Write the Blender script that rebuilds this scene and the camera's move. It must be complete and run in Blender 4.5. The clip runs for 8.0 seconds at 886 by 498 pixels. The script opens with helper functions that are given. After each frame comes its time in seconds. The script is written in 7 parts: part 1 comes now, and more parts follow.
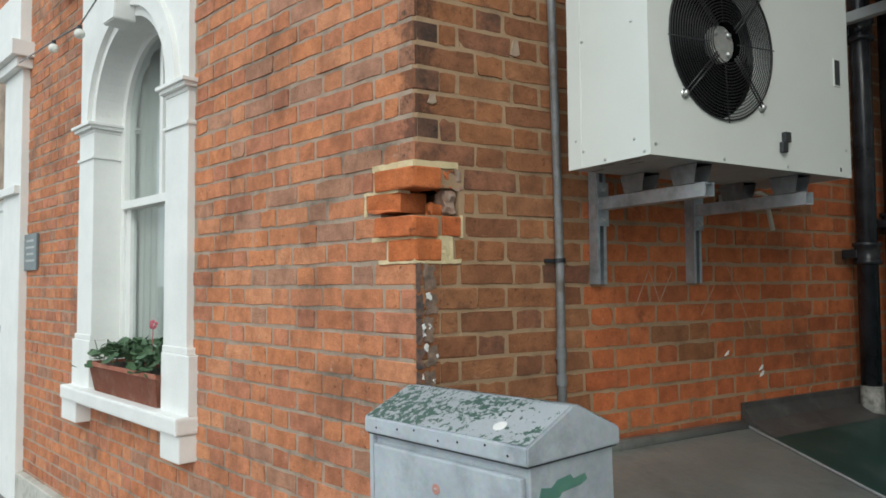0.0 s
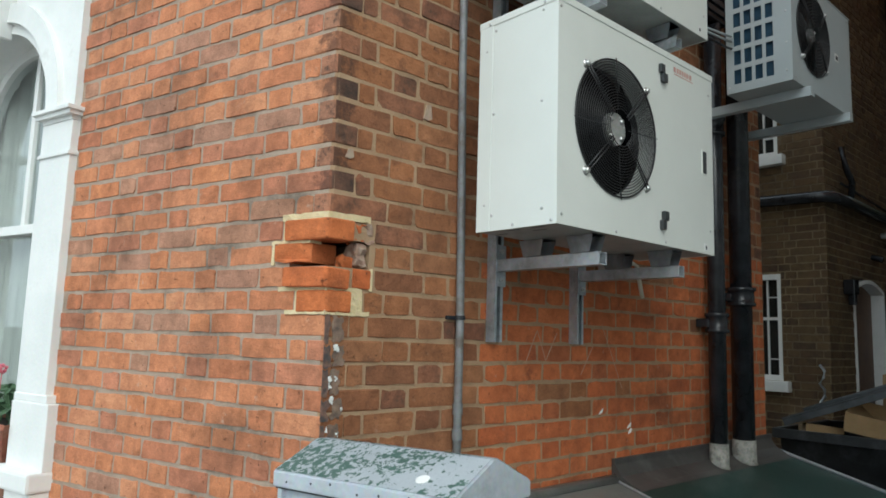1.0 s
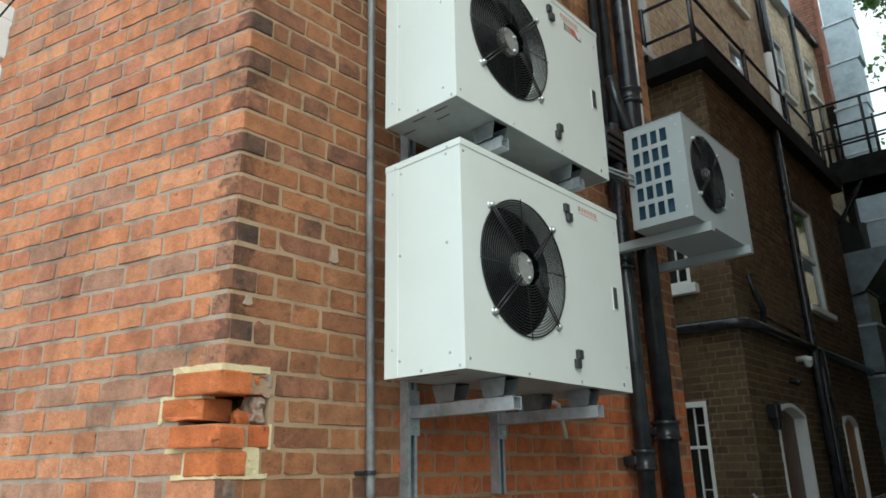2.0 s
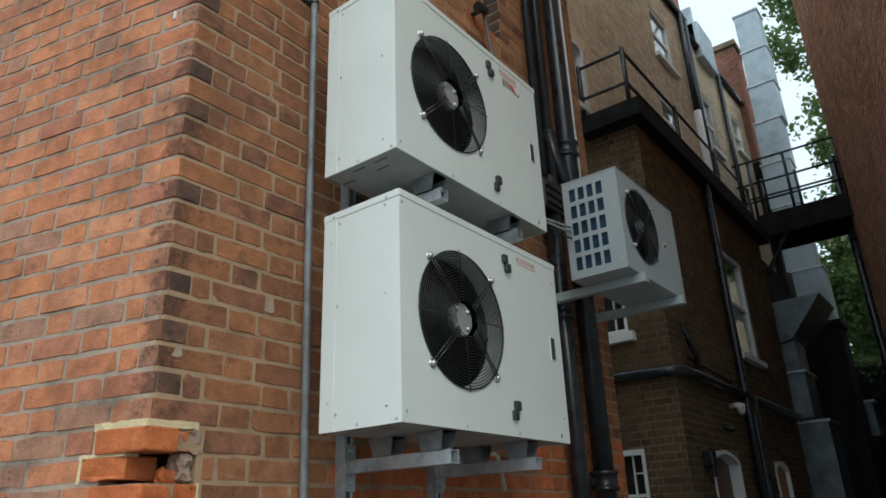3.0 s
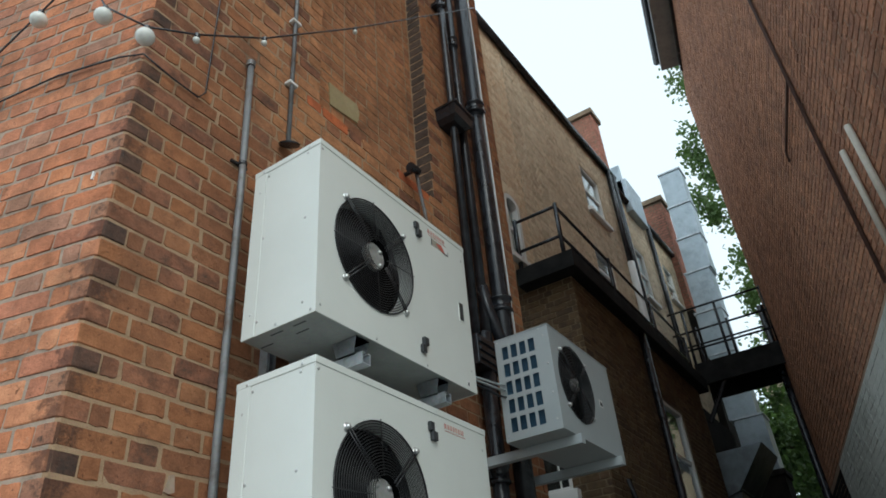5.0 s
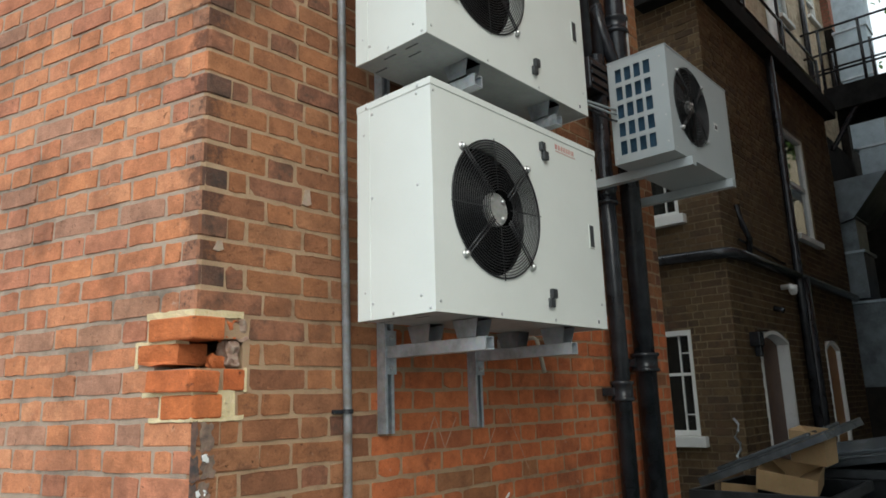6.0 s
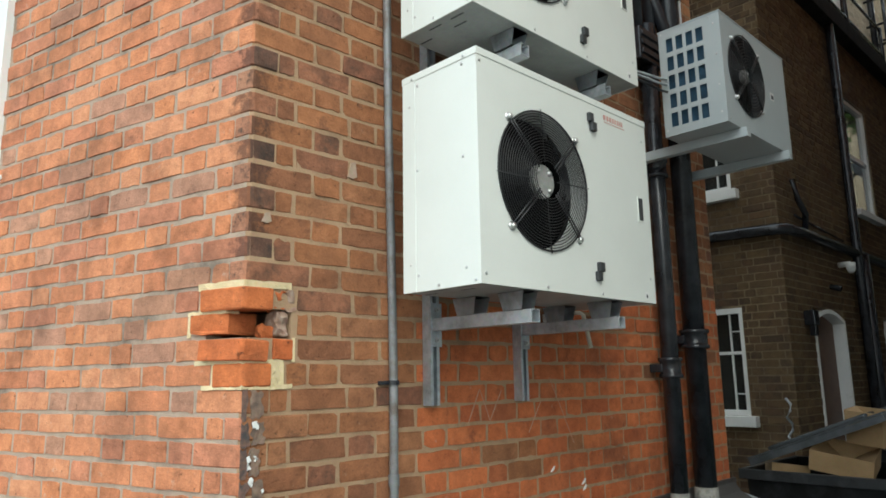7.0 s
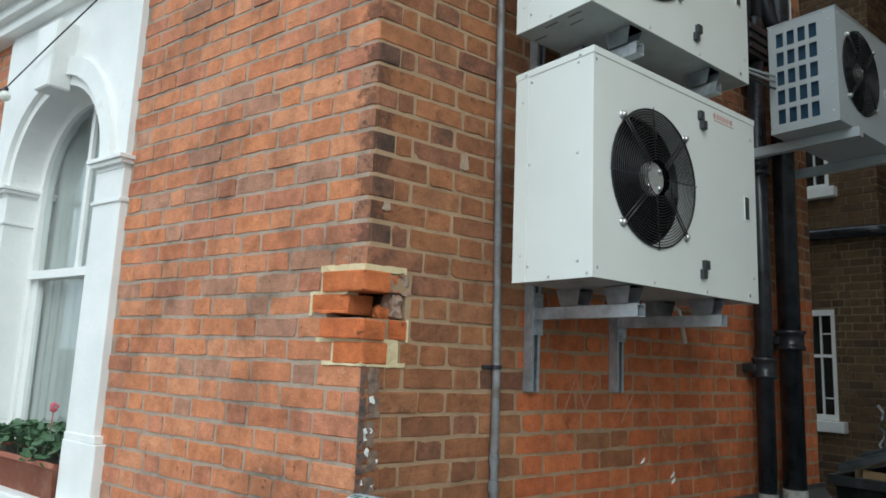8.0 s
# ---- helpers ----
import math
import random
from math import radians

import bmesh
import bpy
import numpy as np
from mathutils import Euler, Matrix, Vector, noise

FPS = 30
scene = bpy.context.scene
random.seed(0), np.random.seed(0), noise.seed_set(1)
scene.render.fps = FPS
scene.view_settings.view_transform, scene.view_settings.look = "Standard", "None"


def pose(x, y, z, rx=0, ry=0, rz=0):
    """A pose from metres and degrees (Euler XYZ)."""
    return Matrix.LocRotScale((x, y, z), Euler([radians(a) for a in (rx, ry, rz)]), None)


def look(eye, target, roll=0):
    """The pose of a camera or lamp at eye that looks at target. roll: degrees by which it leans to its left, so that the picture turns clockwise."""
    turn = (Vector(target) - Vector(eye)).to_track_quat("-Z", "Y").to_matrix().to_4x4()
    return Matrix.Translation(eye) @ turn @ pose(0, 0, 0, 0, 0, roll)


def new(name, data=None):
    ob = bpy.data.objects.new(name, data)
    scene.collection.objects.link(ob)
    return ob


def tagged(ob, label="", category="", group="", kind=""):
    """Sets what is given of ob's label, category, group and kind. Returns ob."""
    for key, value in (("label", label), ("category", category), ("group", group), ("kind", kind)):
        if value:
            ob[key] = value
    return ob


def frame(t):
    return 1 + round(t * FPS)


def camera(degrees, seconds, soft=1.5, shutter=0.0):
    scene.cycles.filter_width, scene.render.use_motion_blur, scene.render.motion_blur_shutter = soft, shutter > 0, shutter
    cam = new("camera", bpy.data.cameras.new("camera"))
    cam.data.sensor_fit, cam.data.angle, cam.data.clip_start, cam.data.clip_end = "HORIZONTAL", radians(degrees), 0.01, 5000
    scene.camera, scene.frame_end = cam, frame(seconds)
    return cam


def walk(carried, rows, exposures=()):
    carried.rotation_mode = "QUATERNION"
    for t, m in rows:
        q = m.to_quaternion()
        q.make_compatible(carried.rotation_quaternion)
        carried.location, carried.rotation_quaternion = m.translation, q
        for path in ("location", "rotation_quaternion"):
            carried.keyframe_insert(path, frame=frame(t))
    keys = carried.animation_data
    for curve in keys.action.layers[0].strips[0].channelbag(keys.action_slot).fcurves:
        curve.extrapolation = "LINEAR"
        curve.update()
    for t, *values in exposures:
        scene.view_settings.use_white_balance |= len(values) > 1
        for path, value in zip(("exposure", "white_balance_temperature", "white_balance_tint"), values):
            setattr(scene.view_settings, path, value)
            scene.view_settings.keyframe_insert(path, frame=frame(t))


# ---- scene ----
from collections import defaultdict

cam = camera(64.5, 8.0, soft=1.7)
PATH = [
    (0, (-0.981, -1.825, 1.499), (0.034, -0.105, 1.593), -0.45),
    (0.2, (-0.956, -1.793, 1.491), (0.155, -0.132, 1.578), -0.22),
    (0.5, (-1.014, -1.778, 1.497), (0.242, -0.230, 1.665), 0.95),
    (1, (-1.142, -1.768, 1.498), (0.191, -0.299, 1.748), 1.76),
    (1.5, (-1.079, -1.772, 1.518), (0.284, -0.331, 1.775), 1.25),
    (1.8, (-1.032, -1.740, 1.546), (0.381, -0.404, 2.012), -0.85),
    (2, (-1.034, -1.769, 1.554), (0.375, -0.490, 2.169), -0.97),
    (2.2, (-1.042, -1.764, 1.565), (0.393, -0.525, 2.203), -1.01),
    (3.3, (-1.012, -1.799, 1.570), (0.483, -0.699, 2.314), -2.95),
    (3.5, (-1.001, -1.808, 1.576), (0.504, -0.673, 2.244), -2.88),
    (4, (-0.957, -1.809, 1.636), (0.500, -0.788, 2.548), -4.47),
    (4.2, (-0.943, -1.813, 1.661), (0.512, -0.859, 2.646), -4.81),
    (5.3, (-0.956, -1.834, 1.631), (0.469, -0.958, 2.729), -4.83),
    (5.5, (-0.967, -1.845, 1.607), (0.479, -0.837, 2.552), -4.23),
    (5.8, (-0.976, -1.844, 1.589), (0.504, -0.637, 2.183), -2.79),
    (6, (-0.987, -1.823, 1.592), (0.467, -0.516, 2.014), -1.73),
    (6.5, (-0.980, -1.813, 1.592), (0.418, -0.436, 1.977), -1.34),
    (7, (-0.980, -1.813, 1.577), (0.393, -0.405, 1.940), -0.92),
    (7.5, (-1.049, -1.799, 1.576), (0.268, -0.338, 1.940), 0.81),
    (8, (-1.136, -1.798, 1.578), (0.093, -0.253, 1.895), 2.33),
]
EXPOSURES = [(t, e, k, tint) for t, e, k, tint in ((0, 0.30, 6200, 2), (1.0, 0.52, 6000, 0), (1.5, 0.58, 5950, -2), (2.0, 0.70, 5950, -4), (2.2, 0.48, 5950, -3), (3.3, 0.2, 5900, 0), (4.0, 0.33, 5980, 0), (5.5, 0.22, 5880, 0), (6.0, 0.58, 6250, 3), (6.5, 0.86, 6250, 1), (7.0, 0.88, 6180, 0), (7.5, 0.42, 5850, 0), (8.0, 0.43, 5830, 0))]
walk(cam, [(t, look(eye, target, roll)) for t, eye, target, roll in PATH], EXPOSURES)

# ---- daylight: a bright overcast sky ----
world = bpy.data.worlds.new("overcast_sky")
scene.world = world
world.use_nodes = True
wn = world.node_tree.nodes
wl = world.node_tree.links
sky = wn.new("ShaderNodeTexSky")
sky.sky_type = "NISHITA"
sky.sun_disc = False
sky.sun_elevation, sky.sun_rotation = radians(40), radians(218)
sky.air_density, sky.dust_density, sky.ozone_density = 1.0, 4.0, 1.0
# cloud cover: the blue of the clear sky is mixed down to white
cloud = wn.new("ShaderNodeMix")
cloud.data_type = "RGBA"
cloud.inputs[0].default_value = 0.8
wl.new(sky.outputs[0], cloud.inputs[6])
cloud.inputs[7].default_value = (8.0, 8.4, 8.8, 1)
wl.new(cloud.outputs[2], wn["Background"].inputs[0])
wn["Background"].inputs[1].default_value = 0.13
sun_data = bpy.data.lights.new("sun", "SUN")
sun_data.energy, sun_data.angle, sun_data.color = 0.85, radians(40), (1.0, 0.96, 0.9)
sun = new("sun", sun_data)
sun.matrix_world = look((-5.4, -7, 8.5), (0, 0, 1))

PHI = -0.251  # the street front turns away from the side wall by this angle
FD = Vector((math.sin(PHI), math.cos(PHI), 0))      # along the street front, away from the corner
FN = Vector((-math.cos(PHI), math.sin(PHI), 0))     # out of the street front
FRONT = Matrix(((-FD.x, -FN.x, 0, 0), (-FD.y, -FN.y, 0, 0), (0, 0, 1, 0), (0, 0, 0, 1)))  # local x = -s, local -y = outwards
SIDE = Matrix.Identity(4)


# ---- materials ----
def node_mat(name):
    m = bpy.data.materials.new(name)
    m.use_nodes = True
    return m, m.node_tree.nodes, m.node_tree.links, m.node_tree.nodes["Principled BSDF"]


def ramp(nodes, stops):
    r = nodes.new("ShaderNodeValToRGB")
    e = r.color_ramp.elements
    while len(e) < len(stops):
        e.new(0.5)
    for el, (p, c) in zip(e, stops):
        el.position, el.color = p, (*c, 1) if len(c) == 3 else c
    return r


def noise_tex(nodes, links, coord, scale, detail=5, rough=0.6):
    n = nodes.new("ShaderNodeTexNoise")
    n.inputs["Scale"].default_value, n.inputs["Detail"].default_value, n.inputs["Roughness"].default_value = scale, detail, rough
    links.new(coord, n.inputs["Vector"])
    return n


def mixed(nodes, links, fac, a, b, mode="MIX"):
    x = nodes.new("ShaderNodeMix")
    x.data_type, x.blend_type = "RGBA", mode
    for sock, val in ((0, fac), (6, a), (7, b)):
        if isinstance(val, (int, float)):
            x.inputs[sock].default_value = val
        elif isinstance(val, tuple):
            x.inputs[sock].default_value = (*val, 1)
        else:
            links.new(val, x.inputs[sock])
    return x.outputs[2]


def bump(nodes, links, bsdf, height, strength=0.4, dist=0.004):
    b = nodes.new("ShaderNodeBump")
    b.inputs["Strength"].default_value, b.inputs["Distance"].default_value = strength, dist
    links.new(height, b.inputs["Height"])
    links.new(b.outputs[0], bsdf.inputs["Normal"])


def surface(name, a, b, scale=8.0, rough=0.6, metal=0.0, grain=90.0, relief=0.3, dist=0.003, stain=None, stain_scale=2.0, stain_lo=0.5, stain_hi=0.7, spec=0.5):
    """A painted, metal, stone or plastic surface: two tones, a fine grain and, if given, stains of a third tone."""
    m, n, l, p = node_mat(name)
    co = n.new("ShaderNodeNewGeometry").outputs["Position"]
    big = noise_tex(n, l, co, scale)
    fine = noise_tex(n, l, co, grain, 3)
    r = ramp(n, ((0.35, a), (0.68, b)))
    l.new(big.outputs[0], r.inputs[0])
    col = mixed(n, l, 0.18, r.outputs[0], fine.outputs["Color"], "OVERLAY")
    if stain:
        st = noise_tex(n, l, co, stain_scale, 8, 0.7)
        sr = ramp(n, ((stain_lo, (0, 0, 0)), (stain_hi, (1, 1, 1))))
        l.new(st.outputs[0], sr.inputs[0])
        col = mixed(n, l, sr.outputs[0], col, stain)
    l.new(col, p.inputs["Base Color"])
    p.inputs["Roughness"].default_value, p.inputs["Metallic"].default_value = rough, metal
    p.inputs["Specular IOR Level"].default_value = spec
    bump(n, l, p, fine.outputs[0], relief, dist)
    return m


def brick_mat(name, tones, soot=(0.05, 0.03, 0.025), soot_lo=0.56, soot_hi=0.75, pale=0.0, rough=0.85, blot_scale=9.0, pits=0.75, grime=0.6, arris=0.0):
    """Weathered clay brick: each piece takes its tone from the ramp, with burnt blotches, pits and a fine grain."""
    m, n, l, p = node_mat(name)
    geo = n.new("ShaderNodeNewGeometry")
    info = n.new("ShaderNodeObjectInfo")
    add = n.new("ShaderNodeMath")
    add.operation = "ADD"
    l.new(geo.outputs["Random Per Island"], add.inputs[0])
    l.new(info.outputs["Random"], add.inputs[1])
    fr = n.new("ShaderNodeMath")
    fr.operation = "FRACT"
    l.new(add.outputs[0], fr.inputs[0])
    r = ramp(n, [(i / (len(tones) - 1), c) for i, c in enumerate(tones)])
    l.new(fr.outputs[0], r.inputs[0])
    co = geo.outputs["Position"]
    mid = noise_tex(n, l, co, 14.0, 6, 0.65)
    fine = noise_tex(n, l, co, 160.0, 4, 0.7)
    big = noise_tex(n, l, co, 1.3, 4, 0.6)
    col = mixed(n, l, 0.75, r.outputs[0], mid.outputs[0], "OVERLAY")
    col = mixed(n, l, 0.38, col, fine.outputs[0], "OVERLAY")
    col = mixed(n, l, 0.25, col, big.outputs[0], "OVERLAY")
    blot = noise_tex(n, l, co, blot_scale, 8, 0.75)
    br = ramp(n, ((soot_lo, (0, 0, 0)), (soot_hi, (0.85, 0.85, 0.85))))
    l.new(blot.outputs[0], br.inputs[0])
    col = mixed(n, l, br.outputs[0], col, soot)
    # street grime in the same patches as on the mortar
    dirt = noise_tex(n, l, co, 3.0, 8, 0.7)
    dr = ramp(n, ((0.50, (0, 0, 0)), (0.72, (grime, grime, grime))))
    l.new(dirt.outputs[0], dr.inputs[0])
    col = mixed(n, l, dr.outputs[0], col, (0.13, 0.065, 0.04))
    if pale:
        pl = noise_tex(n, l, co, 21.0, 6, 0.7)
        pr = ramp(n, ((0.62, (0, 0, 0)), (0.78, (pale, pale, pale))))
        l.new(pl.outputs[0], pr.inputs[0])
        col = mixed(n, l, pr.outputs[0], col, (0.55, 0.45, 0.36))
    if arris:
        # soot caught on the worn edge of the corner
        flat = n.new("ShaderNodeVectorMath")
        flat.operation = "MULTIPLY"
        flat.inputs[1].default_value = (1, 1, 0)
        l.new(co, flat.inputs[0])
        far = n.new("ShaderNodeVectorMath")
        far.operation = "LENGTH"
        l.new(flat.outputs[0], far.inputs[0])
        patch = noise_tex(n, l, co, 26.0, 7, 0.7)
        lump = n.new("ShaderNodeMath")
        lump.operation = "MULTIPLY_ADD"
        l.new(patch.outputs[0], lump.inputs[0])
        lump.inputs[1].default_value = -0.30
        l.new(far.outputs["Value"], lump.inputs[2])
        ar = ramp(n, ((0.0, (arris, arris, arris)), (0.06, (0, 0, 0))))
        shift = n.new("ShaderNodeMath")
        shift.operation = "ADD"
        l.new(lump.outputs[0], shift.inputs[0])
        shift.inputs[1].default_value = 0.13
        l.new(shift.outputs[0], ar.inputs[0])
        col = mixed(n, l, ar.outputs[0], col, soot)
    # small dark pock marks and burnt flecks
    pock = noise_tex(n, l, co, 75.0, 5, 0.65)
    pk = ramp(n, ((0.63, (0, 0, 0)), (0.70, (pits, pits, pits))))
    l.new(pock.outputs[0], pk.inputs[0])
    col = mixed(n, l, pk.outputs[0], col, (0.075, 0.045, 0.034))
    spall = noise_tex(n, l, co, 22.0, 7, 0.72)
    sp_ = ramp(n, ((0.655, (0, 0, 0)), (0.685, (pits, pits, pits))))
    l.new(spall.outputs[0], sp_.inputs[0])
    col = mixed(n, l, sp_.outputs[0], col, (0.15, 0.065, 0.035))
    l.new(col, p.inputs["Base Color"])
    p.inputs["Roughness"].default_value = rough
    p.inputs["Specular IOR Level"].default_value = 0.25
    pit = noise_tex(n, l, co, 48.0, 5, 0.6)
    h = mixed(n, l, 0.5, mid.outputs[0], fine.outputs[0])
    h = mixed(n, l, 0.55, h, pit.outputs[0])
    h = mixed(n, l, 0.3, h, pk.outputs[0], "SUBTRACT")
    h = mixed(n, l, 0.35, h, sp_.outputs[0], "SUBTRACT")
    bump(n, l, p, h, 0.95, 0.010)
    return m


RED = [(0.46, 0.170, 0.083), (0.54, 0.218, 0.106), (0.48, 0.185, 0.09), (0.57, 0.25, 0.13), (0.42, 0.160, 0.088), (0.55, 0.214, 0.096), (0.48, 0.195, 0.112), (0.41, 0.162, 0.094)]
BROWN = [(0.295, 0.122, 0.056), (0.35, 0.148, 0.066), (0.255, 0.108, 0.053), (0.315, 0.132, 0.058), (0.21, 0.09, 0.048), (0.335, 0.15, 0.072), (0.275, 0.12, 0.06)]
# redder bricks beyond the conduit, brightened to offset the unit's shade
ORANGE_LIT = [(0.50, 0.140, 0.052), (0.57, 0.175, 0.066), (0.43, 0.120, 0.048), (0.54, 0.158, 0.058), (0.39, 0.125, 0.055)]
MAUVE = [(0.40, 0.20, 0.13), (0.37, 0.19, 0.125), (0.44, 0.225, 0.14), (0.34, 0.175, 0.118)]
# yellower bricks high up, also lightened for the sky light there
UPPER = [(0.40, 0.185, 0.088), (0.46, 0.215, 0.10), (0.34, 0.155, 0.078), (0.43, 0.20, 0.09), (0.29, 0.13, 0.07)]
# stock brick tones kept low to carry the shade of the deep alley
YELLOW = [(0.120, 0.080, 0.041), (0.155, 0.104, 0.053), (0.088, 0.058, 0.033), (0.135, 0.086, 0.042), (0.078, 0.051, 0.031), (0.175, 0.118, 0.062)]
DARK_RED = [(0.42, 0.21, 0.125), (0.50, 0.25, 0.145), (0.34, 0.17, 0.11), (0.46, 0.235, 0.14)]
M_FRONT = brick_mat("orange_red_brick", RED, soot_lo=0.60, soot_hi=0.82, pale=0.6)
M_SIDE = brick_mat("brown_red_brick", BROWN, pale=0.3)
M_FRONT_Q = brick_mat("soot_edged_front_brick", RED, soot_lo=0.58, soot_hi=0.8, pale=0.3, arris=0.7)
M_SIDE_Q = brick_mat("soot_edged_side_brick", BROWN, soot_lo=0.52, soot_hi=0.72, pale=0.2, arris=0.7)
M_UPPER = brick_mat("upper_wall_brick", UPPER, pale=0.3)
M_MAUVE = brick_mat("greyed_mauve_brick", MAUVE, soot_lo=0.62, soot_hi=0.85, pale=0.3)
M_ORANGE_LIT = brick_mat("lit_orange_brick", ORANGE_LIT, pale=0.5)
M_SOOT = brick_mat("sooty_brick", [(0.24, 0.105, 0.06), (0.29, 0.125, 0.07), (0.21, 0.09, 0.055)], soot=(0.06, 0.044, 0.035), soot_lo=0.46, soot_hi=0.66)
M_CHAR = brick_mat("blackened_brick", [(0.085, 0.06, 0.045), (0.11, 0.075, 0.055), (0.065, 0.05, 0.042)], soot=(0.03, 0.026, 0.024), soot_lo=0.5, soot_hi=0.7)
M_ARRIS = brick_mat("soot_black_quoin_brick", [(0.15, 0.075, 0.05), (0.12, 0.06, 0.042), (0.19, 0.09, 0.055), (0.13, 0.07, 0.05)], soot=(0.045, 0.036, 0.03), soot_lo=0.42, soot_hi=0.62)
M_SPECK = brick_mat("soot_speckled_brick", [(0.33, 0.165, 0.10), (0.38, 0.17, 0.10), (0.30, 0.16, 0.105)], soot=(0.05, 0.04, 0.034), soot_lo=0.49, soot_hi=0.64, blot_scale=34.0)
M_NEW = brick_mat("fresh_orange_brick", [(0.50, 0.14, 0.045), (0.55, 0.17, 0.06), (0.46, 0.12, 0.04)], soot_lo=0.8, soot_hi=0.95)
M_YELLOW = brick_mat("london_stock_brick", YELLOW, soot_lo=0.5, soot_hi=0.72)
M_ALLEY = brick_mat("dark_red_brick", DARK_RED)
M_RANGE = brick_mat("weathered_grey_stock_brick", [(0.64, 0.53, 0.38), (0.74, 0.62, 0.45), (0.55, 0.45, 0.31), (0.70, 0.57, 0.41)], soot_lo=0.64, soot_hi=0.9, grime=0.2)
M_RANGE_PALE = brick_mat("washed_yellow_stock_brick", [(0.72, 0.57, 0.39), (0.78, 0.63, 0.44), (0.66, 0.51, 0.34)], soot_lo=0.68, soot_hi=0.9, pits=0.4, grime=0.15)
M_RUBBLE = surface("grey_brown_rubble", (0.26, 0.15, 0.10), (0.40, 0.31, 0.25), 45, 0.95, grain=160, relief=0.6)
# near-black: the deep shade at the alley's end put into the colour
M_SHED = surface("shade_darkened_brick", (0.018, 0.016, 0.014), (0.036, 0.03, 0.026), 5, 0.95, grain=60, relief=0.5, spec=0.1)
M_TARRED = surface("tarred_black_board", (0.010, 0.010, 0.010), (0.022, 0.021, 0.020), 6, 0.85, grain=80, relief=0.4, spec=0.12)
M_MORTAR_A = surface("sooty_brown_mortar", (0.33, 0.225, 0.155), (0.42, 0.29, 0.205), 6, 0.95, grain=120, relief=0.5)
M_MORTAR_F = surface("grey_mortar", (0.35, 0.265, 0.20), (0.44, 0.34, 0.26), 11, 0.95, grain=220, relief=0.8, dist=0.004, stain=(0.12, 0.1, 0.08), stain_scale=3)
M_MORTAR_S = surface("buff_mortar", (0.34, 0.222, 0.132), (0.42, 0.285, 0.172), 11, 0.95, grain=220, relief=0.8, dist=0.004, stain=(0.16, 0.1, 0.06), stain_scale=3)
M_MORTAR_N = surface("cream_fresh_mortar", (0.64, 0.52, 0.30), (0.74, 0.61, 0.38), 20, 0.95, grain=180, relief=0.9, dist=0.005)
M_MORTAR_D = surface("dirty_mortar", (0.19, 0.14, 0.092), (0.27, 0.205, 0.135), 6, 0.95, grain=120, relief=0.5, stain=(0.06, 0.05, 0.04))
M_MORTAR_R = surface("pale_lime_mortar", (0.50, 0.41, 0.28), (0.60, 0.50, 0.35), 5, 0.95, grain=120, relief=0.5)
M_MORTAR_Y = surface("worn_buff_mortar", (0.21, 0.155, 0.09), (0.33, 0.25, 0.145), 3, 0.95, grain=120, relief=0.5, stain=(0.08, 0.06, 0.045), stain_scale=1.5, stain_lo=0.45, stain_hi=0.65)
M_CASE = surface("cream_white_powder_coat", (0.70, 0.72, 0.68), (0.74, 0.76, 0.72), 3, 0.38, grain=400, relief=0.05, dist=0.001)
M_CASE_GREY = surface("pale_grey_powder_coat", (0.41, 0.45, 0.46), (0.45, 0.49, 0.50), 3, 0.4, grain=400, relief=0.05, dist=0.001)
M_BLACK = surface("black_plastic", (0.012, 0.012, 0.014), (0.02, 0.02, 0.022), 10, 0.4, relief=0.1)
M_WIRE = surface("black_coated_wire", (0.014, 0.014, 0.016), (0.024, 0.024, 0.026), 10, 0.3, relief=0.05)
M_HUB = surface("cast_aluminium", (0.40, 0.40, 0.38), (0.52, 0.52, 0.50), 40, 0.5, 0.5, relief=0.2)
M_ZINC = surface("galvanised_steel", (0.42, 0.46, 0.49), (0.58, 0.62, 0.65), 16, 0.40, 0.6, grain=60, relief=0.12, stain=(0.25, 0.26, 0.27), stain_scale=6)
M_SCREW = surface("bright_screw_steel", (0.55, 0.55, 0.54), (0.68, 0.68, 0.67), 50, 0.3, 0.9, relief=0.05)
M_CONDUIT = surface("dull_grey_conduit_paint", (0.17, 0.175, 0.18), (0.24, 0.245, 0.25), 12, 0.55, 0.2, relief=0.2, stain=(0.12, 0.09, 0.07), stain_scale=9)
M_IRON = surface("black_painted_iron", (0.012, 0.013, 0.016), (0.03, 0.032, 0.038), 9, 0.25, relief=0.35, stain=(0.06, 0.05, 0.045), stain_scale=6, stain_lo=0.6, stain_hi=0.8)
M_WHITE = surface("white_masonry_paint", (0.74, 0.75, 0.73), (0.82, 0.82, 0.80), 4, 0.6, grain=70, relief=0.35, stain=(0.55, 0.55, 0.51), stain_scale=4, stain_lo=0.62, stain_hi=0.85)
M_CABINET = surface("weathered_grey_cabinet_paint", (0.36, 0.395, 0.43), (0.48, 0.52, 0.56), 7, 0.55, grain=60, relief=0.3, stain=(0.22, 0.245, 0.27), stain_scale=5, stain_lo=0.5, stain_hi=0.72)
M_LEAD = surface("wet_grey_lead_sheet", (0.15, 0.155, 0.145), (0.22, 0.225, 0.21), 3, 0.28, 0.1, grain=50, relief=0.25, stain=(0.08, 0.08, 0.07), stain_scale=2.5)
M_FELT = surface("dark_green_roof_felt", (0.010, 0.036, 0.030), (0.020, 0.056, 0.046), 3, 0.4, grain=260, relief=0.5, stain=(0.09, 0.105, 0.10), stain_scale=2.2, stain_lo=0.50, stain_hi=0.78)
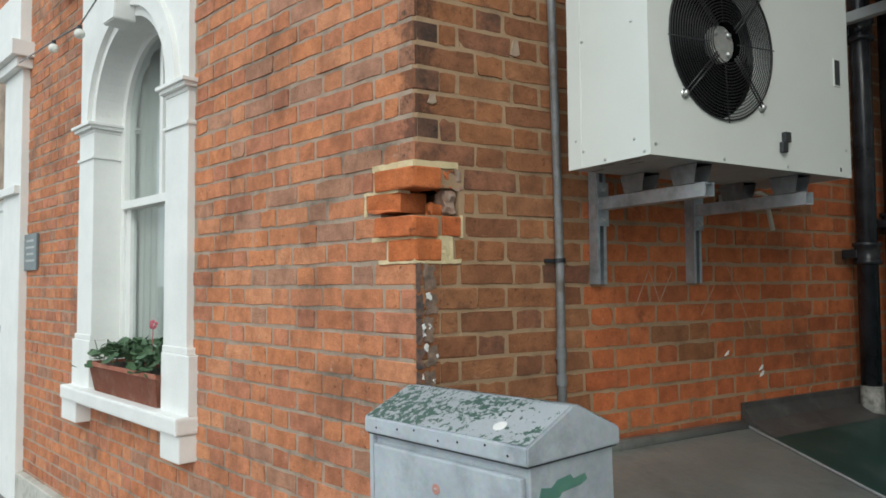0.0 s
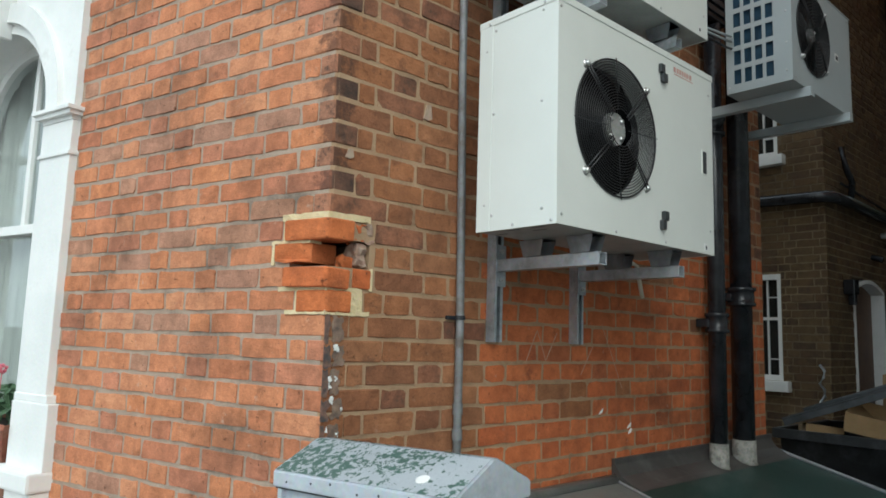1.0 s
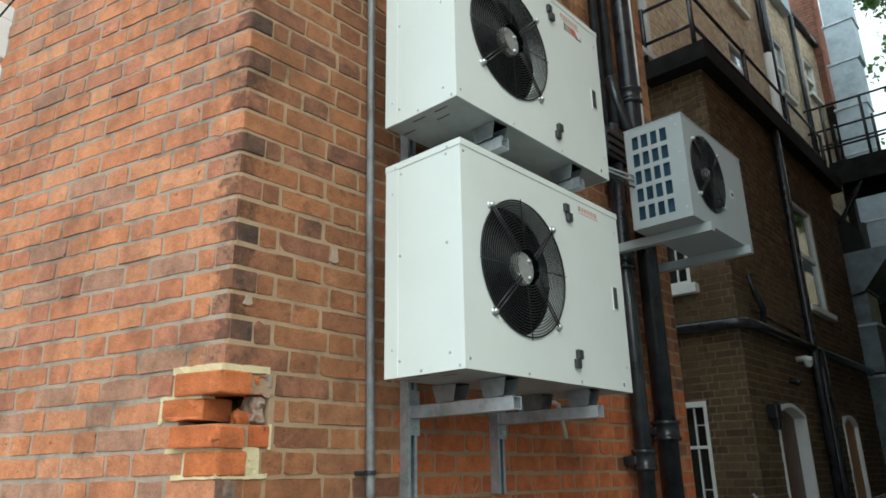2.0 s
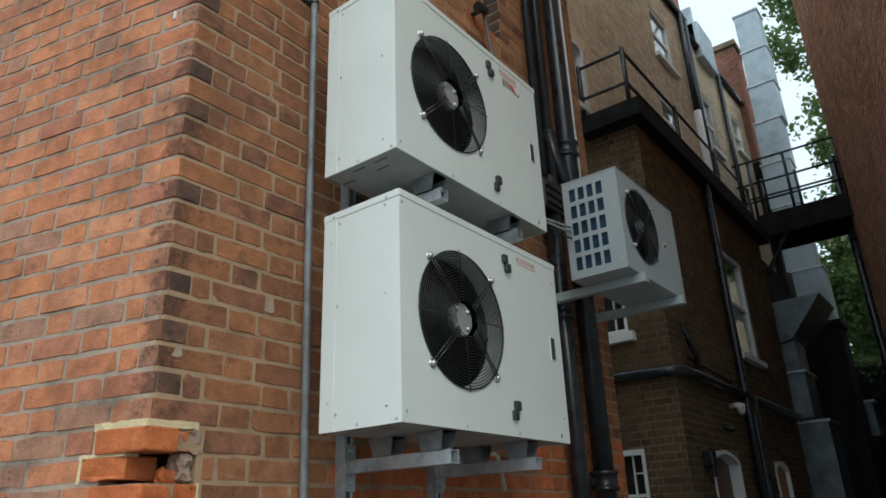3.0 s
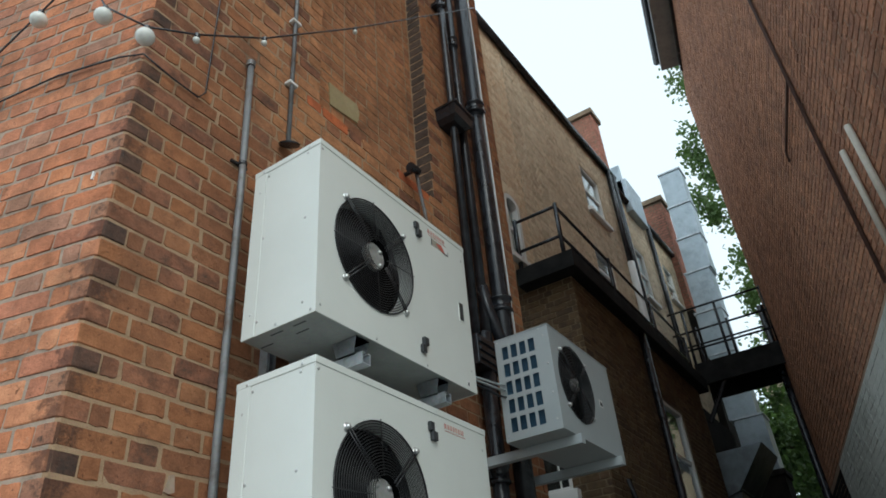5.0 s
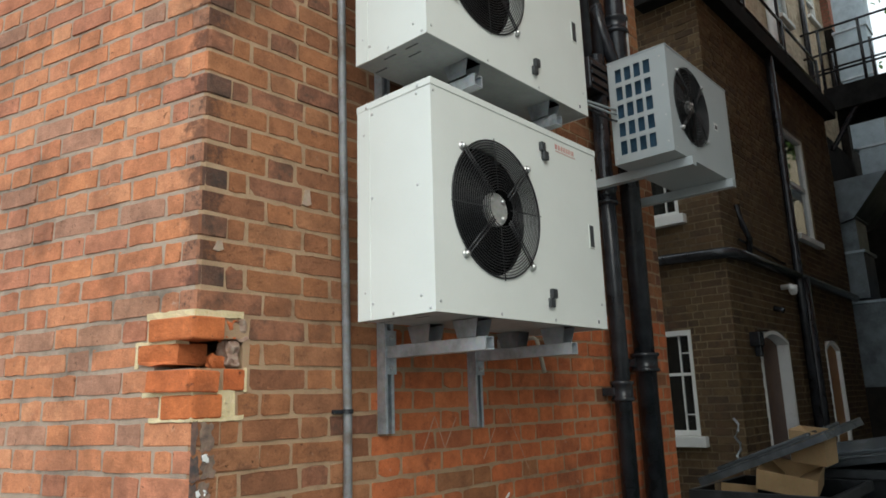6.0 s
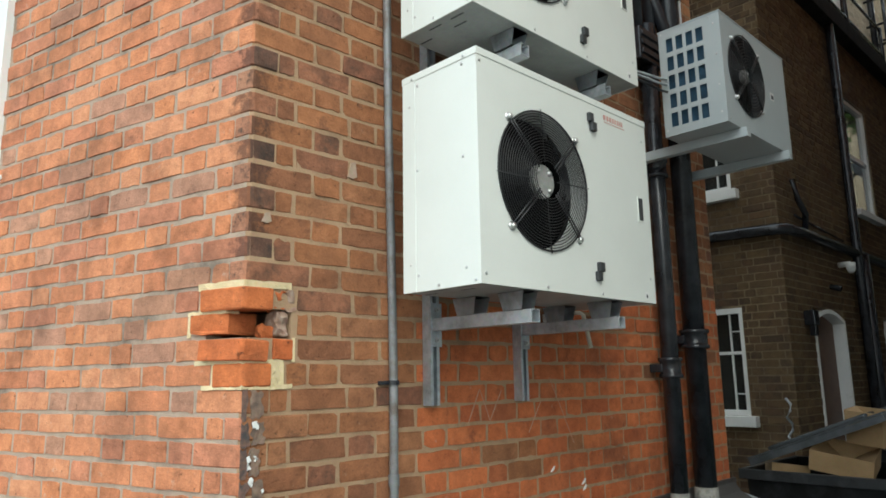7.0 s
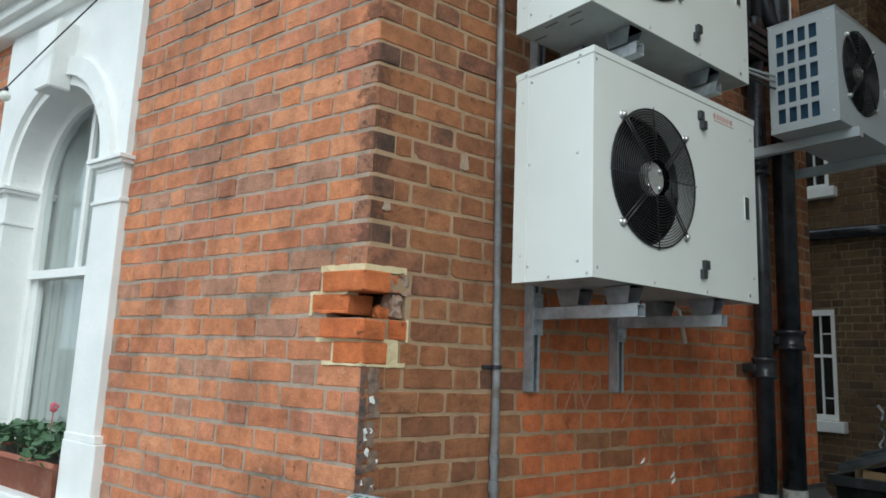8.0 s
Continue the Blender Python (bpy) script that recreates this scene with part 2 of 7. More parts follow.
M_PAVE = surface("worn_paving", (0.16, 0.155, 0.145), (0.24, 0.23, 0.215), 2, 0.85, grain=120, relief=0.5, stain=(0.09, 0.085, 0.08), stain_scale=1.2)
M_GLASS = bpy.data.materials.new("window_glass")
M_GLASS.use_nodes = True
g = M_GLASS.node_tree.nodes["Principled BSDF"]
g.inputs["Base Color"].default_value, g.inputs["Roughness"].default_value = (0.85, 0.9, 0.9, 1), 0.02
g.inputs["Transmission Weight"].default_value, g.inputs["IOR"].default_value = 1.0, 1.45


# ---- building helpers ----
def part(name, bm, material, parent=None, label="", smooth=False):
    me = bpy.data.meshes.new(name)
    bmesh.ops.recalc_face_normals(bm, faces=bm.faces)
    bm.to_mesh(me)
    bm.free()
    if smooth:
        for f in me.polygons:
            f.use_smooth = True
    me.materials.append(material)
    ob = new(name, me)
    ob.parent = parent
    if label:
        tagged(ob, label)
    return ob


def thing(name, m, label, category, group="", kind=""):
    ob = new(name)
    ob.empty_display_size = 0.1
    ob.matrix_world = m
    return tagged(ob, label, category, group, kind)


def whole(name, bm, material, m, label, category, group="", kind="", smooth=False):
    ob = part(name, bm, material, None, "", smooth)
    ob.matrix_world = m
    return tagged(ob, label, category, group, kind)


def box(bm, x0, x1, y0, y1, z0, z1, bevel=0.0, m=None):
    r = bmesh.ops.create_cube(bm, size=1.0)
    vs = r["verts"]
    for v in vs:
        v.co = Vector(((x0 + x1) / 2 + v.co.x * (x1 - x0), (y0 + y1) / 2 + v.co.y * (y1 - y0), (z0 + z1) / 2 + v.co.z * (z1 - z0)))
    if bevel:
        es = list({e for v in vs for e in v.link_edges})
        vs = list({v for f in bmesh.ops.bevel(bm, geom=es, offset=bevel, segments=2, profile=0.6, affect="EDGES")["faces"] for v in f.verts} | {v for v in vs if v.is_valid})
    if m is not None:
        bmesh.ops.transform(bm, matrix=m, verts=vs)
    return bm


def tube(bm, pts, r, n=12, caps=True):
    """A round pipe along a line of points."""
    pts = [Vector(p) for p in pts]
    rings = []
    for i, p in enumerate(pts):
        d = (pts[min(i + 1, len(pts) - 1)] - pts[max(i - 1, 0)]).normalized()
        side = d.cross(Vector((0, 0, 1)))
        if side.length < 0.05:
            side = d.cross(Vector((0, 1, 0)))
        side.normalize()
        up = side.cross(d)
        rr = r[i] if isinstance(r, (list, tuple)) else r
        rings.append([bm.verts.new(p + rr * (math.cos(a) * side + math.sin(a) * up)) for a in (math.tau * k / n for k in range(n))])
    for a, b in zip(rings, rings[1:]):
        for k in range(n):
            bm.faces.new((a[k], a[(k + 1) % n], b[(k + 1) % n], b[k]))
    if caps:
        bm.faces.new(rings[0])
        bm.faces.new(list(reversed(rings[-1])))
    return bm


def loop_tube(bm, pts, r, n=6):
    """A closed ring of wire."""
    pts = [Vector(p) for p in pts]
    rings = []
    for i, p in enumerate(pts):
        d = (pts[(i + 1) % len(pts)] - pts[i - 1]).normalized()
        side = d.cross(Vector((0, 1, 0))).normalized()
        up = side.cross(d)
        rings.append([bm.verts.new(p + r * (math.cos(a) * side + math.sin(a) * up)) for a in (math.tau * k / n for k in range(n))])
    for i in range(len(rings)):
        a, b = rings[i - 1], rings[i]
        for k in range(n):
            bm.faces.new((a[k], a[(k + 1) % n], b[(k + 1) % n], b[k]))
    return bm


def prism(bm, poly, z0, z1):
    lo = [bm.verts.new((x, y, z0)) for x, y in poly]
    hi = [bm.verts.new((x, y, z1)) for x, y in poly]
    bm.faces.new(list(reversed(lo)))
    bm.faces.new(hi)
    for i in range(len(poly)):
        j = (i + 1) % len(poly)
        bm.faces.new((lo[i], lo[j], hi[j], hi[i]))
    return bm


def sweep(bm, outline, depth0, depth1):
    """A flat outline in x and z, given depth along y."""
    a = [bm.verts.new((x, depth0, z)) for x, z in outline]
    b = [bm.verts.new((x, depth1, z)) for x, z in outline]
    bm.faces.new(a)
    bm.faces.new(list(reversed(b)))
    for i in range(len(outline)):
        j = (i + 1) % len(outline)
        bm.faces.new((a[j], a[i], b[i], b[j]))
    return bm


def B():
    return bmesh.new()


# ---- ground ----
bm = B()
box(bm, -400, 400, -400, 400, -0.3, 0)
whole("ground", bm, M_PAVE, Matrix.Identity(4), "worn grey paving of the street and yard", "ground", kind="structure")

# ---- brickwork ----
COURSE, JOINT, LONG, SHORT, BED = 0.0735, 0.0098, 0.209, 0.111, 0.0155
rng = random.Random(7)


def brick_shape(length, height=COURSE - JOINT, depth=0.014, chip=0.0022, jag=0.0017, r=rng):
    """Points and faces of one worn brick: its face in the plane y = 0, its left lower corner at the origin; rounded, uneven arrises."""
    def c():
        return r.uniform(0.0015, 0.0045) + (r.random() < 0.15) * r.uniform(0.003, 0.010)
    c0, c1, c2, c3 = c(), c(), c(), c()
    ring = [(c0, 0), (length * 0.35, 0), (length * 0.68, 0), (length - c1, 0), (length, c1), (length, height - c2), (length - c2, height), (length * 0.66, height), (length * 0.3, height), (c3, height), (0, height - c3), (0, c0)]
    ring = [(x + r.gauss(0, jag), z + r.gauss(0, jag)) for x, z in ring]
    outer = [(x, depth, z) for x, z in ring]
    mx, mz = length / 2, height / 2
    tilt, sag = max(-0.008, min(0.008, r.gauss(0, 0.005))), max(-0.02, min(0.02, r.gauss(0, 0.012)))
    inner = []
    for x, z in ring:
        k = chip * r.uniform(0.6, 1.6)
        xx, zz = x + (k if x < mx else -k), z + (k if z < mz else -k)
        inner.append((xx, tilt * (xx - mx) + sag * (zz - mz) + abs(r.gauss(0, 0.0006)), zz))
    n = len(ring)
    faces = [tuple(range(n, 2 * n))] + [(i, (i + 1) % n, n + (i + 1) % n, n + i) for i in range(n)]
    return outer + inner, faces


def brick_mesh(name, length, material, **kw):
    pts, faces = brick_shape(length, **kw)
    me = bpy.data.meshes.new(name)
    me.from_pydata(pts, [], faces)
    me.materials.append(material)
    return me


def joined_bricks(name, places, material, parent, m, chip=0.002, label=""):
    """Many bricks in one mesh: places are (x, z, length, proud)."""
    verts, faces = [], []
    for x, z, length, proud in places:
        pts, fs = brick_shape(length, chip=chip)
        o = len(verts)
        verts += [(px + x, py - proud, pz + z) for px, py, pz in pts]
        faces += [tuple(o + i for i in f) for f in fs]
    me = bpy.data.meshes.new(name)
    me.from_pydata(verts, [], faces)
    me.materials.append(material)
    ob = new(name, me)
    if parent:
        ob.parent = parent
    else:
        ob.matrix_world = m
    return tagged(ob, label or "courses of weathered brick in flemish bond", kind="stuff")


def bond(length, first, start):
    """Flemish bond from x = start: alternating long and short bricks, as (x, length)."""
    x, k, out = start, first, []
    while x < length - 0.02:
        w = (LONG if k % 2 == 0 else SHORT)
        w = min(w, length - x)
        if w > 0.025:
            out.append((x + JOINT / 2, w - JOINT))
        x += w
        k += 1
    return out


def courses(z0, z1):
    c = max(0, math.ceil((z0 - BED) / COURSE))
    while BED + (c + 1) * COURSE <= z1:
        yield c, BED + c * COURSE + JOINT / 2
        c += 1


def wall_bricks(z0, z1, length, quoin, skip=None):
    """(x, z, length, proud, course) for each brick of a wall that starts at the corner x = 0; quoin(c) gives the first lengths."""
    out = []
    for c, z in courses(z0, z1):
        first, k = quoin(c)
        for x, w in bond(length, k, first):
            if skip and skip(x, x + w, z):
                continue
            out.append((x, z + rng.uniform(-0.0012, 0.0012), w, max(-0.001, min(0.003, rng.gauss(0.0003, 0.0012))), c))
    return out


# ---- the corner building: side wall ----
SIDE_END = 2.99
REC_X0, REC_X1, REC_Z, REC_D = 0.95, 1.98, 4.25, 0.115  # blind recess high on the side wall
bm = B()
box(bm, 0.012, SIDE_END, 0.0028, 0.33, 0, 1.700)
box(bm, 0.155, SIDE_END, 0.0028, 0.33, 1.700, 1.785)
box(bm, 0.012, SIDE_END, 0.0028, 0.33, 1.785, REC_Z)
box(bm, 0.012, REC_X0, 0.0028, 0.33, REC_Z, 8.0)
box(bm, REC_X1, SIDE_END, 0.0028, 0.33, REC_Z, 8.0)
box(bm, REC_X0, REC_X1, REC_D + 0.0028, 0.33, REC_Z, 8.0)
side_wall = whole("wall_side", bm, M_MORTAR_S, SIDE, "brown-red brick side wall with buff mortar joints", "wall", kind="structure")
for k, (z0, z1) in enumerate(((0.0, 1.556), (1.856, 7.95))):
    bm = B()
    prism(bm, [(0.03, 0.0031), (0.011, 0.0036), tuple((FD * 0.011 - FN * 0.0036).xy), tuple((FD * 0.03 - FN * 0.0031).xy), tuple((FD * 0.03 - FN * 0.03).xy), (0.03, 0.03)], z0, z1)
    part("corner_mortar", bm, M_MORTAR_S, side_wall, "mortar of the corner joints")
# ---- street front wall with a window opening ----
WIN_Z0, SPRING, ARCH_C, ARCH_R = 0.93, 2.40, 2.14, 0.47
bm = B()
box(bm, -5.4, -2.75, 0.0028, 0.33, 0, 8.0)
box(bm, -1.50, -0.012, 0.0028, 0.33, 0, 1.700)
box(bm, -1.50, -0.16, 0.0028, 0.06, 1.700, 1.785)
box(bm, -1.50, -0.20, 0.06, 0.33, 1.700, 1.785)
box(bm, -1.50, -0.012, 0.0028, 0.33, 1.785, 8.0)
box(bm, -2.75, -1.50, 0.0028, 0.33, 0, WIN_Z0 - 0.05)
box(bm, -2.75, -1.50, 0.0028, 0.33, 3.0, 8.0)
front_wall = whole("wall_front", bm, M_MORTAR_F, FRONT, "orange-red brick street wall with grey mortar joints", "wall", kind="structure")
# roof and rear closing of the corner building
bm = B()
prism(bm, [(0.3, 0.34), (3.0, 0.34), (3.0, 6.0), (-1.4, 6.0)], 0, 7.9)
whole("wall_core", bm, M_MORTAR_D, Matrix.Identity(4), "plain dark inner wall behind the brick faces", "wall", kind="structure")


# ---- condensing units on wall brackets ----
def ring_panel(bm, x0, x1, z0, z1, cx, cz, r, y0, y1, n=64):
    """A flat panel with a round hole, with thickness from y0 to y1."""
    def edge(a):
        dx, dz = math.cos(a), math.sin(a)
        ks = []
        if dx > 1e-9: ks.append((x1 - cx) / dx)
        if dx < -1e-9: ks.append((x0 - cx) / dx)
        if dz > 1e-9: ks.append((z1 - cz) / dz)
        if dz < -1e-9: ks.append((z0 - cz) / dz)
        k = min(ks)
        return cx + dx * k, cz + dz * k
    corner = [math.atan2(z - cz, x - cx) % math.tau for x, z in ((x0, z0), (x1, z0), (x1, z1), (x0, z1))]
    angles = sorted({round(math.tau * i / n, 6) for i in range(n)} | {round(a, 6) for a in corner})
    inner0 = [bm.verts.new((cx + r * math.cos(a), y0, cz + r * math.sin(a))) for a in angles]
    outer0 = [bm.verts.new((edge(a)[0], y0, edge(a)[1])) for a in angles]
    inner1 = [bm.verts.new((cx + r * math.cos(a), y1, cz + r * math.sin(a))) for a in angles]
    outer1 = [bm.verts.new((edge(a)[0], y1, edge(a)[1])) for a in angles]
    m = len(angles)
    for i in range(m):
        j = (i + 1) % m
        bm.faces.new((inner0[i], outer0[i], outer0[j], inner0[j]))
        bm.faces.new((inner1[j], outer1[j], outer1[i], inner1[i]))
        bm.faces.new((inner0[j], inner1[j], inner1[i], inner0[i]))
        bm.faces.new((outer0[i], outer1[i], outer1[j], outer0[j]))
    return bm


def circle(cx, cz, r, y, n=48):
    return [(cx + r * math.cos(math.tau * k / n), y, cz + r * math.sin(math.tau * k / n)) for k in range(n)]


def dome(bm, x, y, z, r, axis="y", h=0.5):
    """A rounded screw head standing out along -y or -x."""
    v = bmesh.ops.create_uvsphere(bm, u_segments=10, v_segments=6, radius=r)["verts"]
    for p in v:
        c = p.co.copy()
        if axis == "y":
            p.co = Vector((x + c.x, y + c.z * h, z + c.y))
        elif axis == "x":
            p.co = Vector((x + c.z * h, y + c.x, z + c.y))
        else:
            p.co = Vector((x + c.x, y + c.y, z + c.z * h))
    return bm


def fan(parent, cx, cz, R, blades=5, hub=0.055, rings=17, ring_r=0.0016, arm_len=1.085, shroud=None):
    """A deep shroud, a bladed rotor with its hub, a wire guard on four arms with bolts."""
    bm = B()
    n = 56
    prof = [(0.0, R), (0.008, R - 0.004), (0.025, R - 0.007), (0.052, R - 0.009)]
    rr = [[bm.verts.new((cx + r * math.cos(math.tau * k / n), y, cz + r * math.sin(math.tau * k / n))) for k in range(n)] for y, r in prof]
    for a, b in zip(rr, rr[1:]):
        for k in range(n):
            bm.faces.new((a[k], a[(k + 1) % n], b[(k + 1) % n], b[k]))
    part("fan_shroud", bm, shroud or M_SHROUD, parent, "pressed-metal fan shroud", True)
    # flat black disc: the shade inside the casing put into its colour
    bm = B()
    v = [bm.verts.new(p) for p in circle(cx, cz, R + 0.004, 0.082, 40)]
    bm.faces.new(v)
    bmesh.ops.solidify(bm, geom=bm.faces[:], thickness=0.004)
    part("fan_dark_disc", bm, M_BLADE, parent, "flat black disc in place of the shade behind the fan")
    bm = B()
    for b in range(blades):
        a0 = math.tau * b / blades + 0.35
        grid = []
        for i in range(6):
            rad = hub * 0.9 + (R - 0.020 - hub * 0.9) * i / 5
            row = []
            for j in range(7):
                u = j / 6 - 0.5
                a = a0 + u * (0.95 + 0.25 * i / 5) + 0.22 * i / 5
                y = 0.056 - u * 0.028 + 0.005 * math.cos(u * 3)
                row.append(bm.verts.new((cx + rad * math.cos(a), y, cz + rad * math.sin(a))))
            grid.append(row)
        fs = [bm.faces.new((grid[i][j], grid[i + 1][j], grid[i + 1][j + 1], grid[i][j + 1])) for i in range(5) for j in range(6)]
        bmesh.ops.solidify(bm, geom=fs, thickness=0.0025)
    part("fan_rotor", bm, M_BLADE, parent, "black sickle-shaped fan blades", True)
    bm = B()
    tube(bm, [(cx, 0.004, cz), (cx, 0.008, cz), (cx, 0.02, cz)], [hub * 0.97, hub, hub], 28)
    h = part("hub", bm, M_HUB, parent, "round grey aluminium motor hub")
    bm = B()
    tube(bm, [(cx, 0.021, cz), (cx, 0.075, cz)], hub * 0.98, 24)
    part("motor", bm, M_BLADE, parent, "black motor body", True)
    for k in range(4):
        a = math.tau * k / 4 + 0.78
        bm = B()
        dome(bm, cx + hub * 0.74 * math.cos(a), 0.002, cz + hub * 0.74 * math.sin(a), 0.0095, "y", 0.8)
        part("bolt", bm, M_SCREW, h, "", True)
    bm = B()
    dome(bm, 0, 0, 0, 0.004, "y", 0.8)
    rme = bpy.data.meshes.new("rivet")
    bm.to_mesh(rme)
    bm.free()
    rme.materials.append(M_SCREW)
    for k in range(8):
        a = math.tau * k / 8 + 0.3
        rv = new("rivet", rme)
        rv.parent = h
        rv.matrix_local = pose(cx + hub * 0.86 * math.cos(a), 0.005, cz + hub * 0.86 * math.sin(a))
    def ring_at(i):
        r = hub * 1.12 + (R + 0.004 - hub * 1.12) * i / (rings - 1)
        y = -0.004 - 0.012 * math.sin(math.pi * 0.5 * (1 - i / (rings - 1)))
        return loop_tube(B(), circle(cx, cz, r, y, 44), ring_r if i < rings - 1 else ring_r * 1.9, 5)
    bm = ring_at(rings - 1)
    for k in range(4):
        a = math.tau * k / 4 + 0.06
        tube(bm, [(cx + r * math.cos(a), -0.006, cz + r * math.sin(a)) for r in (hub * 1.1, R * 0.6, R + 0.012)], ring_r * 1.3, 5)
    g = part("fan_guard", bm, M_WIRE, parent, "black wire fan guard of close rings", True)
    for i in range(rings - 1):
        part("guard_ring", ring_at(i), M_WIRE, g, "", True)
    for k in range(4):
        a = math.tau * k / 4 + math.pi / 4
        ux, uz = math.cos(a), math.sin(a)
        bm = B()
        for off in (-0.006, 0.006):
            tube(bm, [(cx + ux * r - uz * off, y, cz + uz * r + ux * off) for r, y in ((hub * 1.0, -0.015), (R * 0.6, -0.013), (R * arm_len, -0.008))], 0.0026, 6)
        arm = part("guard_arm", bm, M_WIRE, g, "", True)
        bm = B()
        dome(bm, cx + ux * R * arm_len, -0.008, cz + uz * R * arm_len, 0.0105, "y", 0.9)
        tube(bm, [(cx + ux * R * arm_len, -0.004, cz + uz * R * arm_len), (cx + ux * R * arm_len, 0.0, cz + uz * R * arm_len)], 0.014, 12)
        part("guard_bolt", bm, M_SCREW, g, "domed steel guard bolt", True)


M_SHROUD = surface("pale_shroud_paint", (0.66, 0.68, 0.65), (0.70, 0.72, 0.69), 6, 0.45, relief=0.05)
M_BLADE = surface("black_fan_blade", (0.006, 0.006, 0.007), (0.011, 0.011, 0.012), 10, 0.75, relief=0.05, spec=0.06)
M_FLASH = surface("grey_brown_printed_vinyl", (0.30, 0.27, 0.22), (0.40, 0.36, 0.30), 30, 0.5, relief=0.1)
M_RED = surface("red_print", (0.50, 0.10, 0.07), (0.56, 0.13, 0.09), 20, 0.5, relief=0.02)
M_REDFADE = surface("faded_red_print", (0.55, 0.30, 0.26), (0.6, 0.36, 0.31), 20, 0.5, relief=0.02)
M_STICKER = surface("white_sticker", (0.75, 0.75, 0.73), (0.8, 0.8, 0.78), 30, 0.5, relief=0.02)
M_DGREY = surface("dark_grey_plastic", (0.03, 0.033, 0.036), (0.05, 0.053, 0.056), 20, 0.5, relief=0.1)
M_UNDER = surface("galvanised_base_tray", (0.30, 0.32, 0.31), (0.38, 0.40, 0.39), 9, 0.5, 0.3, relief=0.1)
CW, CH, CD = 0.949, 0.706, 0.327


def condenser(x, y, z, label, flash):
    u = thing("condensing_unit", pose(x, y, z), label, "air conditioner", "condensing units on the side wall")
    t = 0.004
    bm = B()
    box(bm, 0, t, 0.0, 0.268, 0, CH - 0.022)
    part("side_panel", bm, M_CASE, u, "plain cream-white side panel")
    bm = B()
    box(bm, -0.002, t, 0.2685, CD, 0, CH - 0.022, 0.0008)
    part("rear_strip", bm, M_CASE, u, "narrow folded strip along the side")
    for k, (sx, sy) in enumerate(((0.03, 0.07), (0.03, 0.17), (0.075, 0.26), (0.075, 0.10))):
        bm = B()
        box(bm, sx, sx + 0.006, sy, sy + 0.055, 0.0008, 0.003)
        part("vent_slot", bm, M_DGREY, u)
    bm = B()
    box(bm, CW - t, CW, 0.0, CD, 0, CH - 0.022)
    part("side_panel", bm, M_CASE, u, "plain cream-white side panel")
    bm = B()
    ring_panel(bm, t, CW - t, 0.0, CH - 0.022, 0.306, 0.350, 0.221, 0.0, t)
    part("front_panel", bm, M_CASE, u, "cream-white front panel with a round fan opening")
    bm = B()
    box(bm, t, CW - t, CD - t, CD, 0.004, CH - 0.022)
    part("back_panel", bm, M_UNDER, u)
    bm = B()
    box(bm, 0.004, CW - 0.004, 0.005, CD - 0.005, 0.0015, 0.006)
    part("base_tray", bm, M_UNDER, u, "grey galvanised base tray")
    bm = B()
    box(bm, -0.003, CW + 0.003, -0.003, CD + 0.003, CH - 0.024, CH, 0.003)
    part("lid", bm, M_CASE, u, "cream-white folded lid")
    fan(u, 0.306, 0.350, 0.221, rings=19)
    for zc, flip in ((0.612, 1), (0.085, -1)):
        bm = B()
        box(bm, 0.560, 0.586, -0.014, 0.0, zc - 0.0 if flip > 0 else zc - 0.032, zc + 0.032 if flip > 0 else zc, 0.003)
        box(bm, 0.572, 0.600, -0.016, 0.0, zc - 0.032 if flip > 0 else zc, zc if flip > 0 else zc + 0.032, 0.003)
        part("latch", bm, M_DGREY, u, "black two-piece door latch")
    bm = B()
    box(bm, 0.866, 0.898, -0.0015, 0.0005, 0.305, 0.39)
    g = part("grip_slot", bm, M_DGREY, u, "dark upright grip slot")
    bm = B()
    box(bm, 0.862, 0.866, -0.003, 0, 0.301, 0.394)
    box(bm, 0.898, 0.902, -0.003, 0, 0.301, 0.394)
    box(bm, 0.866, 0.898, -0.003, 0, 0.301, 0.305)
    box(bm, 0.866, 0.898, -0.003, 0, 0.390, 0.394)
    part("slot_rim", bm, M_CASE, g)
    # maker's mark as plain strokes and, on one unit, a slanted flash
    bm = B()
    xs = 0.665
    for w in (0.020, 0.016, 0.016, 0.014, 0.014, 0.016, 0.006, 0.014):
        box(bm, xs, xs + w * 0.7, -0.0012, 0.0006, 0.645, 0.663)
        xs += w + 0.002
    part("maker_mark", bm, M_REDFADE, u, "row of small faded red strokes")
    bm = B()
    box(bm, 0.668, 0.80, -0.0012, 0.0006, 0.636, 0.639)
    part("maker_line", bm, M_REDFADE, u, "thin faded red line")
    if flash:
        bm = B()
        box(bm, 0.692, 0.810, -0.0010, 0.0006, 0.594, 0.627)
        fl_ = part("flash", bm, M_FLASH, u, "small grey-brown sticker with red and white triangles")
        bm = B()
        sweep(bm, [(0.722, 0.616), (0.764, 0.6262), (0.788, 0.5955), (0.762, 0.5955)], -0.0018, 0.0)
        part("flash_stripe", bm, M_RED, fl_, "red stripe of the sticker")
        bm = B()
        sweep(bm, [(0.766, 0.6265), (0.8095, 0.6265), (0.8095, 0.597), (0.790, 0.597)], -0.0018, 0.0)
        part("flash_corner", bm, M_STICKER, fl_, "white corner of the sticker")
        bm = B()
        box(bm, 0.688, 0.6915, -0.0016, 0.0, 0.592, 0.629)
        box(bm, 0.8105, 0.813, -0.0016, 0.0, 0.592, 0.612)
        box(bm, 0.7725, 0.810, -0.0016, 0.0, 0.5905, 0.5935)
        part("flash_edge", bm, M_DGREY, fl_, "dark edge line of the sticker")
    bm = B()
    box(bm, 0.874, 0.897, -0.0012, 0.0006, 0.012, 0.040)
    part("sticker", bm, M_STICKER, u, "small white sticker")
    bm = B()
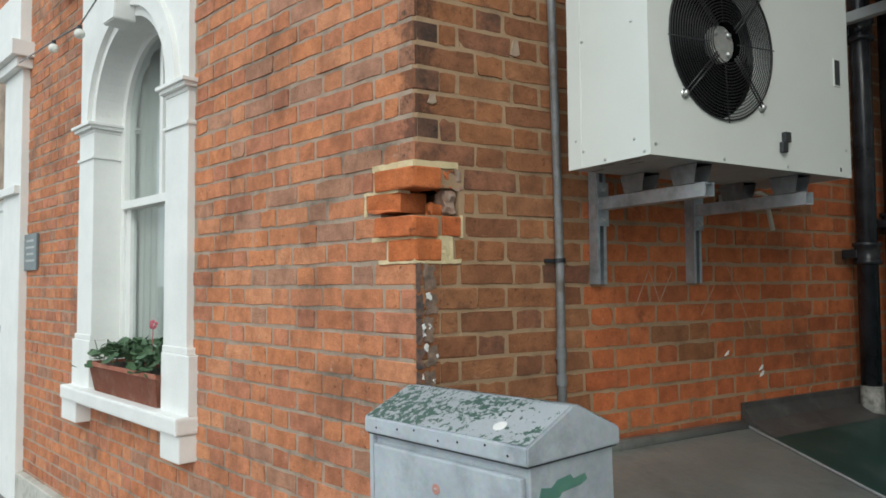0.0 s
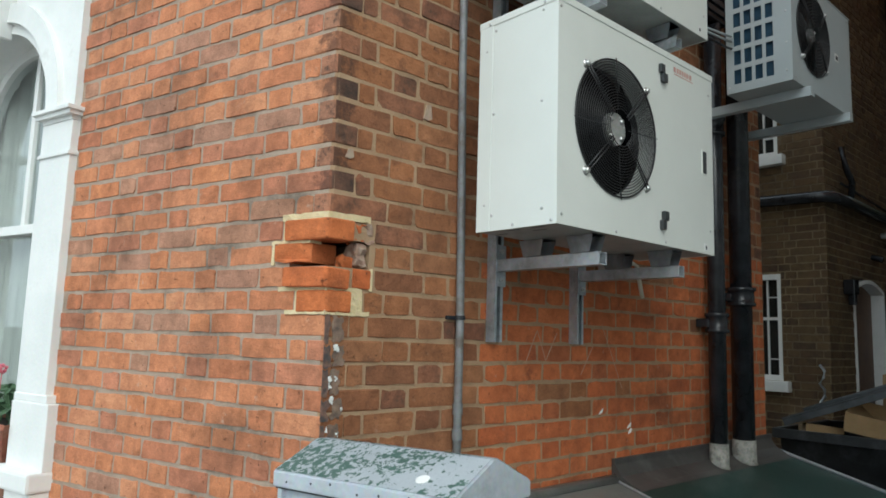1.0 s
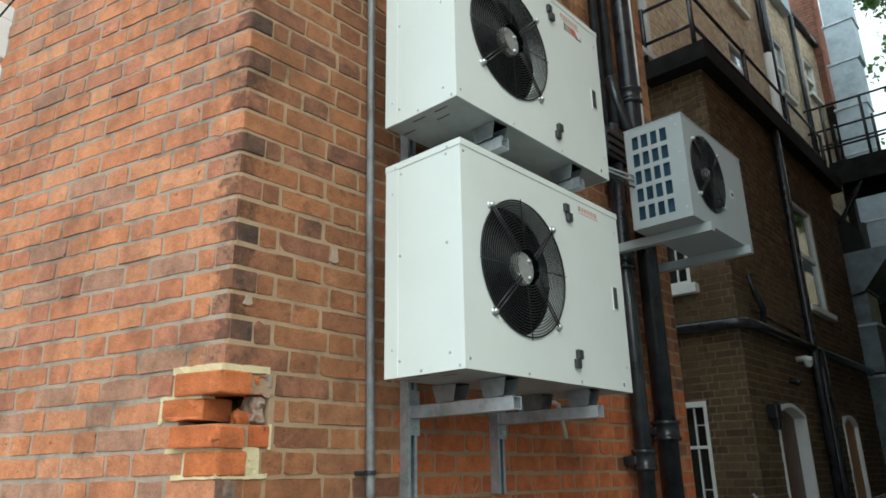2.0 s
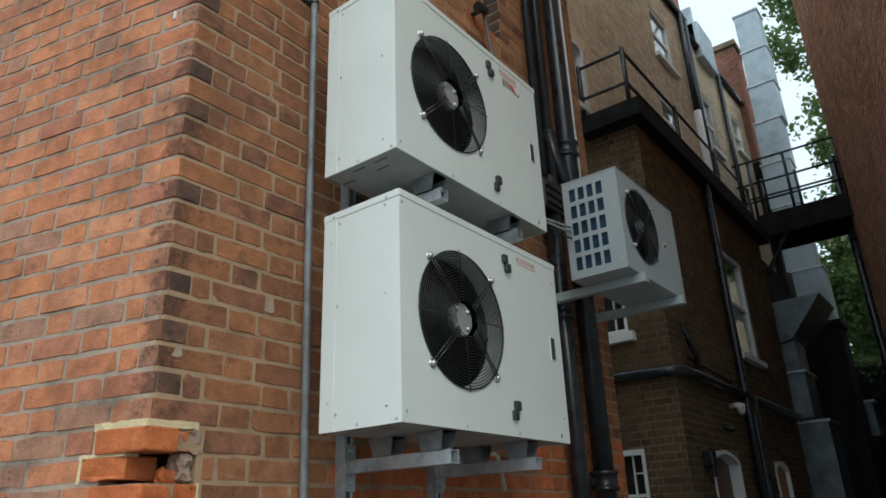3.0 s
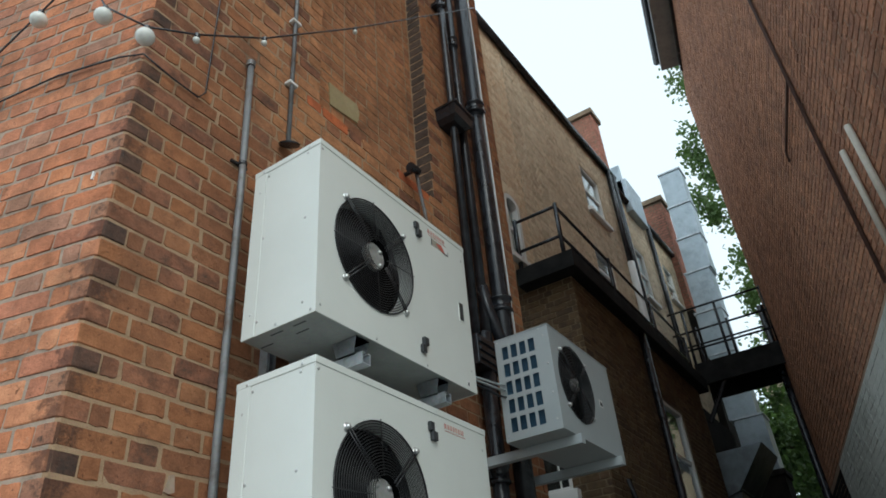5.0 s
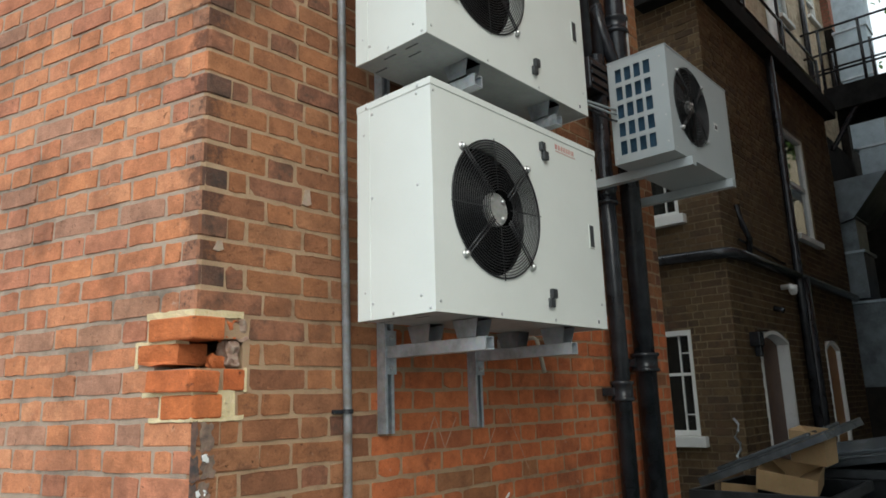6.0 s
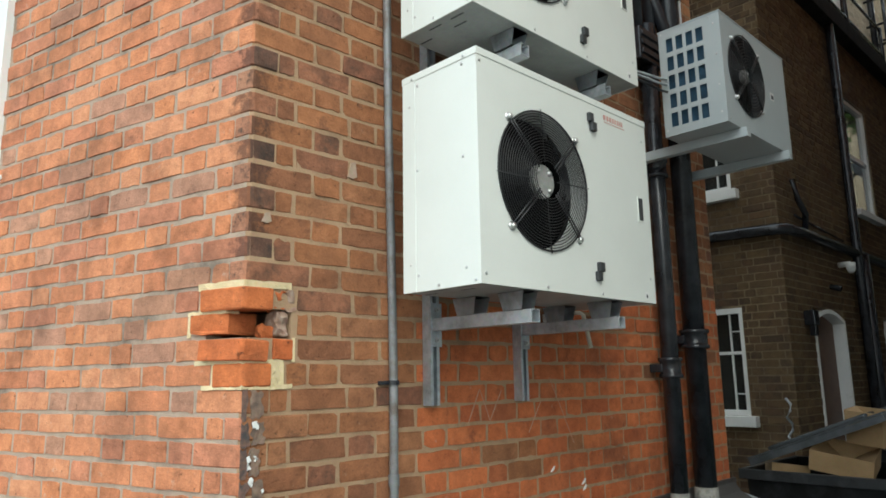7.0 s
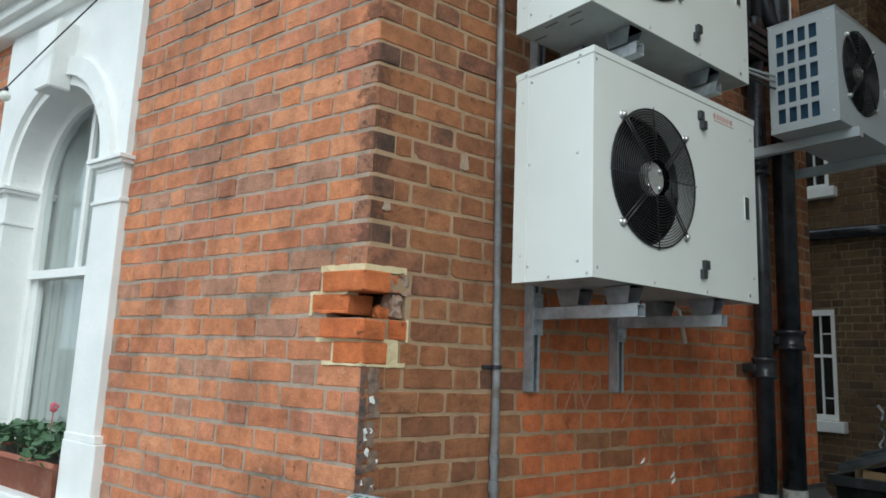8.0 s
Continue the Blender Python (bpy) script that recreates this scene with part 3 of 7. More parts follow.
    box(bm, 0.881, 0.890, -0.002, 0.0, 0.017, 0.03)
    part("sticker_mark", bm, M_DGREY, u)
    screw = B()
    dome(screw, 0, 0, 0, 0.0052, "y", 0.5)
    sme = bpy.data.meshes.new("screw")
    screw.to_mesh(sme)
    screw.free()
    sme.materials.append(M_SCREW)
    spots = [(0.02, 0.03, 0), (0.3, 0.012, 0), (0.6, 0.012, 0), (0.92, 0.09, 0), (0.92, 0.62, 0), (0.012, 0.665, 0), (0.3, 0.694, 0), (0.62, 0.694, 0), (0.925, 0.694, 0)]
    for sx, sz, _ in spots:
        s = new("screw", sme)
        s.parent = u
        s.matrix_local = pose(sx, -0.001, sz)
    for sy, sz in ((0.256, 0.662), (0.058, 0.669), (0.259, 0.382), (0.06, 0.381), (0.259, 0.05), (0.056, 0.051), (0.294, 0.6), (0.292, 0.086), (0.02, 0.012), (0.17, 0.012), (0.05, 0.69), (0.28, 0.69)):
        s = new("screw", sme)
        s.parent = u
        s.matrix_local = pose(-0.001 if sz < 0.68 else -0.004, sy, sz, 0, 0, -90)
    return u


def bracket(x, z_lo, z_hi, arm_z, reach, label):
    """A slotted upright channel on the wall with an arm that carries two rubber-topped feet."""
    b = thing("wall_bracket", pose(x, 0, z_lo), label, "bracket", "condenser brackets on the side wall")
    L = z_hi - z_lo
    bm = B()
    box(bm, -0.021, 0.021, -0.006, -0.0005, 0, L)
    box(bm, -0.021, -0.017, -0.041, -0.006, 0, L)
    box(bm, 0.017, 0.021, -0.041, -0.006, 0, L)
    box(bm, -0.017, -0.009, -0.041, -0.037, 0, L)
    box(bm, 0.009, 0.017, -0.041, -0.037, 0, L)
    part("upright_channel", bm, M_ZINC, b, "galvanised steel channel upright")
    a = arm_z - z_lo
    bm = B()
    box(bm, -0.026, 0.026, -0.049, -0.041, a - 0.075, a + 0.075, 0.001)
    pl = part("fixing_plate", bm, M_ZINC, b, "bolted galvanised plate")
    for dz in (-0.052, 0.052):
        bm = B()
        tube(bm, [(0, -0.049, a + dz), (0, -0.056, a + dz)], 0.010, 6)
        tube(bm, [(0, -0.056, a + dz), (0, -0.064, a + dz)], 0.005, 8)
        part("nut", bm, M_SCREW, pl)
    bm = B()
    y1 = -reach
    box(bm, -0.0205, -0.017, y1, -0.049, a - 0.0205, a + 0.0205)
    box(bm, 0.017, 0.0205, y1, -0.049, a - 0.0205, a + 0.0205)
    box(bm, -0.017, 0.017, y1, -0.049, a - 0.0205, a - 0.017)
    box(bm, -0.017, -0.009, y1, -0.049, a + 0.017, a + 0.0205)
    box(bm, 0.009, 0.017, y1, -0.049, a + 0.017, a + 0.0205)
    part("arm", bm, M_ZINC, b, "galvanised channel arm")
    return b


for ux, uy, uz, lab, fl, lo, hi in ((0.442, -0.506, 1.836, "cream-white condensing unit with a black fan on wall brackets", False, 1.487, 2.48),
                                    (0.452, -0.489, 2.698, "cream-white condensing unit with a red and white sticker", True, 2.50, 3.34)):
    condenser(ux, uy, uz, lab, fl)
    for bx in (0.702, 1.184):
        b = bracket(bx, lo, hi, uz - 0.076, 0.485, "galvanised steel wall bracket carrying a condensing unit")
        for fy in (-0.235, -0.435):
            bm = B()
            zz = uz - 0.076 - lo + 0.0205
            # folded foot: end plate slanted under the tray
            v = [bm.verts.new(p) for p in ((-0.030, fy - 0.02, zz), (0.030, fy - 0.02, zz), (0.030, fy + 0.055, zz), (-0.030, fy + 0.055, zz),
                                           (-0.034, fy - 0.035, zz + 0.0555), (0.034, fy - 0.035, zz + 0.0555), (0.034, fy + 0.07, zz + 0.0555), (-0.034, fy + 0.07, zz + 0.0555))]
            for f in ((0, 3, 7, 4), (1, 5, 6, 2), (3, 2, 6, 7), (0, 1, 2, 3), (4, 7, 6, 5)):
                bm.faces.new([v[i] for i in f])
            bmesh.ops.solidify(bm, geom=bm.faces[:], thickness=0.003)
            part("foot", bm, M_ZINC, b, "folded grey steel foot")

# ---- the small grey unit farther along ----
SW, SH, SD = 0.755, 0.531, 0.304
u = thing("condensing_unit", pose(2.014, -0.577, 2.687), "small pale grey condensing unit with a side grille", "air conditioner", "condensing units on the side wall")
t = 0.004
bm = B()
cols, rows_, gx0, gx1, gz0, gz1 = 4, 5, 0.075, 0.275, 0.03, 0.50
cw, rh = (gx1 - gx0) / cols, (gz1 - gz0) / rows_
for i in range(cols + 1):
    xm = gx0 + i * cw
    a, b_ = (0 if i == 0 else xm - 0.008), (SD if i == cols else xm + 0.008)
    box(bm, 0, t, a, b_, 0, SH)
for j in range(rows_ + 1):
    zm = gz0 + j * rh
    a, b_ = (0 if j == 0 else zm - 0.012), (SH if j == rows_ else zm + 0.012)
    for i in range(cols):
        box(bm, 0, t, gx0 + i * cw + 0.008, gx0 + (i + 1) * cw - 0.008, a, b_)
part("side_grille", bm, M_CASE_GREY, u, "pale grey side panel with square grille openings")
M_FIN = surface("blue_coil_fins", (0.04, 0.10, 0.17), (0.065, 0.15, 0.24), 30, 0.4, 0.3, grain=300, relief=0.4)
bm = B()
for k in range(60):
    y = gx0 - 0.01 + (gx1 - gx0 + 0.02) * k / 59
    box(bm, 0.012, 0.03, y - 0.0008, y + 0.0008, gz0 - 0.01, gz1 + 0.01)
box(bm, 0.03, 0.034, gx0 - 0.02, gx1 + 0.02, gz0 - 0.02, gz1 + 0.02)
tagged(part("coil", bm, M_FIN, u), "dark blue finned coil behind the grille", kind="stuff")
bm = B()
ring_panel(bm, t, SW - t, 0, SH, 0.252, 0.285, 0.196, 0, t, 48)
part("front_panel", bm, M_CASE_GREY, u, "pale grey front panel with a round fan opening")
for nm, dims in (("side_panel", (SW - t, SW, 0, SD, 0, SH)), ("back_panel", (t, SW - t, SD - t, SD, 0, SH)), ("base_tray", (t, SW - t, t, SD - t, 0, 0.004)), ("lid", (-0.003, SW + 0.003, -0.003, SD + 0.003, SH, SH + 0.006))):
    bm = B()
    box(bm, *dims)
    part(nm, bm, M_CASE_GREY, u)
fan(u, 0.252, 0.285, 0.196, blades=3, hub=0.035, rings=12, ring_r=0.0016, arm_len=1.05, shroud=M_DGREY)
bm = B()
box(bm, 0.53, 0.575, -0.002, 0.0005, 0.245, 0.285)
st = part("sticker", bm, M_STICKER, u, "small white label")
bm = B()
box(bm, 0.538, 0.567, -0.003, -0.0005, 0.252, 0.272)
part("sticker_mark", bm, M_DGREY, st)
screw = B()
dome(screw, 0, 0, 0, 0.005, "y", 0.5)
sme = bpy.data.meshes.new("screw")
screw.to_mesh(sme)
screw.free()
sme.materials.append(M_SCREW)
for sx, sz in ((0.03, 0.02), (0.03, 0.51), (0.4, 0.52), (0.72, 0.02), (0.72, 0.51)):
    s = new("screw", sme)
    s.parent = u
    s.matrix_local = pose(sx, -0.001, sz)
for sy, sz in ((0.025, 0.05), (0.025, 0.18), (0.025, 0.33), (0.03, 0.48), (0.29, 0.03), (0.29, 0.52), (0.05, 0.52)):
    s = new("screw", sme)
    s.parent = u
    s.matrix_local = pose(-0.001, sy, sz, 0, 0, -90)
for bx in (2.16, 2.665):
    b = thing("wall_bracket", pose(bx, 0, 2.62), "pale grey steel arm under the small unit", "bracket", "small unit brackets")
    bm = B()
    box(bm, -0.02, 0.02, -0.605, 0.0, 0.02, 0.0655, 0.002)
    part("arm", bm, M_CASE_GREY, b)
    bm = B()
    box(bm, -0.02, 0.02, -0.006, -0.0005, -0.25, 0.02)
    part("wall_leg", bm, M_CASE_GREY, b)

M_CREAM = surface("yellowed_white_plastic", (0.58, 0.54, 0.45), (0.66, 0.62, 0.53), 20, 0.5, relief=0.1)
# refrigerant pipes and a drain stub under the lower unit
bm = B()
tube(bm, [(1.58, 0.01, 1.85), (1.58, -0.035, 1.85), (1.59, -0.045, 1.84), (1.635, -0.045, 1.70)], 0.0095, 10)
whole("drain_stub", bm, M_CREAM, SIDE, "short white plastic drain pipe through the wall", "pipe", smooth=True)
bm = B()
box(bm, 1.36, 1.46, -0.055, -0.0005, 1.80, 1.835, 0.003)
whole("cable_clip", bm, M_STICKER, SIDE, "small white plastic fixing on the wall", "fixing")
for k, dz in enumerate((0, 0.035, 0.06)):
    bm = B()
    tube(bm, [(1.40, -0.30, 3.03 + dz), (1.55, -0.32, 2.98 + dz), (1.75, -0.28, 2.91 + dz * 0.6), (1.95, -0.3, 2.90 + dz), (2.016, -0.3, 2.91 + dz)], 0.0055, 8)
    whole("refrigerant_pipe", bm, M_BLACK if k < 1 else M_CASE_GREY, SIDE, "insulated refrigerant pipe sagging between the units", "pipe", "refrigerant pipes", smooth=True)

# ---- conduits and pipes on the side wall ----
c = thing("conduit", pose(0, 0, 0.95), "thin dull grey conduit clipped to the brick wall", "pipe")
bm = B()
tube(bm, [(0.533, -0.022, 0), (0.532, -0.022, 0.28), (0.531, -0.022, 0.62), (0.525, -0.022, 0.92), (0.511, -0.022, 1.5), (0.497, -0.022, 2.5), (0.481, -0.022, 3.19)], 0.0145, 12)
part("tube", bm, M_CONDUIT, c, "", True)
for z, x in ((1.17, 0.532), (1.255, 0.532)):
    bm = B()
    tube(bm, [(x, -0.022, z - 0.945 - 0.018), (x - 0.001, -0.022, z - 0.945 + 0.018)], 0.0175, 20)
    part("coupling", bm, M_CONDUIT, c)
for z, x in ((1.567, 0.530), (3.56, 0.494)):
    bm = B()
    tube(bm, [(x, -0.022, z - 0.957), (x, -0.022, z - 0.943)], 0.0185, 14)
    box(bm, x - 0.048, x + 0.035, -0.012, 0.001, z - 0.957, z - 0.944, 0.002)
    part("saddle_clip", bm, M_IRON, c, "rusty black saddle clip")
bm = B()
tube(bm, [(0.480, -0.022, 3.17), (0.481, -0.022, 3.2)], 0.02, 12)
part("end_cap", bm, M_CONDUIT, c)
c = thing("conduit", pose(0.735, 0, 3.8), "upper grey conduit above a black bell", "pipe")
bm = B()
tube(bm, [(0, -0.02, 0.03), (0, -0.02, 2.6)], 0.011, 10)
part("tube", bm, M_CONDUIT, c, "", True)
for z in (0.42, 0.87, 1.4):
    bm = B()
    box(bm, -0.028, 0.028, -0.034, 0.001, z - 0.008, z + 0.008, 0.002)
    part("saddle_clip", bm, M_STICKER, c, "white plastic saddle clip")
bm = B()
tube(bm, [(-0.016, -0.045, 0.004), (-0.0175, -0.0465, 0.009), (-0.019, -0.048, 0.014), (-0.020, -0.049, 0.018)], [0.046, 0.048, 0.040, 0.014], 20)
tube(bm, [(0, -0.02, 0.03), (-0.01, -0.04, 0.03)], 0.01, 8)
part("bell_dome", bm, M_IRON, c, "flat black round dome")


def soil_pipe(x, y, r, z0, z1, collars, label, foot=True):
    p = thing("soil_pipe", pose(x, y, z0), label, "pipe", "black pipes on the side wall")
    bm = B()
    tube(bm, [(0, 0, 0.06 if foot else 0), (0, 0, z1 - z0)], r, 20)
    part("shaft", bm, M_IRON, p, "", True)
    for z in collars:
        bm = B()
        zz = z - z0
        tube(bm, [(0, 0, zz - 0.05), (0, 0, zz - 0.046), (0, 0, zz - 0.03), (0, 0, zz - 0.026), (0, 0, zz + 0.03), (0, 0, zz + 0.034), (0, 0, zz + 0.05), (0, 0, zz + 0.052)],
             [r * 1.02, r * 1.35, r * 1.35, r * 1.2, r * 1.2, r * 1.38, r * 1.38, r * 1.02], 20)
        box(bm, -r * 1.25, r * 1.25, r * 0.4, -y - 0.001, zz - 0.02, zz + 0.02, 0.003)
        part("collar", bm, M_IRON, p, "socket collar with wall ears", True)
    if foot:
        bm = B()
        tube(bm, [(0, 0, -0.02), (0, 0, 0.0), (0, 0, 0.1), (0, 0, 0.105)], [r * 1.25, r * 1.1, r * 1.04, r * 0.9], 16)
        part("foot_sleeve", bm, M_SLEEVE, p, "chipped grey sleeve at the foot", True)
    return p


M_SLEEVE = surface("chipped_grey_sleeve", (0.22, 0.22, 0.20), (0.40, 0.38, 0.34), 25, 0.8, relief=0.6, stain=(0.08, 0.07, 0.06), stain_scale=30)
soil_pipe(2.25, -0.085, 0.043, 0.925, 3.42, (1.61, 2.62), "black cast-iron pipe with socket collars, standing on the felt roof")
soil_pipe(2.51, -0.09, 0.055, 0.925, 7.6, (1.755, 3.70, 5.37), "thick black cast-iron soil pipe with socket collars")
soil_pipe(2.195, -0.07, 0.028, 3.40, 7.6, (6.3,), "slim glossy black downpipe", False)
soil_pipe(2.355, -0.05, 0.031, 3.0, 7.6, (6.0,), "black waste pipe between two others", False)
hp = thing("rainwater_hopper", pose(2.195, 0, 5.02), "black square rainwater hopper", "hopper")
bm = B()
v = [bm.verts.new(p) for p in ((-0.105, -0.155, -0.02), (0.105, -0.155, -0.02), (0.105, -0.001, -0.02), (-0.105, -0.001, -0.02), (-0.115, -0.165, 0.06), (0.115, -0.165, 0.06), (0.115, -0.001, 0.06), (-0.115, -0.001, 0.06), (-0.07, -0.12, -0.05), (0.07, -0.12, -0.05), (0.07, -0.001, -0.05), (-0.07, -0.001, -0.05))]
for f in ((0, 1, 5, 4), (1, 2, 6, 5), (2, 3, 7, 6), (3, 0, 4, 7), (4, 5, 6, 7), (8, 9, 1, 0), (9, 10, 2, 1), (10, 11, 3, 2), (11, 8, 0, 3), (11, 10, 9, 8)):
    bm.faces.new([v[i] for i in f])
part("bowl", bm, M_IRON, hp)
bm = B()
box(bm, -0.125, 0.125, -0.175, -0.0005, 0.06, 0.080, 0.004)
part("rim", bm, M_IRON, hp)
bm = B()
tube(bm, [(2.34, -0.06, 3.78), (2.37, -0.075, 3.62), (2.43, -0.09, 3.48), (2.47, -0.09, 3.42)], 0.036, 14)
whole("branch_pipe", bm, M_IRON, SIDE, "curved black branch pipe joining the soil pipe", "pipe", smooth=True)
bm = B()
box(bm, 2.10, 2.34, -0.13, -0.001, 3.18, 3.36, 0.01)
for k in range(3):
    box(bm, 2.11, 2.33, -0.14, -0.12, 3.21 + k * 0.05, 3.235 + k * 0.05, 0.004)
whole("junction_box", bm, M_IRON, SIDE, "black ribbed junction box on the pipes", "box")

# white strand drawn in place of the highlight along the soil pipe's edge
bm = B()
tube(bm, [(2.538, -0.147, 3.2), (2.535, -0.147, 4.6), (2.539, -0.147, 6.1), (2.536, -0.147, 7.6)], 0.006, 6)
whole("cable", bm, M_STICKER, SIDE, "thin white line put in for the highlight along the soil pipe", "cable", smooth=True)

# a render patch and a spot lamp in the blind recess
bm = B()
sweep(bm, [(1.135, 4.655), (1.15, 4.495), (1.25, 4.505), (1.385, 4.525), (1.40, 4.605), (1.38, 4.67), (1.25, 4.66)], REC_D - 0.006, REC_D + 0.004)
whole("render_patch", bm, surface("yellowed_render", (0.34, 0.27, 0.14), (0.42, 0.34, 0.19), 14, 0.95, relief=0.6), SIDE, "yellowed render patch over the brick", "patch")
lamp = thing("spot_lamp", pose(1.68, 0, 4.23), "small black wall spot lamp with a sagging cable", "lamp")
bm = B()
tube(bm, [(0, REC_D, 0.04), (0, -0.05, 0.04)], 0.014, 12)
tube(bm, [(-0.05, -0.07, 0.03), (0.03, -0.075, 0.045)], [0.03, 0.022], 12)
part("head", bm, M_IRON, lamp)
bm = B()
tube(bm, [(0.03, -0.06, 0.03), (0.065, -0.05, -0.05), (0.115, -0.045, -0.2), (0.15, -0.04, -0.4), (0.17, -0.04, -0.85)], 0.011, 8)
part("cable", bm, M_CONDUIT, lamp, "grey flexible cable", True)
bm = B()
pts = [FRONT @ Vector((-s, -0.012, z)) for s, z in ((2.9, 3.75), (0.95, 3.79), (0.7, 3.80), (0.4, 3.83), (0.1, 3.80))] + [Vector((-0.006, -0.014, 3.77)), Vector((0.12, -0.012, 3.755)), Vector((0.25, -0.012, 3.75)), Vector((0.28, -0.012, 3.80)), Vector((0.28, -0.012, 4.6)), Vector((0.29, -0.012, 7.0))]
tube(bm, pts, 0.0038, 6)
whole("wall_cable", bm, M_IRON, Matrix.Identity(4), "thin black cable clipped round the brick corner", "cable", smooth=True)

# ---- festoon string with bulbs ----
M_BULB = surface("milky_bulb_glass", (0.68, 0.68, 0.62), (0.74, 0.74, 0.69), 30, 0.25, relief=0.05)
festoon = thing("festoon_lights", pose(0, 0, 0), "black festoon cable with unlit milky globe bulbs", "string lights")
fpts = [FRONT @ Vector((-s, -o, z)) for s, o, z in ((3.8, 0.12, 3.0), (2.95, 0.15, 2.93), (2.5, 0.15, 2.90), (2.17, 0.15, 2.99), (1.55, 0.15, 3.15), (1.1, 0.14, 3.45), (0.62, 0.13, 3.91), (0.46, 0.12, 4.12), (0.29, 0.12, 4.30), (0.109, 0.12, 3.97))]
fpts += [Vector(p) for p in ((-0.07, -0.12, 3.78), (0.13, -0.12, 3.93), (0.46, -0.12, 4.22), (1.09, -0.12, 4.90), (2.62, -0.16, 6.62))]
bm = B()
tube(bm, fpts, 0.0042, 6)
part("cable", bm, M_IRON, festoon, "", True)
for i, (p, r) in enumerate([(fpts[1], 0.028), (fpts[2], 0.028), (fpts[7], 0.034), (fpts[9], 0.034), (fpts[10], 0.034), (fpts[11], 0.014), (fpts[12], 0.014), (fpts[13], 0.014)]):
    bm = B()
    tube(bm, [p, p + Vector((0, 0, -0.02))], 0.012, 10)
    holder = part("bulb_holder", bm, M_IRON, festoon)
    bm = B()
    v = bmesh.ops.create_uvsphere(bm, u_segments=16, v_segments=10, radius=r)["verts"]
    for q in v:
        q.co += p + Vector((0, 0, -0.018 - r))
    part("bulb", bm, M_BULB, festoon, "milky globe bulb", True)

# ---- lean-to roof of lead and green felt against the side wall ----
SLOPE = 0.19
def roof_z(y):
    return 0.93 + SLOPE * y
def sheet(bm, poly, t):
    top = [bm.verts.new((x, y, roof_z(y))) for x, y in poly]
    bot = [bm.verts.new((x, y, roof_z(y) - t)) for x, y in poly]
    bm.faces.new(top)
    bm.faces.new(list(reversed(bot)))
    for i in range(len(poly)):
        j = (i + 1) % len(poly)
        bm.faces.new((top[j], top[i], bot[i], bot[j]))
    return bm
M_FLASH = surface("grimy_dark_flashing", (0.045, 0.04, 0.038), (0.085, 0.08, 0.075), 4, 0.4, grain=50, relief=0.3, stain=(0.16, 0.16, 0.15), stain_scale=3.5, stain_lo=0.56, stain_hi=0.8)
lean = thing("lean_to_roof", pose(0, 0, 0), "low lean-to roof of wet lead and green felt", "roof")
bm = B()
sheet(bm, [(0.16, -1.15), (1.20, -1.15), (1.455, -0.001), (0.16, -0.001)], 0.06)
part("lead_sheet", bm, M_LEAD, lean, "wet grey lead sheet")
bm = B()
tube(bm, [(0.16, -0.03, 0.925), (0.7, -0.026, 0.93), (1.445, -0.026, 0.928)], 0.024, 10)
part("lead_roll", bm, M_LEAD, lean, "rounded lead roll along the wall", True)
bm = B()
sheet(bm, [(1.21, -1.15), (2.70, -1.15), (3.03, -0.001), (1.465, -0.001)], 0.06)
part("felt_sheet", bm, M_FELT, lean, "dark green mineral felt")
bm = B()
for (xa, ya), (xb, yb), w in (((1.455, -0.002), (1.20, -1.15), 0.005), ((3.03, -0.002), (2.70, -1.15), 0.010)):
    a, b_ = Vector((xa, ya, roof_z(ya) + 0.006)), Vector((xb, yb, roof_z(yb) + 0.006))
    tube(bm, [a, b_], w, 6)
part("edge_trim", bm, M_ZINC, lean, "bright metal edge trims")
bm = B()
box(bm, 1.46, 3.02, -0.018, -0.001, 0.90, 1.012, 0.003)
flap = [[bm.verts.new((x, y, z)) for y, z in ((-0.0185, 0.99), (-0.05, 0.945), (-0.11, roof_z(-0.11) + 0.006), (-0.15, roof_z(-0.15) + 0.001), (-0.0185, roof_z(-0.0185) + 0.001))] for x in (1.462, 2.1, 3.0)]
for a, b_ in zip(flap, flap[1:]):
    for k in range(5):
        bm.faces.new((a[k], a[(k + 1) % 5], b_[(k + 1) % 5], b_[k]))
bm.faces.new(flap[0])
bm.faces.new(list(reversed(flap[-1])))
part("upstand", bm, M_FLASH, lean, "dirty grey flashing up the wall")
bm = B()
prism(bm, [(0.18, -1.10), (2.66, -1.10), (2.97, -0.002), (0.18, -0.002)], 0, 0.64)
part("base_wall", bm, M_MORTAR_D, lean, "rendered low wall under the roof")

# ---- street cabinet ----
def peeling(name):
    m, n, l, p = node_mat(name)
    co = n.new("ShaderNodeNewGeometry").outputs["Position"]
    a = noise_tex(n, l, co, 62.0, 8, 0.66)
    b2 = noise_tex(n, l, co, 6.0, 3, 0.5)
    add = n.new("ShaderNodeMath")
    add.operation = "MULTIPLY_ADD"
    l.new(b2.outputs[0], add.inputs[0])
    add.inputs[1].default_value = 0.55
    l.new(a.outputs[0], add.inputs[2])
    r = ramp(n, ((0.80, (1, 1, 1)), (0.818, (0, 0, 0))))
    l.new(add.outputs[0], r.inputs[0])
    fine = noise_tex(n, l, co, 120.0, 4)
    grey = mixed(n, l, fine.outputs[0], (0.60, 0.64, 0.67), (0.72, 0.76, 0.79))
    green = mixed(n, l, fine.outputs[0], (0.10, 0.20, 0.17), (0.18, 0.30, 0.25))
    col = mixed(n, l, r.outputs[0], green, grey)
    l.new(col, p.inputs["Base Color"])
    p.inputs["Roughness"].default_value = 0.55
    bump(n, l, p, r.outputs[0], 0.5, 0.002)
    return m
M_PEEL = peeling("peeling_green_and_grey_paint")
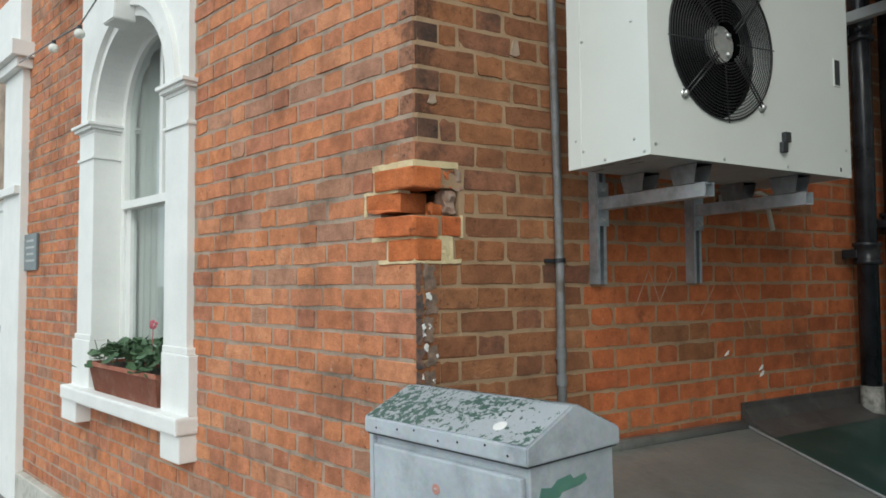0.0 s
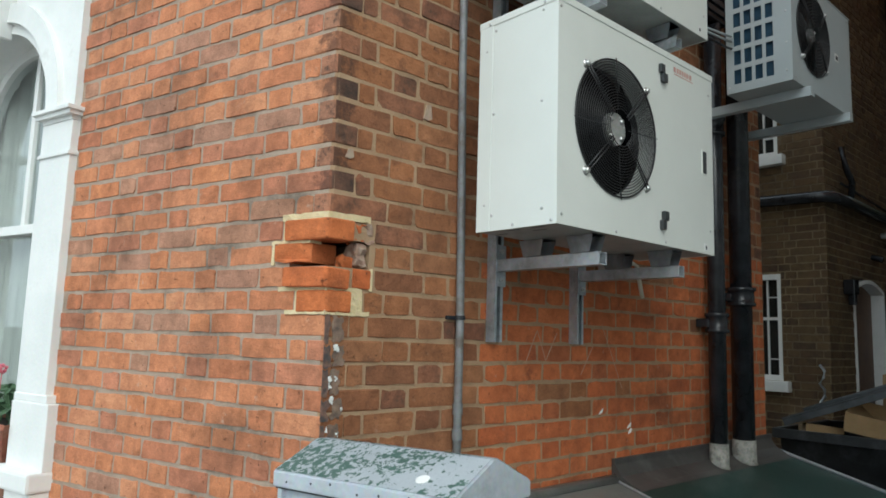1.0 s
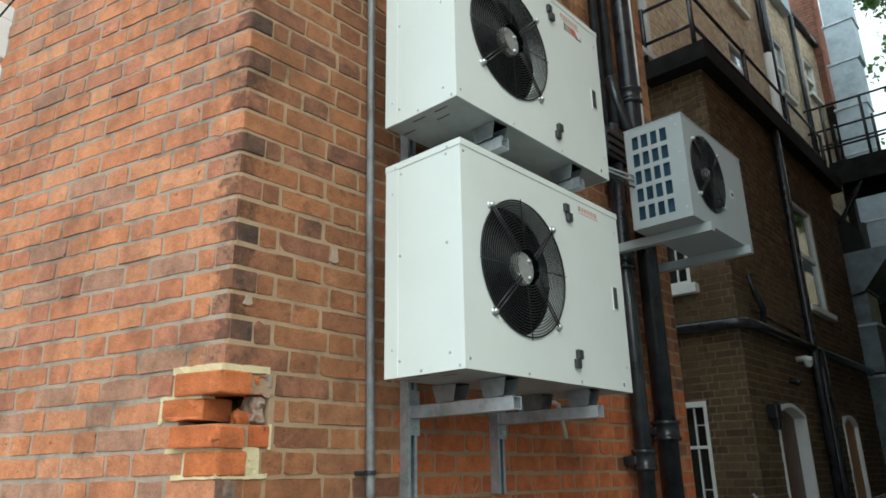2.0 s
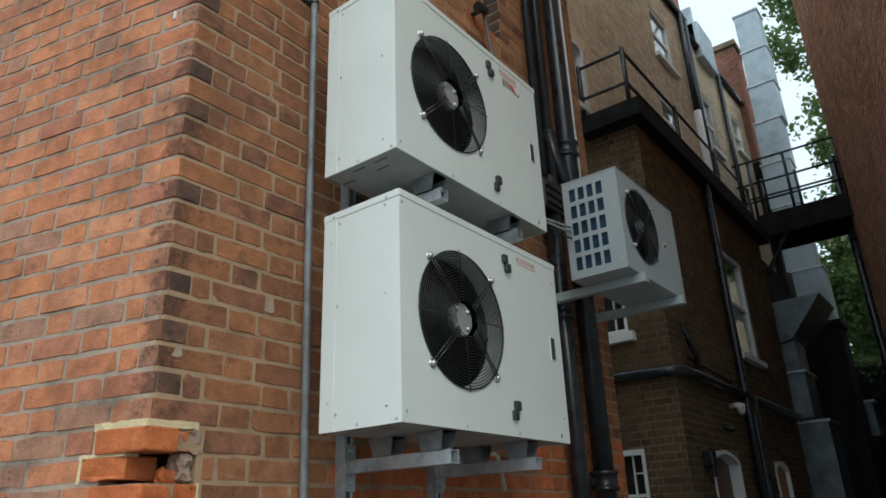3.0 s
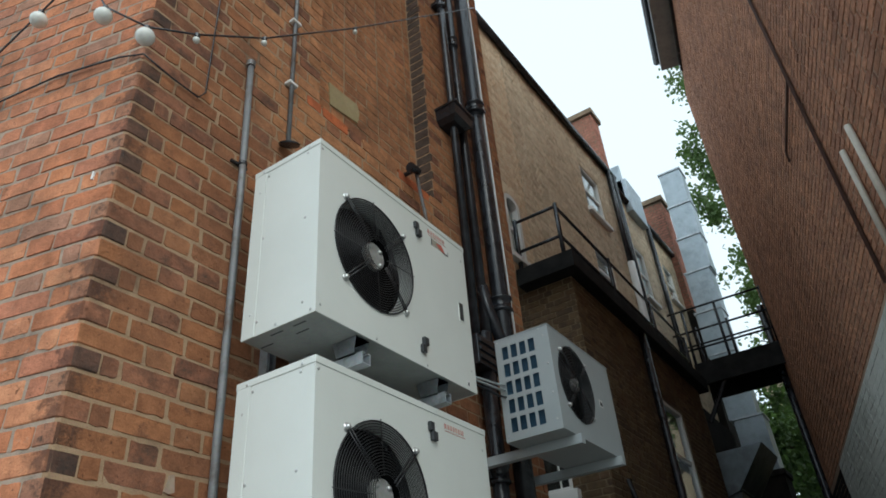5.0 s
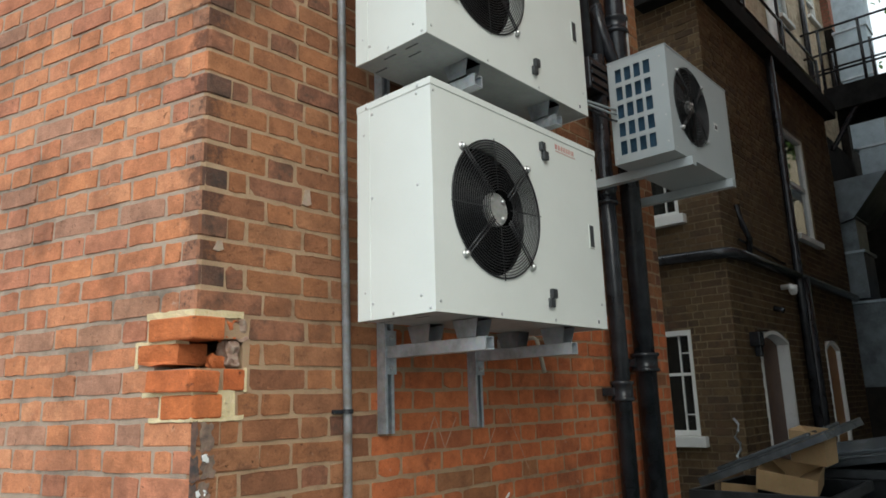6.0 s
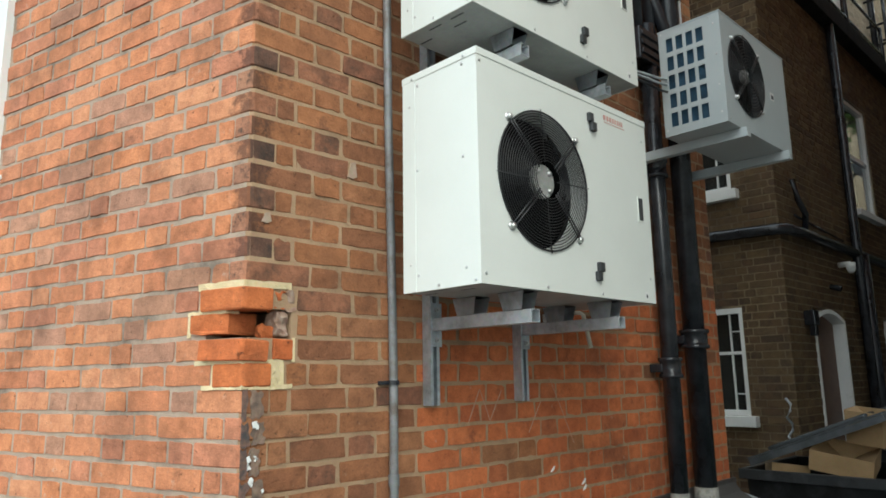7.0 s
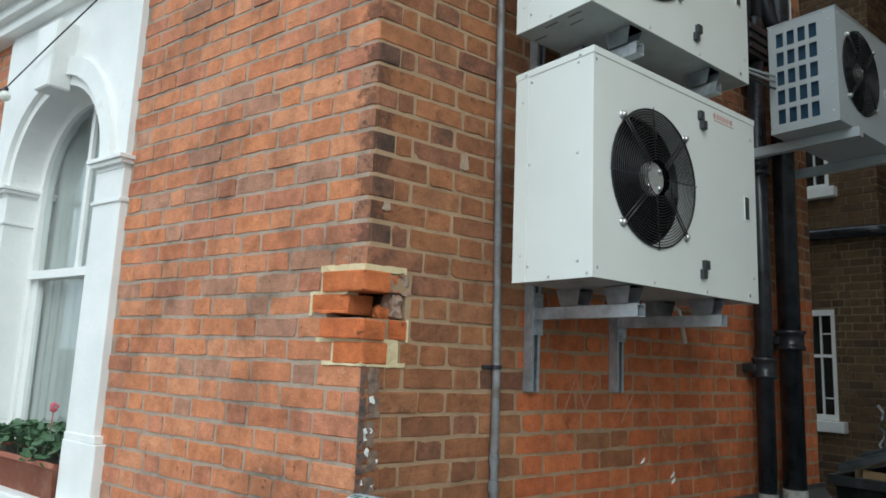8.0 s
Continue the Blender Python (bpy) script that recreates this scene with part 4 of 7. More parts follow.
M_CAB_GREEN = surface("old_green_cabinet_paint", (0.08, 0.20, 0.16), (0.12, 0.26, 0.20), 12, 0.6, relief=0.2)
M_CAB_RED = surface("faded_pink_sticker", (0.42, 0.20, 0.17), (0.50, 0.27, 0.23), 30, 0.6, relief=0.2)
cab = thing("street_cabinet", pose(-0.052, -0.4675, 0, 0, -1.29, -79.2), "weathered grey metal street cabinet with peeling green paint", "cabinet")
hw, hd = 0.270, 0.151
bm = B()
box(bm, -hw + 0.012, hw - 0.012, -hd + 0.02, hd - 0.012, 0.0, 1.145, 0.004)
part("body", bm, M_CABINET, cab, "grey sheet-metal body")
bm = B()
box(bm, -hw + 0.030, hw - 0.022, -hd + 0.004, -hd + 0.020, 0.06, 1.112, 0.006)
door = part("door", bm, M_CABINET, cab, "raised grey front door")
bm = B()
box(bm, -hw + 0.012, -hw + 0.026, -hd + 0.006, -hd + 0.0205, 0.02, 1.135, 0.002)
part("door_post", bm, M_CABINET, cab)
bm = B()
tube(bm, [(-0.005, -hd + 0.0042, 1.045), (-0.005, -hd + 0.002, 1.045)], 0.012, 20)
part("sticker", bm, M_CAB_RED, door, "small round faded pink sticker")
bm = B()
dome(bm, -0.005, -hd + 0.0015, 1.045, 0.003, "y", 0.7)
part("rivet", bm, M_SCREW, door)
bm = B()
prof = [(-hd, 1.137), (-hd, 1.1735), (-0.01, 1.236), (0.01, 1.236), (hd, 1.1735), (hd, 1.137)]
a = [bm.verts.new((-hw, y, z)) for y, z in prof]
b_ = [bm.verts.new((hw, y, z)) for y, z in prof]
bm.faces.new(a)
bm.faces.new(list(reversed(b_)))
for i in range(6):
    j = (i + 1) % 6
    bm.faces.new((a[j], a[i], b_[i], b_[j]))
bmesh.ops.bevel(bm, geom=bm.edges[:], offset=0.003, segments=2, affect="EDGES")
lid = part("lid", bm, M_CABINET, cab, "pitched grey lid")
# dark strip that draws the shadow line below the lid's overhang
bm = B()
for x0, x1, y0, y1 in ((-hw + 0.006, hw - 0.006, -hd + 0.006, -hd + 0.021), (hw - 0.013, hw - 0.006, -hd + 0.0215, hd - 0.006)):
    box(bm, x0, x1, y0, y1, 1.1325, 1.1368)
part("lid_shade_strip", bm, M_DGREY, lid, "dark strip for the shadow gap under the lid")
for k in range(7):
    bm = B()
    dome(bm, -0.22 + 0.073 * k + 0.01 * (k % 2), -hd - 0.0005, 1.152 + 0.006 * (k % 3), 0.003, "y", 0.5)
    part("rivet", bm, M_DGREY, lid, "", True)
bm = B()
ang = math.atan2(1.236 - 1.1735, hd - 0.01)
for sgn in (-1, 1):
    v = [bm.verts.new(p) for p in ((-hw + 0.004, sgn * (hd - 0.003), 1.1765), (hw - 0.004, sgn * (hd - 0.003), 1.1765), (hw - 0.004, sgn * 0.012, 1.2375), (-hw + 0.004, sgn * 0.012, 1.2375))]
    bm.faces.new(v)
bmesh.ops.solidify(bm, geom=bm.faces[:], thickness=0.0012)
part("lid_paint", bm, M_PEEL, lid, "flaking green paint on grey undercoat")
bm = B()
mm = Matrix.Translation((0.155, -0.105, 1.195)) @ Matrix.Rotation(ang, 4, "X")
bmesh.ops.create_cone(bm, cap_ends=True, segments=20, radius1=0.016, radius2=0.016, depth=0.003, matrix=mm)
part("sticker", bm, M_STICKER, lid, "round white sticker")
bm = B()
sweep(bm, [(-0.102, 1.052), (-0.045, 1.060), (-0.038, 1.068), (0.022, 1.072), (0.044, 1.080), (0.038, 1.092), (0.0, 1.088), (-0.01, 1.098), (-0.05, 1.094), (-0.07, 1.082), (-0.10, 1.087), (-0.108, 1.068)], 0, 0.002)
bmesh.ops.transform(bm, matrix=pose(hw - 0.0105, 0, 0, 0, 0, 90), verts=bm.verts)
part("paint_patch", bm, M_CAB_GREEN, cab, "patch of old green paint")

# ---- white arched window on the street front ----
win = thing("window_1", FRONT @ pose(-ARCH_C, 0, 0), "white stucco arched sash window with capitals and keystone", "window", kind="structure")
def arch_band(bm, pts_in, pts_out, y0, y1):
    f0 = [[bm.verts.new((x, y0, z)) for x, z in p] for p in (pts_in, pts_out)]
    f1 = [[bm.verts.new((x, y1, z)) for x, z in p] for p in (pts_in, pts_out)]
    for i in range(len(pts_in) - 1):
        bm.faces.new((f0[0][i], f0[1][i], f0[1][i + 1], f0[0][i + 1]))
        bm.faces.new((f1[0][i + 1], f1[1][i + 1], f1[1][i], f1[0][i]))
        bm.faces.new((f0[0][i + 1], f1[0][i + 1], f1[0][i], f0[0][i]))
        bm.faces.new((f0[1][i], f1[1][i], f1[1][i + 1], f0[1][i + 1]))
    return bm
def proj_rect(x, z, half, top):
    """Throws an arch point out to the surrounding rectangle."""
    dx, dz = x, z - SPRING
    k = min((half / abs(dx)) if abs(dx) > 1e-6 else 1e9, ((top - SPRING) / dz) if dz > 1e-6 else 1e9)
    return dx * k, SPRING + dz * k
HALF, TOP = 0.705, 3.36
n = 32
ins = [(-ARCH_R * math.cos(math.pi * k / n), SPRING + ARCH_R * math.sin(math.pi * k / n)) for k in range(n + 1)]
bm = B()
arch_band(bm, ins, [proj_rect(x, z + 1e-4, HALF - 0.006, TOP) for x, z in ins], -0.028, 0.30)
part("spandrel", bm, M_WHITE, win, "white painted stucco spandrel with a round arch")
bm = B()
arch_band(bm, [(x * 1.10 , SPRING + (z - SPRING) * 1.10) for x, z in ins], [(x * 1.30, SPRING + (z - SPRING) * 1.30) for x, z in ins], -0.055, -0.028)
part("archivolt", bm, M_WHITE, win, "raised moulding round the arch")
for sx in (-1, 1):
    bm = B()
    x0, x1 = sorted((sx * ARCH_R, sx * HALF))
    box(bm, x0, x1, -0.032, 0.30, 1.22, SPRING - 0.045, 0.004)
    part("pilaster", bm, M_WHITE, win, "white painted pilaster")
    bm = B()
    x0b, x1b = sorted((sx * (ARCH_R + 0.0), sx * (HALF + 0.045)))
    box(bm, x0b, x1b, -0.042, 0.30, WIN_Z0, 1.19, 0.005)
    v = box(bm, *sorted((sx * ARCH_R, sx * (HALF + 0.022))), -0.037, 0.29, 1.19, 1.222, 0.004)
    part("pilaster_base", bm, M_WHITE, win, "wider white pilaster base")
    bm = B()
    x0c, x1c = sorted((sx * (ARCH_R - 0.03), sx * (HALF + 0.03)))
    for k, (zz, o) in enumerate(((0.0, 0.0), (0.018, 0.022), (0.036, 0.036))):
        box(bm, x0c - 0.0 + (0.03 - o * 0.8), x1c - (0.03 - o * 0.8), -0.036 - o, 0.28, SPRING - 0.045 + zz, SPRING - 0.045 + zz + 0.0185, 0.003)
    part("capital", bm, M_WHITE, win, "moulded white capital")
    bm = B()
    box(bm, x0 - 0.008, x1 + 0.008, -0.041, 0.27, 2.205, 2.222, 0.003)
    part("neck_band", bm, M_WHITE, win)
bm = B()
box(bm, -HALF - 0.06, HALF + 0.05, -0.10, 0.05, 0.855, 0.932, 0.012)
part("window_sill", bm, M_WHITE, win, "thick white stone sill")
for sx in (-1, 1):
    bm = B()
    cxs = sx * (HALF - 0.03)
    box(bm, cxs - 0.12, cxs + 0.07 if sx > 0 else cxs + 0.12, -0.08, 0.02, 0.735, 0.8545, 0.008)
    part("sill_bracket", bm, M_WHITE, win, "white block under the sill")
bm = B()
sweep(bm, [(-0.075, 2.83), (0.075, 2.83), (0.115, 3.17), (-0.115, 3.17)], -0.13, -0.02)
bmesh.ops.bevel(bm, geom=bm.edges[:], offset=0.006, segments=2, affect="EDGES")
part("keystone", bm, M_WHITE, win, "tapered white keystone")
bm = B()
for k, (z, o) in enumerate(((3.30, 0.09), (3.36, 0.13), (3.42, 0.19), (3.49, 0.23))):
    box(bm, -1.1, HALF, -o, 0.02, z, z + 0.07 - 0.0005, 0.006)
part("cornice", bm, M_WHITE, win, "stepped white cornice over the window")
# sash frame, glazing bar, panes, pale blind behind
bm = B()
arch_band(bm, [(x * 0.90, SPRING + (z - SPRING) * 0.90) for x, z in ins], ins, 0.12, 0.18)
box(bm, -ARCH_R, -ARCH_R * 0.90, 0.12, 0.18, WIN_Z0, SPRING)
box(bm, ARCH_R * 0.90, ARCH_R, 0.12, 0.18, WIN_Z0, SPRING)
wf = part("window_frame", bm, M_WHITE, win, "white wooden sash frame")
bm = B()
box(bm, -ARCH_R * 0.9, ARCH_R * 0.9, 0.10, 0.16, 1.92, 1.965, 0.003)
part("meeting_rail", bm, M_WHITE, wf)
bm = B()
box(bm, 0.02, 0.055, 0.13, 0.155, 1.965, SPRING + ARCH_R * 0.9, 0.002)
part("glazing_bar", bm, M_WHITE, wf)
bm = B()
box(bm, -ARCH_R * 0.9, -ARCH_R * 0.9 + 0.06, 0.135, 0.17, WIN_Z0 + 0.06, 1.92)
box(bm, ARCH_R * 0.9 - 0.06, ARCH_R * 0.9, 0.135, 0.17, WIN_Z0 + 0.06, 1.92)
box(bm, -ARCH_R * 0.9, ARCH_R * 0.9, 0.135, 0.17, WIN_Z0, WIN_Z0 + 0.06)
part("lower_sash", bm, M_WHITE, wf)
bm = B()
sweep(bm, [(-0.40, 1.94)] + [(x * 0.91, SPRING + (z - SPRING) * 0.91) for x, z in ins] + [(0.40, 1.94)], 0.145, 0.149)
pn = part("pane", bm, M_GLASS, wf, "arched upper window pane")
pn.visible_shadow = False
bm = B()
box(bm, -0.40, 0.40, 0.152, 0.156, WIN_Z0 + 0.05, 1.925)
pn = part("pane", bm, M_GLASS, wf, "lower window pane")
pn.visible_shadow = False
M_BLIND = surface("pale_net_curtain", (0.60, 0.63, 0.59), (0.70, 0.73, 0.69), 5, 0.9, grain=200, relief=0.2)
bm = B()
xs = [-0.47 + 0.94 * k / 60 for k in range(61)]
lo = [bm.verts.new((x, 0.205 + 0.012 * math.sin(x * 55) + 0.006 * math.sin(x * 23), WIN_Z0)) for x in xs]
hi = [bm.verts.new((x, 0.205 + 0.010 * math.sin(x * 55) + 0.005 * math.sin(x * 23), 2.92)) for x in xs]
for i in range(60):
    bm.faces.new((lo[i], lo[i + 1], hi[i + 1], hi[i]))
bmesh.ops.solidify(bm, geom=bm.faces[:], thickness=0.002)
cu = part("net_curtain", bm, M_BLIND, None, "", True)
cu.matrix_world = FRONT @ pose(-ARCH_C, 0, 0)
tagged(cu, "pale net curtain hanging behind the sash window", "curtain")

# planter with a geranium
M_TERRA = surface("terracotta_plastic", (0.30, 0.10, 0.06), (0.38, 0.14, 0.085), 9, 0.7, relief=0.2, stain=(0.42, 0.22, 0.15), stain_scale=8)
M_LEAF = surface("geranium_leaf", (0.045, 0.10, 0.045), (0.10, 0.17, 0.085), 40, 0.6, relief=0.3)
M_SOIL = surface("potting_soil", (0.03, 0.02, 0.015), (0.05, 0.035, 0.025), 40, 0.95, relief=0.8)
M_PETAL = surface("pink_petal", (0.55, 0.10, 0.14), (0.65, 0.18, 0.22), 30, 0.6, relief=0.1)
pl = thing("planter", FRONT @ pose(-ARCH_C + 0.04, 0.03, 0.932), "terracotta window trough with a green geranium", "planter")
bm = B()
v = [bm.verts.new(p) for p in ((-0.40, -0.075, 0), (0.40, -0.075, 0), (0.40, 0.075, 0), (-0.40, 0.075, 0), (-0.435, -0.10, 0.155), (0.435, -0.10, 0.155), (0.435, 0.10, 0.155), (-0.435, 0.10, 0.155))]
for f in ((3, 2, 1, 0), (0, 1, 5, 4), (1, 2, 6, 5), (2, 3, 7, 6), (3, 0, 4, 7)):
    bm.faces.new([v[i] for i in f])
bmesh.ops.solidify(bm, geom=bm.faces[:], thickness=0.006)
box(bm, -0.44, 0.44, -0.106, -0.096, 0.135, 0.158, 0.002)
part("trough", bm, M_TERRA, pl, "terracotta trough")
bm = B()
box(bm, -0.42, 0.42, -0.088, 0.088, 0.125, 0.14)
part("soil", bm, M_SOIL, pl)
r2 = random.Random(3)
bm = B()
for k in range(240):
    x, y = r2.uniform(-0.42, 0.42), r2.gauss(-0.01, 0.055)
    z = 0.17 + 0.105 * r2.random() * (1 - (x / 0.5) ** 2) + 0.02
    if y < -0.09:
        z -= 0.05
    rad = r2.uniform(0.016, 0.034)
    tilt = Euler((r2.uniform(-0.9, 0.5), r2.uniform(-0.6, 0.6), r2.uniform(0, 6.28))).to_matrix()
    ring = []
    for a in range(9):
        ang = math.tau * a / 9
        rr = rad * (1 + 0.12 * math.cos(ang * 5))
        if a == 0:
            rr *= 0.35
        ring.append(bm.verts.new(Vector((x, y, z)) + tilt @ Vector((rr * math.cos(ang), rr * math.sin(ang), 0.18 * rr))))
    mid = bm.verts.new(Vector((x, y, z)))
    for a in range(9):
        bm.faces.new((mid, ring[a], ring[(a + 1) % 9]))
for k in range(60):
    x, y = r2.uniform(-0.38, 0.38), r2.uniform(-0.06, 0.06)
    tube(bm, [(x, y, 0.15), (x + r2.uniform(-0.03, 0.03), y + r2.uniform(-0.03, 0.03), 0.27)], 0.0025, 5)
tagged(part("foliage", bm, M_LEAF, pl, "round lobed green leaves"), kind="stuff")
bm = B()
for k in range(14):
    d = Vector((r2.gauss(0, 1), r2.gauss(0, 1), r2.gauss(0, 1))).normalized() * 0.016
    bmesh.ops.create_icosphere(bm, subdivisions=1, radius=0.009, matrix=Matrix.Translation(Vector((0.17, 0.0, 0.37)) + d))
tube(bm, [(0.17, 0.0, 0.36), (0.16, 0.0, 0.22)], 0.0025, 5)
part("blossom", bm, M_PETAL, pl, "small pink flower head")

# ---- doorway surround beyond the window, plaque and plinth ----
ds = thing("door_surround", FRONT @ pose(0, 0, 0), "white painted stone door surround with a moulded head", "door surround", kind="structure")
for nm, dims, lab in (("pilaster", (-4.45, -4.0, -0.05, 0.01, 0.0, 3.02), "white painted pilaster"), ("cap", (-4.52, -3.95, -0.10, 0.01, 3.0205, 3.09), ""), ("cap", (-4.56, -3.91, -0.14, 0.01, 3.0905, 3.2), ""),
                      ("entablature", (-5.4, -4.0, -0.07, 0.01, 3.2005, 3.6), "white entablature"), ("lintel", (-5.4, -4.4505, -0.03, 0.01, 2.06, 2.14), ""), ("lintel_cap", (-5.4, -4.02, -0.085, -0.0505, 2.1405, 2.2), "")):
    bm = B()
    box(bm, *dims, 0.006)
    part(nm, bm, M_WHITE, ds, lab)
dr = thing("door_1", FRONT @ pose(-4.9, 0, 0), "white painted panelled door", "door", kind="structure")
bm = B()
box(bm, -0.5, 0.4495, -0.012, 0.0, 0.02, 2.06)
leaf = part("door_leaf", bm, M_WHITE, dr)
for z0, z1 in ((0.2, 0.9), (1.05, 1.9)):
    for x0 in (-0.40, 0.02):
        bm = B()
        box(bm, x0, x0 + 0.34, -0.02, -0.0125, z0, z1, 0.004)
        part("panel", bm, M_WHITE, leaf)
bm = B()
box(bm, 0.28, 0.31, -0.05, -0.0125, 1.15, 1.2, 0.006)
part("door_handle", bm, M_DGREY, dr)
M_PLAQUE = surface("slate_grey_plaque", (0.13, 0.16, 0.17), (0.17, 0.20, 0.21), 20, 0.4, relief=0.1)
pq = thing("plaque", FRONT @ pose(-3.86, 0, 1.72), "small slate-grey wall plaque with illegible lines", "plaque")
bm = B()
box(bm, -0.14, 0.14, -0.018, -0.001, -0.12, 0.13, 0.003)
part("plate", bm, M_PLAQUE, pq)
for k in range(4):
    bm = B()
    box(bm, -0.10 + 0.02 * (k % 2), 0.10 - 0.02 * (k % 2), -0.0195, -0.0175, -0.06 + 0.045 * k, -0.045 + 0.045 * k)
    part("text_bar", bm, surface("pale_lettering", (0.4, 0.42, 0.42), (0.46, 0.48, 0.48), 20, 0.6) if k == 0 else bpy.data.materials["pale_lettering"], pq)
bm = B()
box(bm, -3.99, -0.05, -0.05, 0.01, 0.0, 0.225, 0.01)
whole("plinth", bm, surface("stained_pale_plinth", (0.45, 0.44, 0.40), (0.58, 0.57, 0.52), 4, 0.8, relief=0.4, stain=(0.16, 0.17, 0.12), stain_scale=3), FRONT, "pale painted plinth stained green near the ground", "plinth", kind="structure")

# ---- the back building across the yard: a two-storey block with a balcony walk, and the taller range behind it ----
XB, YB, ZR, ROOF = 5.75, 0.59, 5.68, 5.90
M_DOOR = surface("brown_varnished_door", (0.10, 0.05, 0.03), (0.15, 0.08, 0.045), 6, 0.5, relief=0.2)
M_DOOR2 = surface("orange_brown_door", (0.40, 0.19, 0.065), (0.46, 0.23, 0.09), 6, 0.5, relief=0.2)
# near-black colour that stands in for unlit rooms behind the windows
M_DARKROOM = surface("unlit_room_black", (0.012, 0.013, 0.015), (0.02, 0.021, 0.023), 3, 0.7)
M_DUCT = surface("galvanised_duct_sheet", (0.36, 0.42, 0.46), (0.44, 0.50, 0.54), 5, 0.4, 0.5, relief=0.1, stain=(0.28, 0.32, 0.35), stain_scale=3)
M_DUCT_G = surface("dull_grey_duct_sheet", (0.12, 0.14, 0.15), (0.19, 0.215, 0.23), 5, 0.45, 0.4, relief=0.2, stain=(0.07, 0.08, 0.085), stain_scale=3)
M_SLATE = surface("slate_roof", (0.05, 0.055, 0.06), (0.09, 0.095, 0.10), 4, 0.6, relief=0.3)


def wall_with_openings(bm, x0, x1, z0, z1, y0, y1, openings):
    """A wall slab in x and z, cut by rectangular openings (x0, x1, z0, z1)."""
    xs = sorted({x0, x1, *[o[0] for o in openings], *[o[1] for o in openings]})
    zs = sorted({z0, z1, *[o[2] for o in openings], *[o[3] for o in openings]})
    known = {}
    def at(i, k, y):
        if (i, k, y) not in known:
            known[i, k, y] = bm.verts.new((xs[i], y, zs[k]))
        return known[i, k, y]
    def solid(i, k):
        if not (0 <= i < len(xs) - 1 and 0 <= k < len(zs) - 1):
            return False
        mx, mz = (xs[i] + xs[i + 1]) / 2, (zs[k] + zs[k + 1]) / 2
        return not any(o[0] < mx < o[1] and o[2] < mz < o[3] for o in openings)
    for i in range(len(xs) - 1):
        for k in range(len(zs) - 1):
            if not solid(i, k):
                continue
            for y in (y0, y1):
                bm.faces.new((at(i, k, y), at(i + 1, k, y), at(i + 1, k + 1, y), at(i, k + 1, y)))
            for (di, dk), (a, b_) in (((-1, 0), ((i, k), (i, k + 1))), ((1, 0), ((i + 1, k), (i + 1, k + 1))), ((0, -1), ((i, k), (i + 1, k))), ((0, 1), ((i, k + 1), (i + 1, k + 1)))):
                if not solid(i + di, k + dk):
                    bm.faces.new((at(*a, y0), at(*b_, y0), at(*b_, y1), at(*a, y1)))
    return bm


def face_bricks(x0, x1, z0, z1, openings, proud=0.0):
    out = []
    for c, z in courses(z0, z1):
        for x, w in bond(x1 - x0, c % 2, -0.05 if c % 2 else 0.0):
            xx = x0 + x
            if xx < x0:
                w -= x0 - xx
                xx = x0
            pieces = [(xx, w)]
            for o in openings:
                # bricks are cut at the jambs
                if o[2] - 0.02 < z + 0.06 and o[3] + 0.005 > z:
                    cut = []
                    for px, pw in pieces:
                        if px + pw < o[0] or px > o[1]:
                            cut.append((px, pw))
                            continue
                        cut += [(px, o[0] - 0.004 - px), (o[1] + 0.004, px + pw - o[1] - 0.004)]
                    pieces = cut
            out += [(px, z, pw, proud + max(-0.002, min(0.003, rng.gauss(0, 0.0015)))) for px, pw in pieces if pw > 0.03]
    return out


def sash(parent, x0, x1, z0, z1, y, bars=True, blind=False):
    """A white sash window in an opening of a wall whose face is at y."""
    bm = B()
    t = 0.05
    box(bm, x0, x0 + t, y + 0.02, y + 0.09, z0, z1)
    box(bm, x1 - t, x1, y + 0.02, y + 0.09, z0, z1)
    box(bm, x0 + t, x1 - t, y + 0.02, y + 0.09, z1 - t, z1)
    box(bm, x0 + t, x1 - t, y + 0.02, y + 0.09, z0, z0 + t)
    fr = part("frame", bm, M_WHITE, parent, "white painted sash frame")
    zm = (z0 + z1) / 2
    bm = B()
    box(bm, x0 + t, x1 - t, y + 0.035, y + 0.085, zm - 0.025, zm + 0.025)
    part("meeting_rail", bm, M_WHITE, fr)
    if bars:
        bm = B()
        xm = (x0 + x1) / 2
        box(bm, xm - 0.012, xm + 0.012, y + 0.045, y + 0.075, z0 + t, zm - 0.025)
        box(bm, xm - 0.012, xm + 0.012, y + 0.045, y + 0.075, zm + 0.025, z1 - t)
        part("glazing_bar", bm, M_WHITE, fr)
    bm = B()
    box(bm, x0 + t, x1 - t, y + 0.058, y + 0.062, z0 + t, z1 - t)
    pn = part("pane", bm, M_GLASS, fr, "dark window pane")
    pn.visible_shadow = False
    bm = B()
    box(bm, x0 + 0.01, x1 - 0.01, y + (0.095 if blind else 0.20), y + (0.105 if blind else 0.22), z0 + 0.01, z1 - 0.01)
    part("blind" if blind else "unlit_room_sheet", bm, M_BLIND if blind else M_DARKROOM, fr, "pale drawn blind" if blind else "")
    bm = B()
    box(bm, x0 - 0.06, x1 + 0.06, y - 0.07, y + 0.05, z0 - 0.075, z0 - 0.001, 0.006)
    part("sill", bm, M_WHITE, parent, "pale stone sill")


house = thing("back_house", pose(0, 0, 0), "yellow stock brick back house of two storeys, toned down for the alley shade", "house")
left_open = [(-1.72, -1.012, 1.19, 2.20), (-1.72, -1.005, 3.36, 4.7)]
front_open = [(6.40, 7.32, 0.02, 2.21), (8.25, 9.15, 3.48, 4.92), (8.80, 9.46, 0.02, 2.20)]
bm = B()
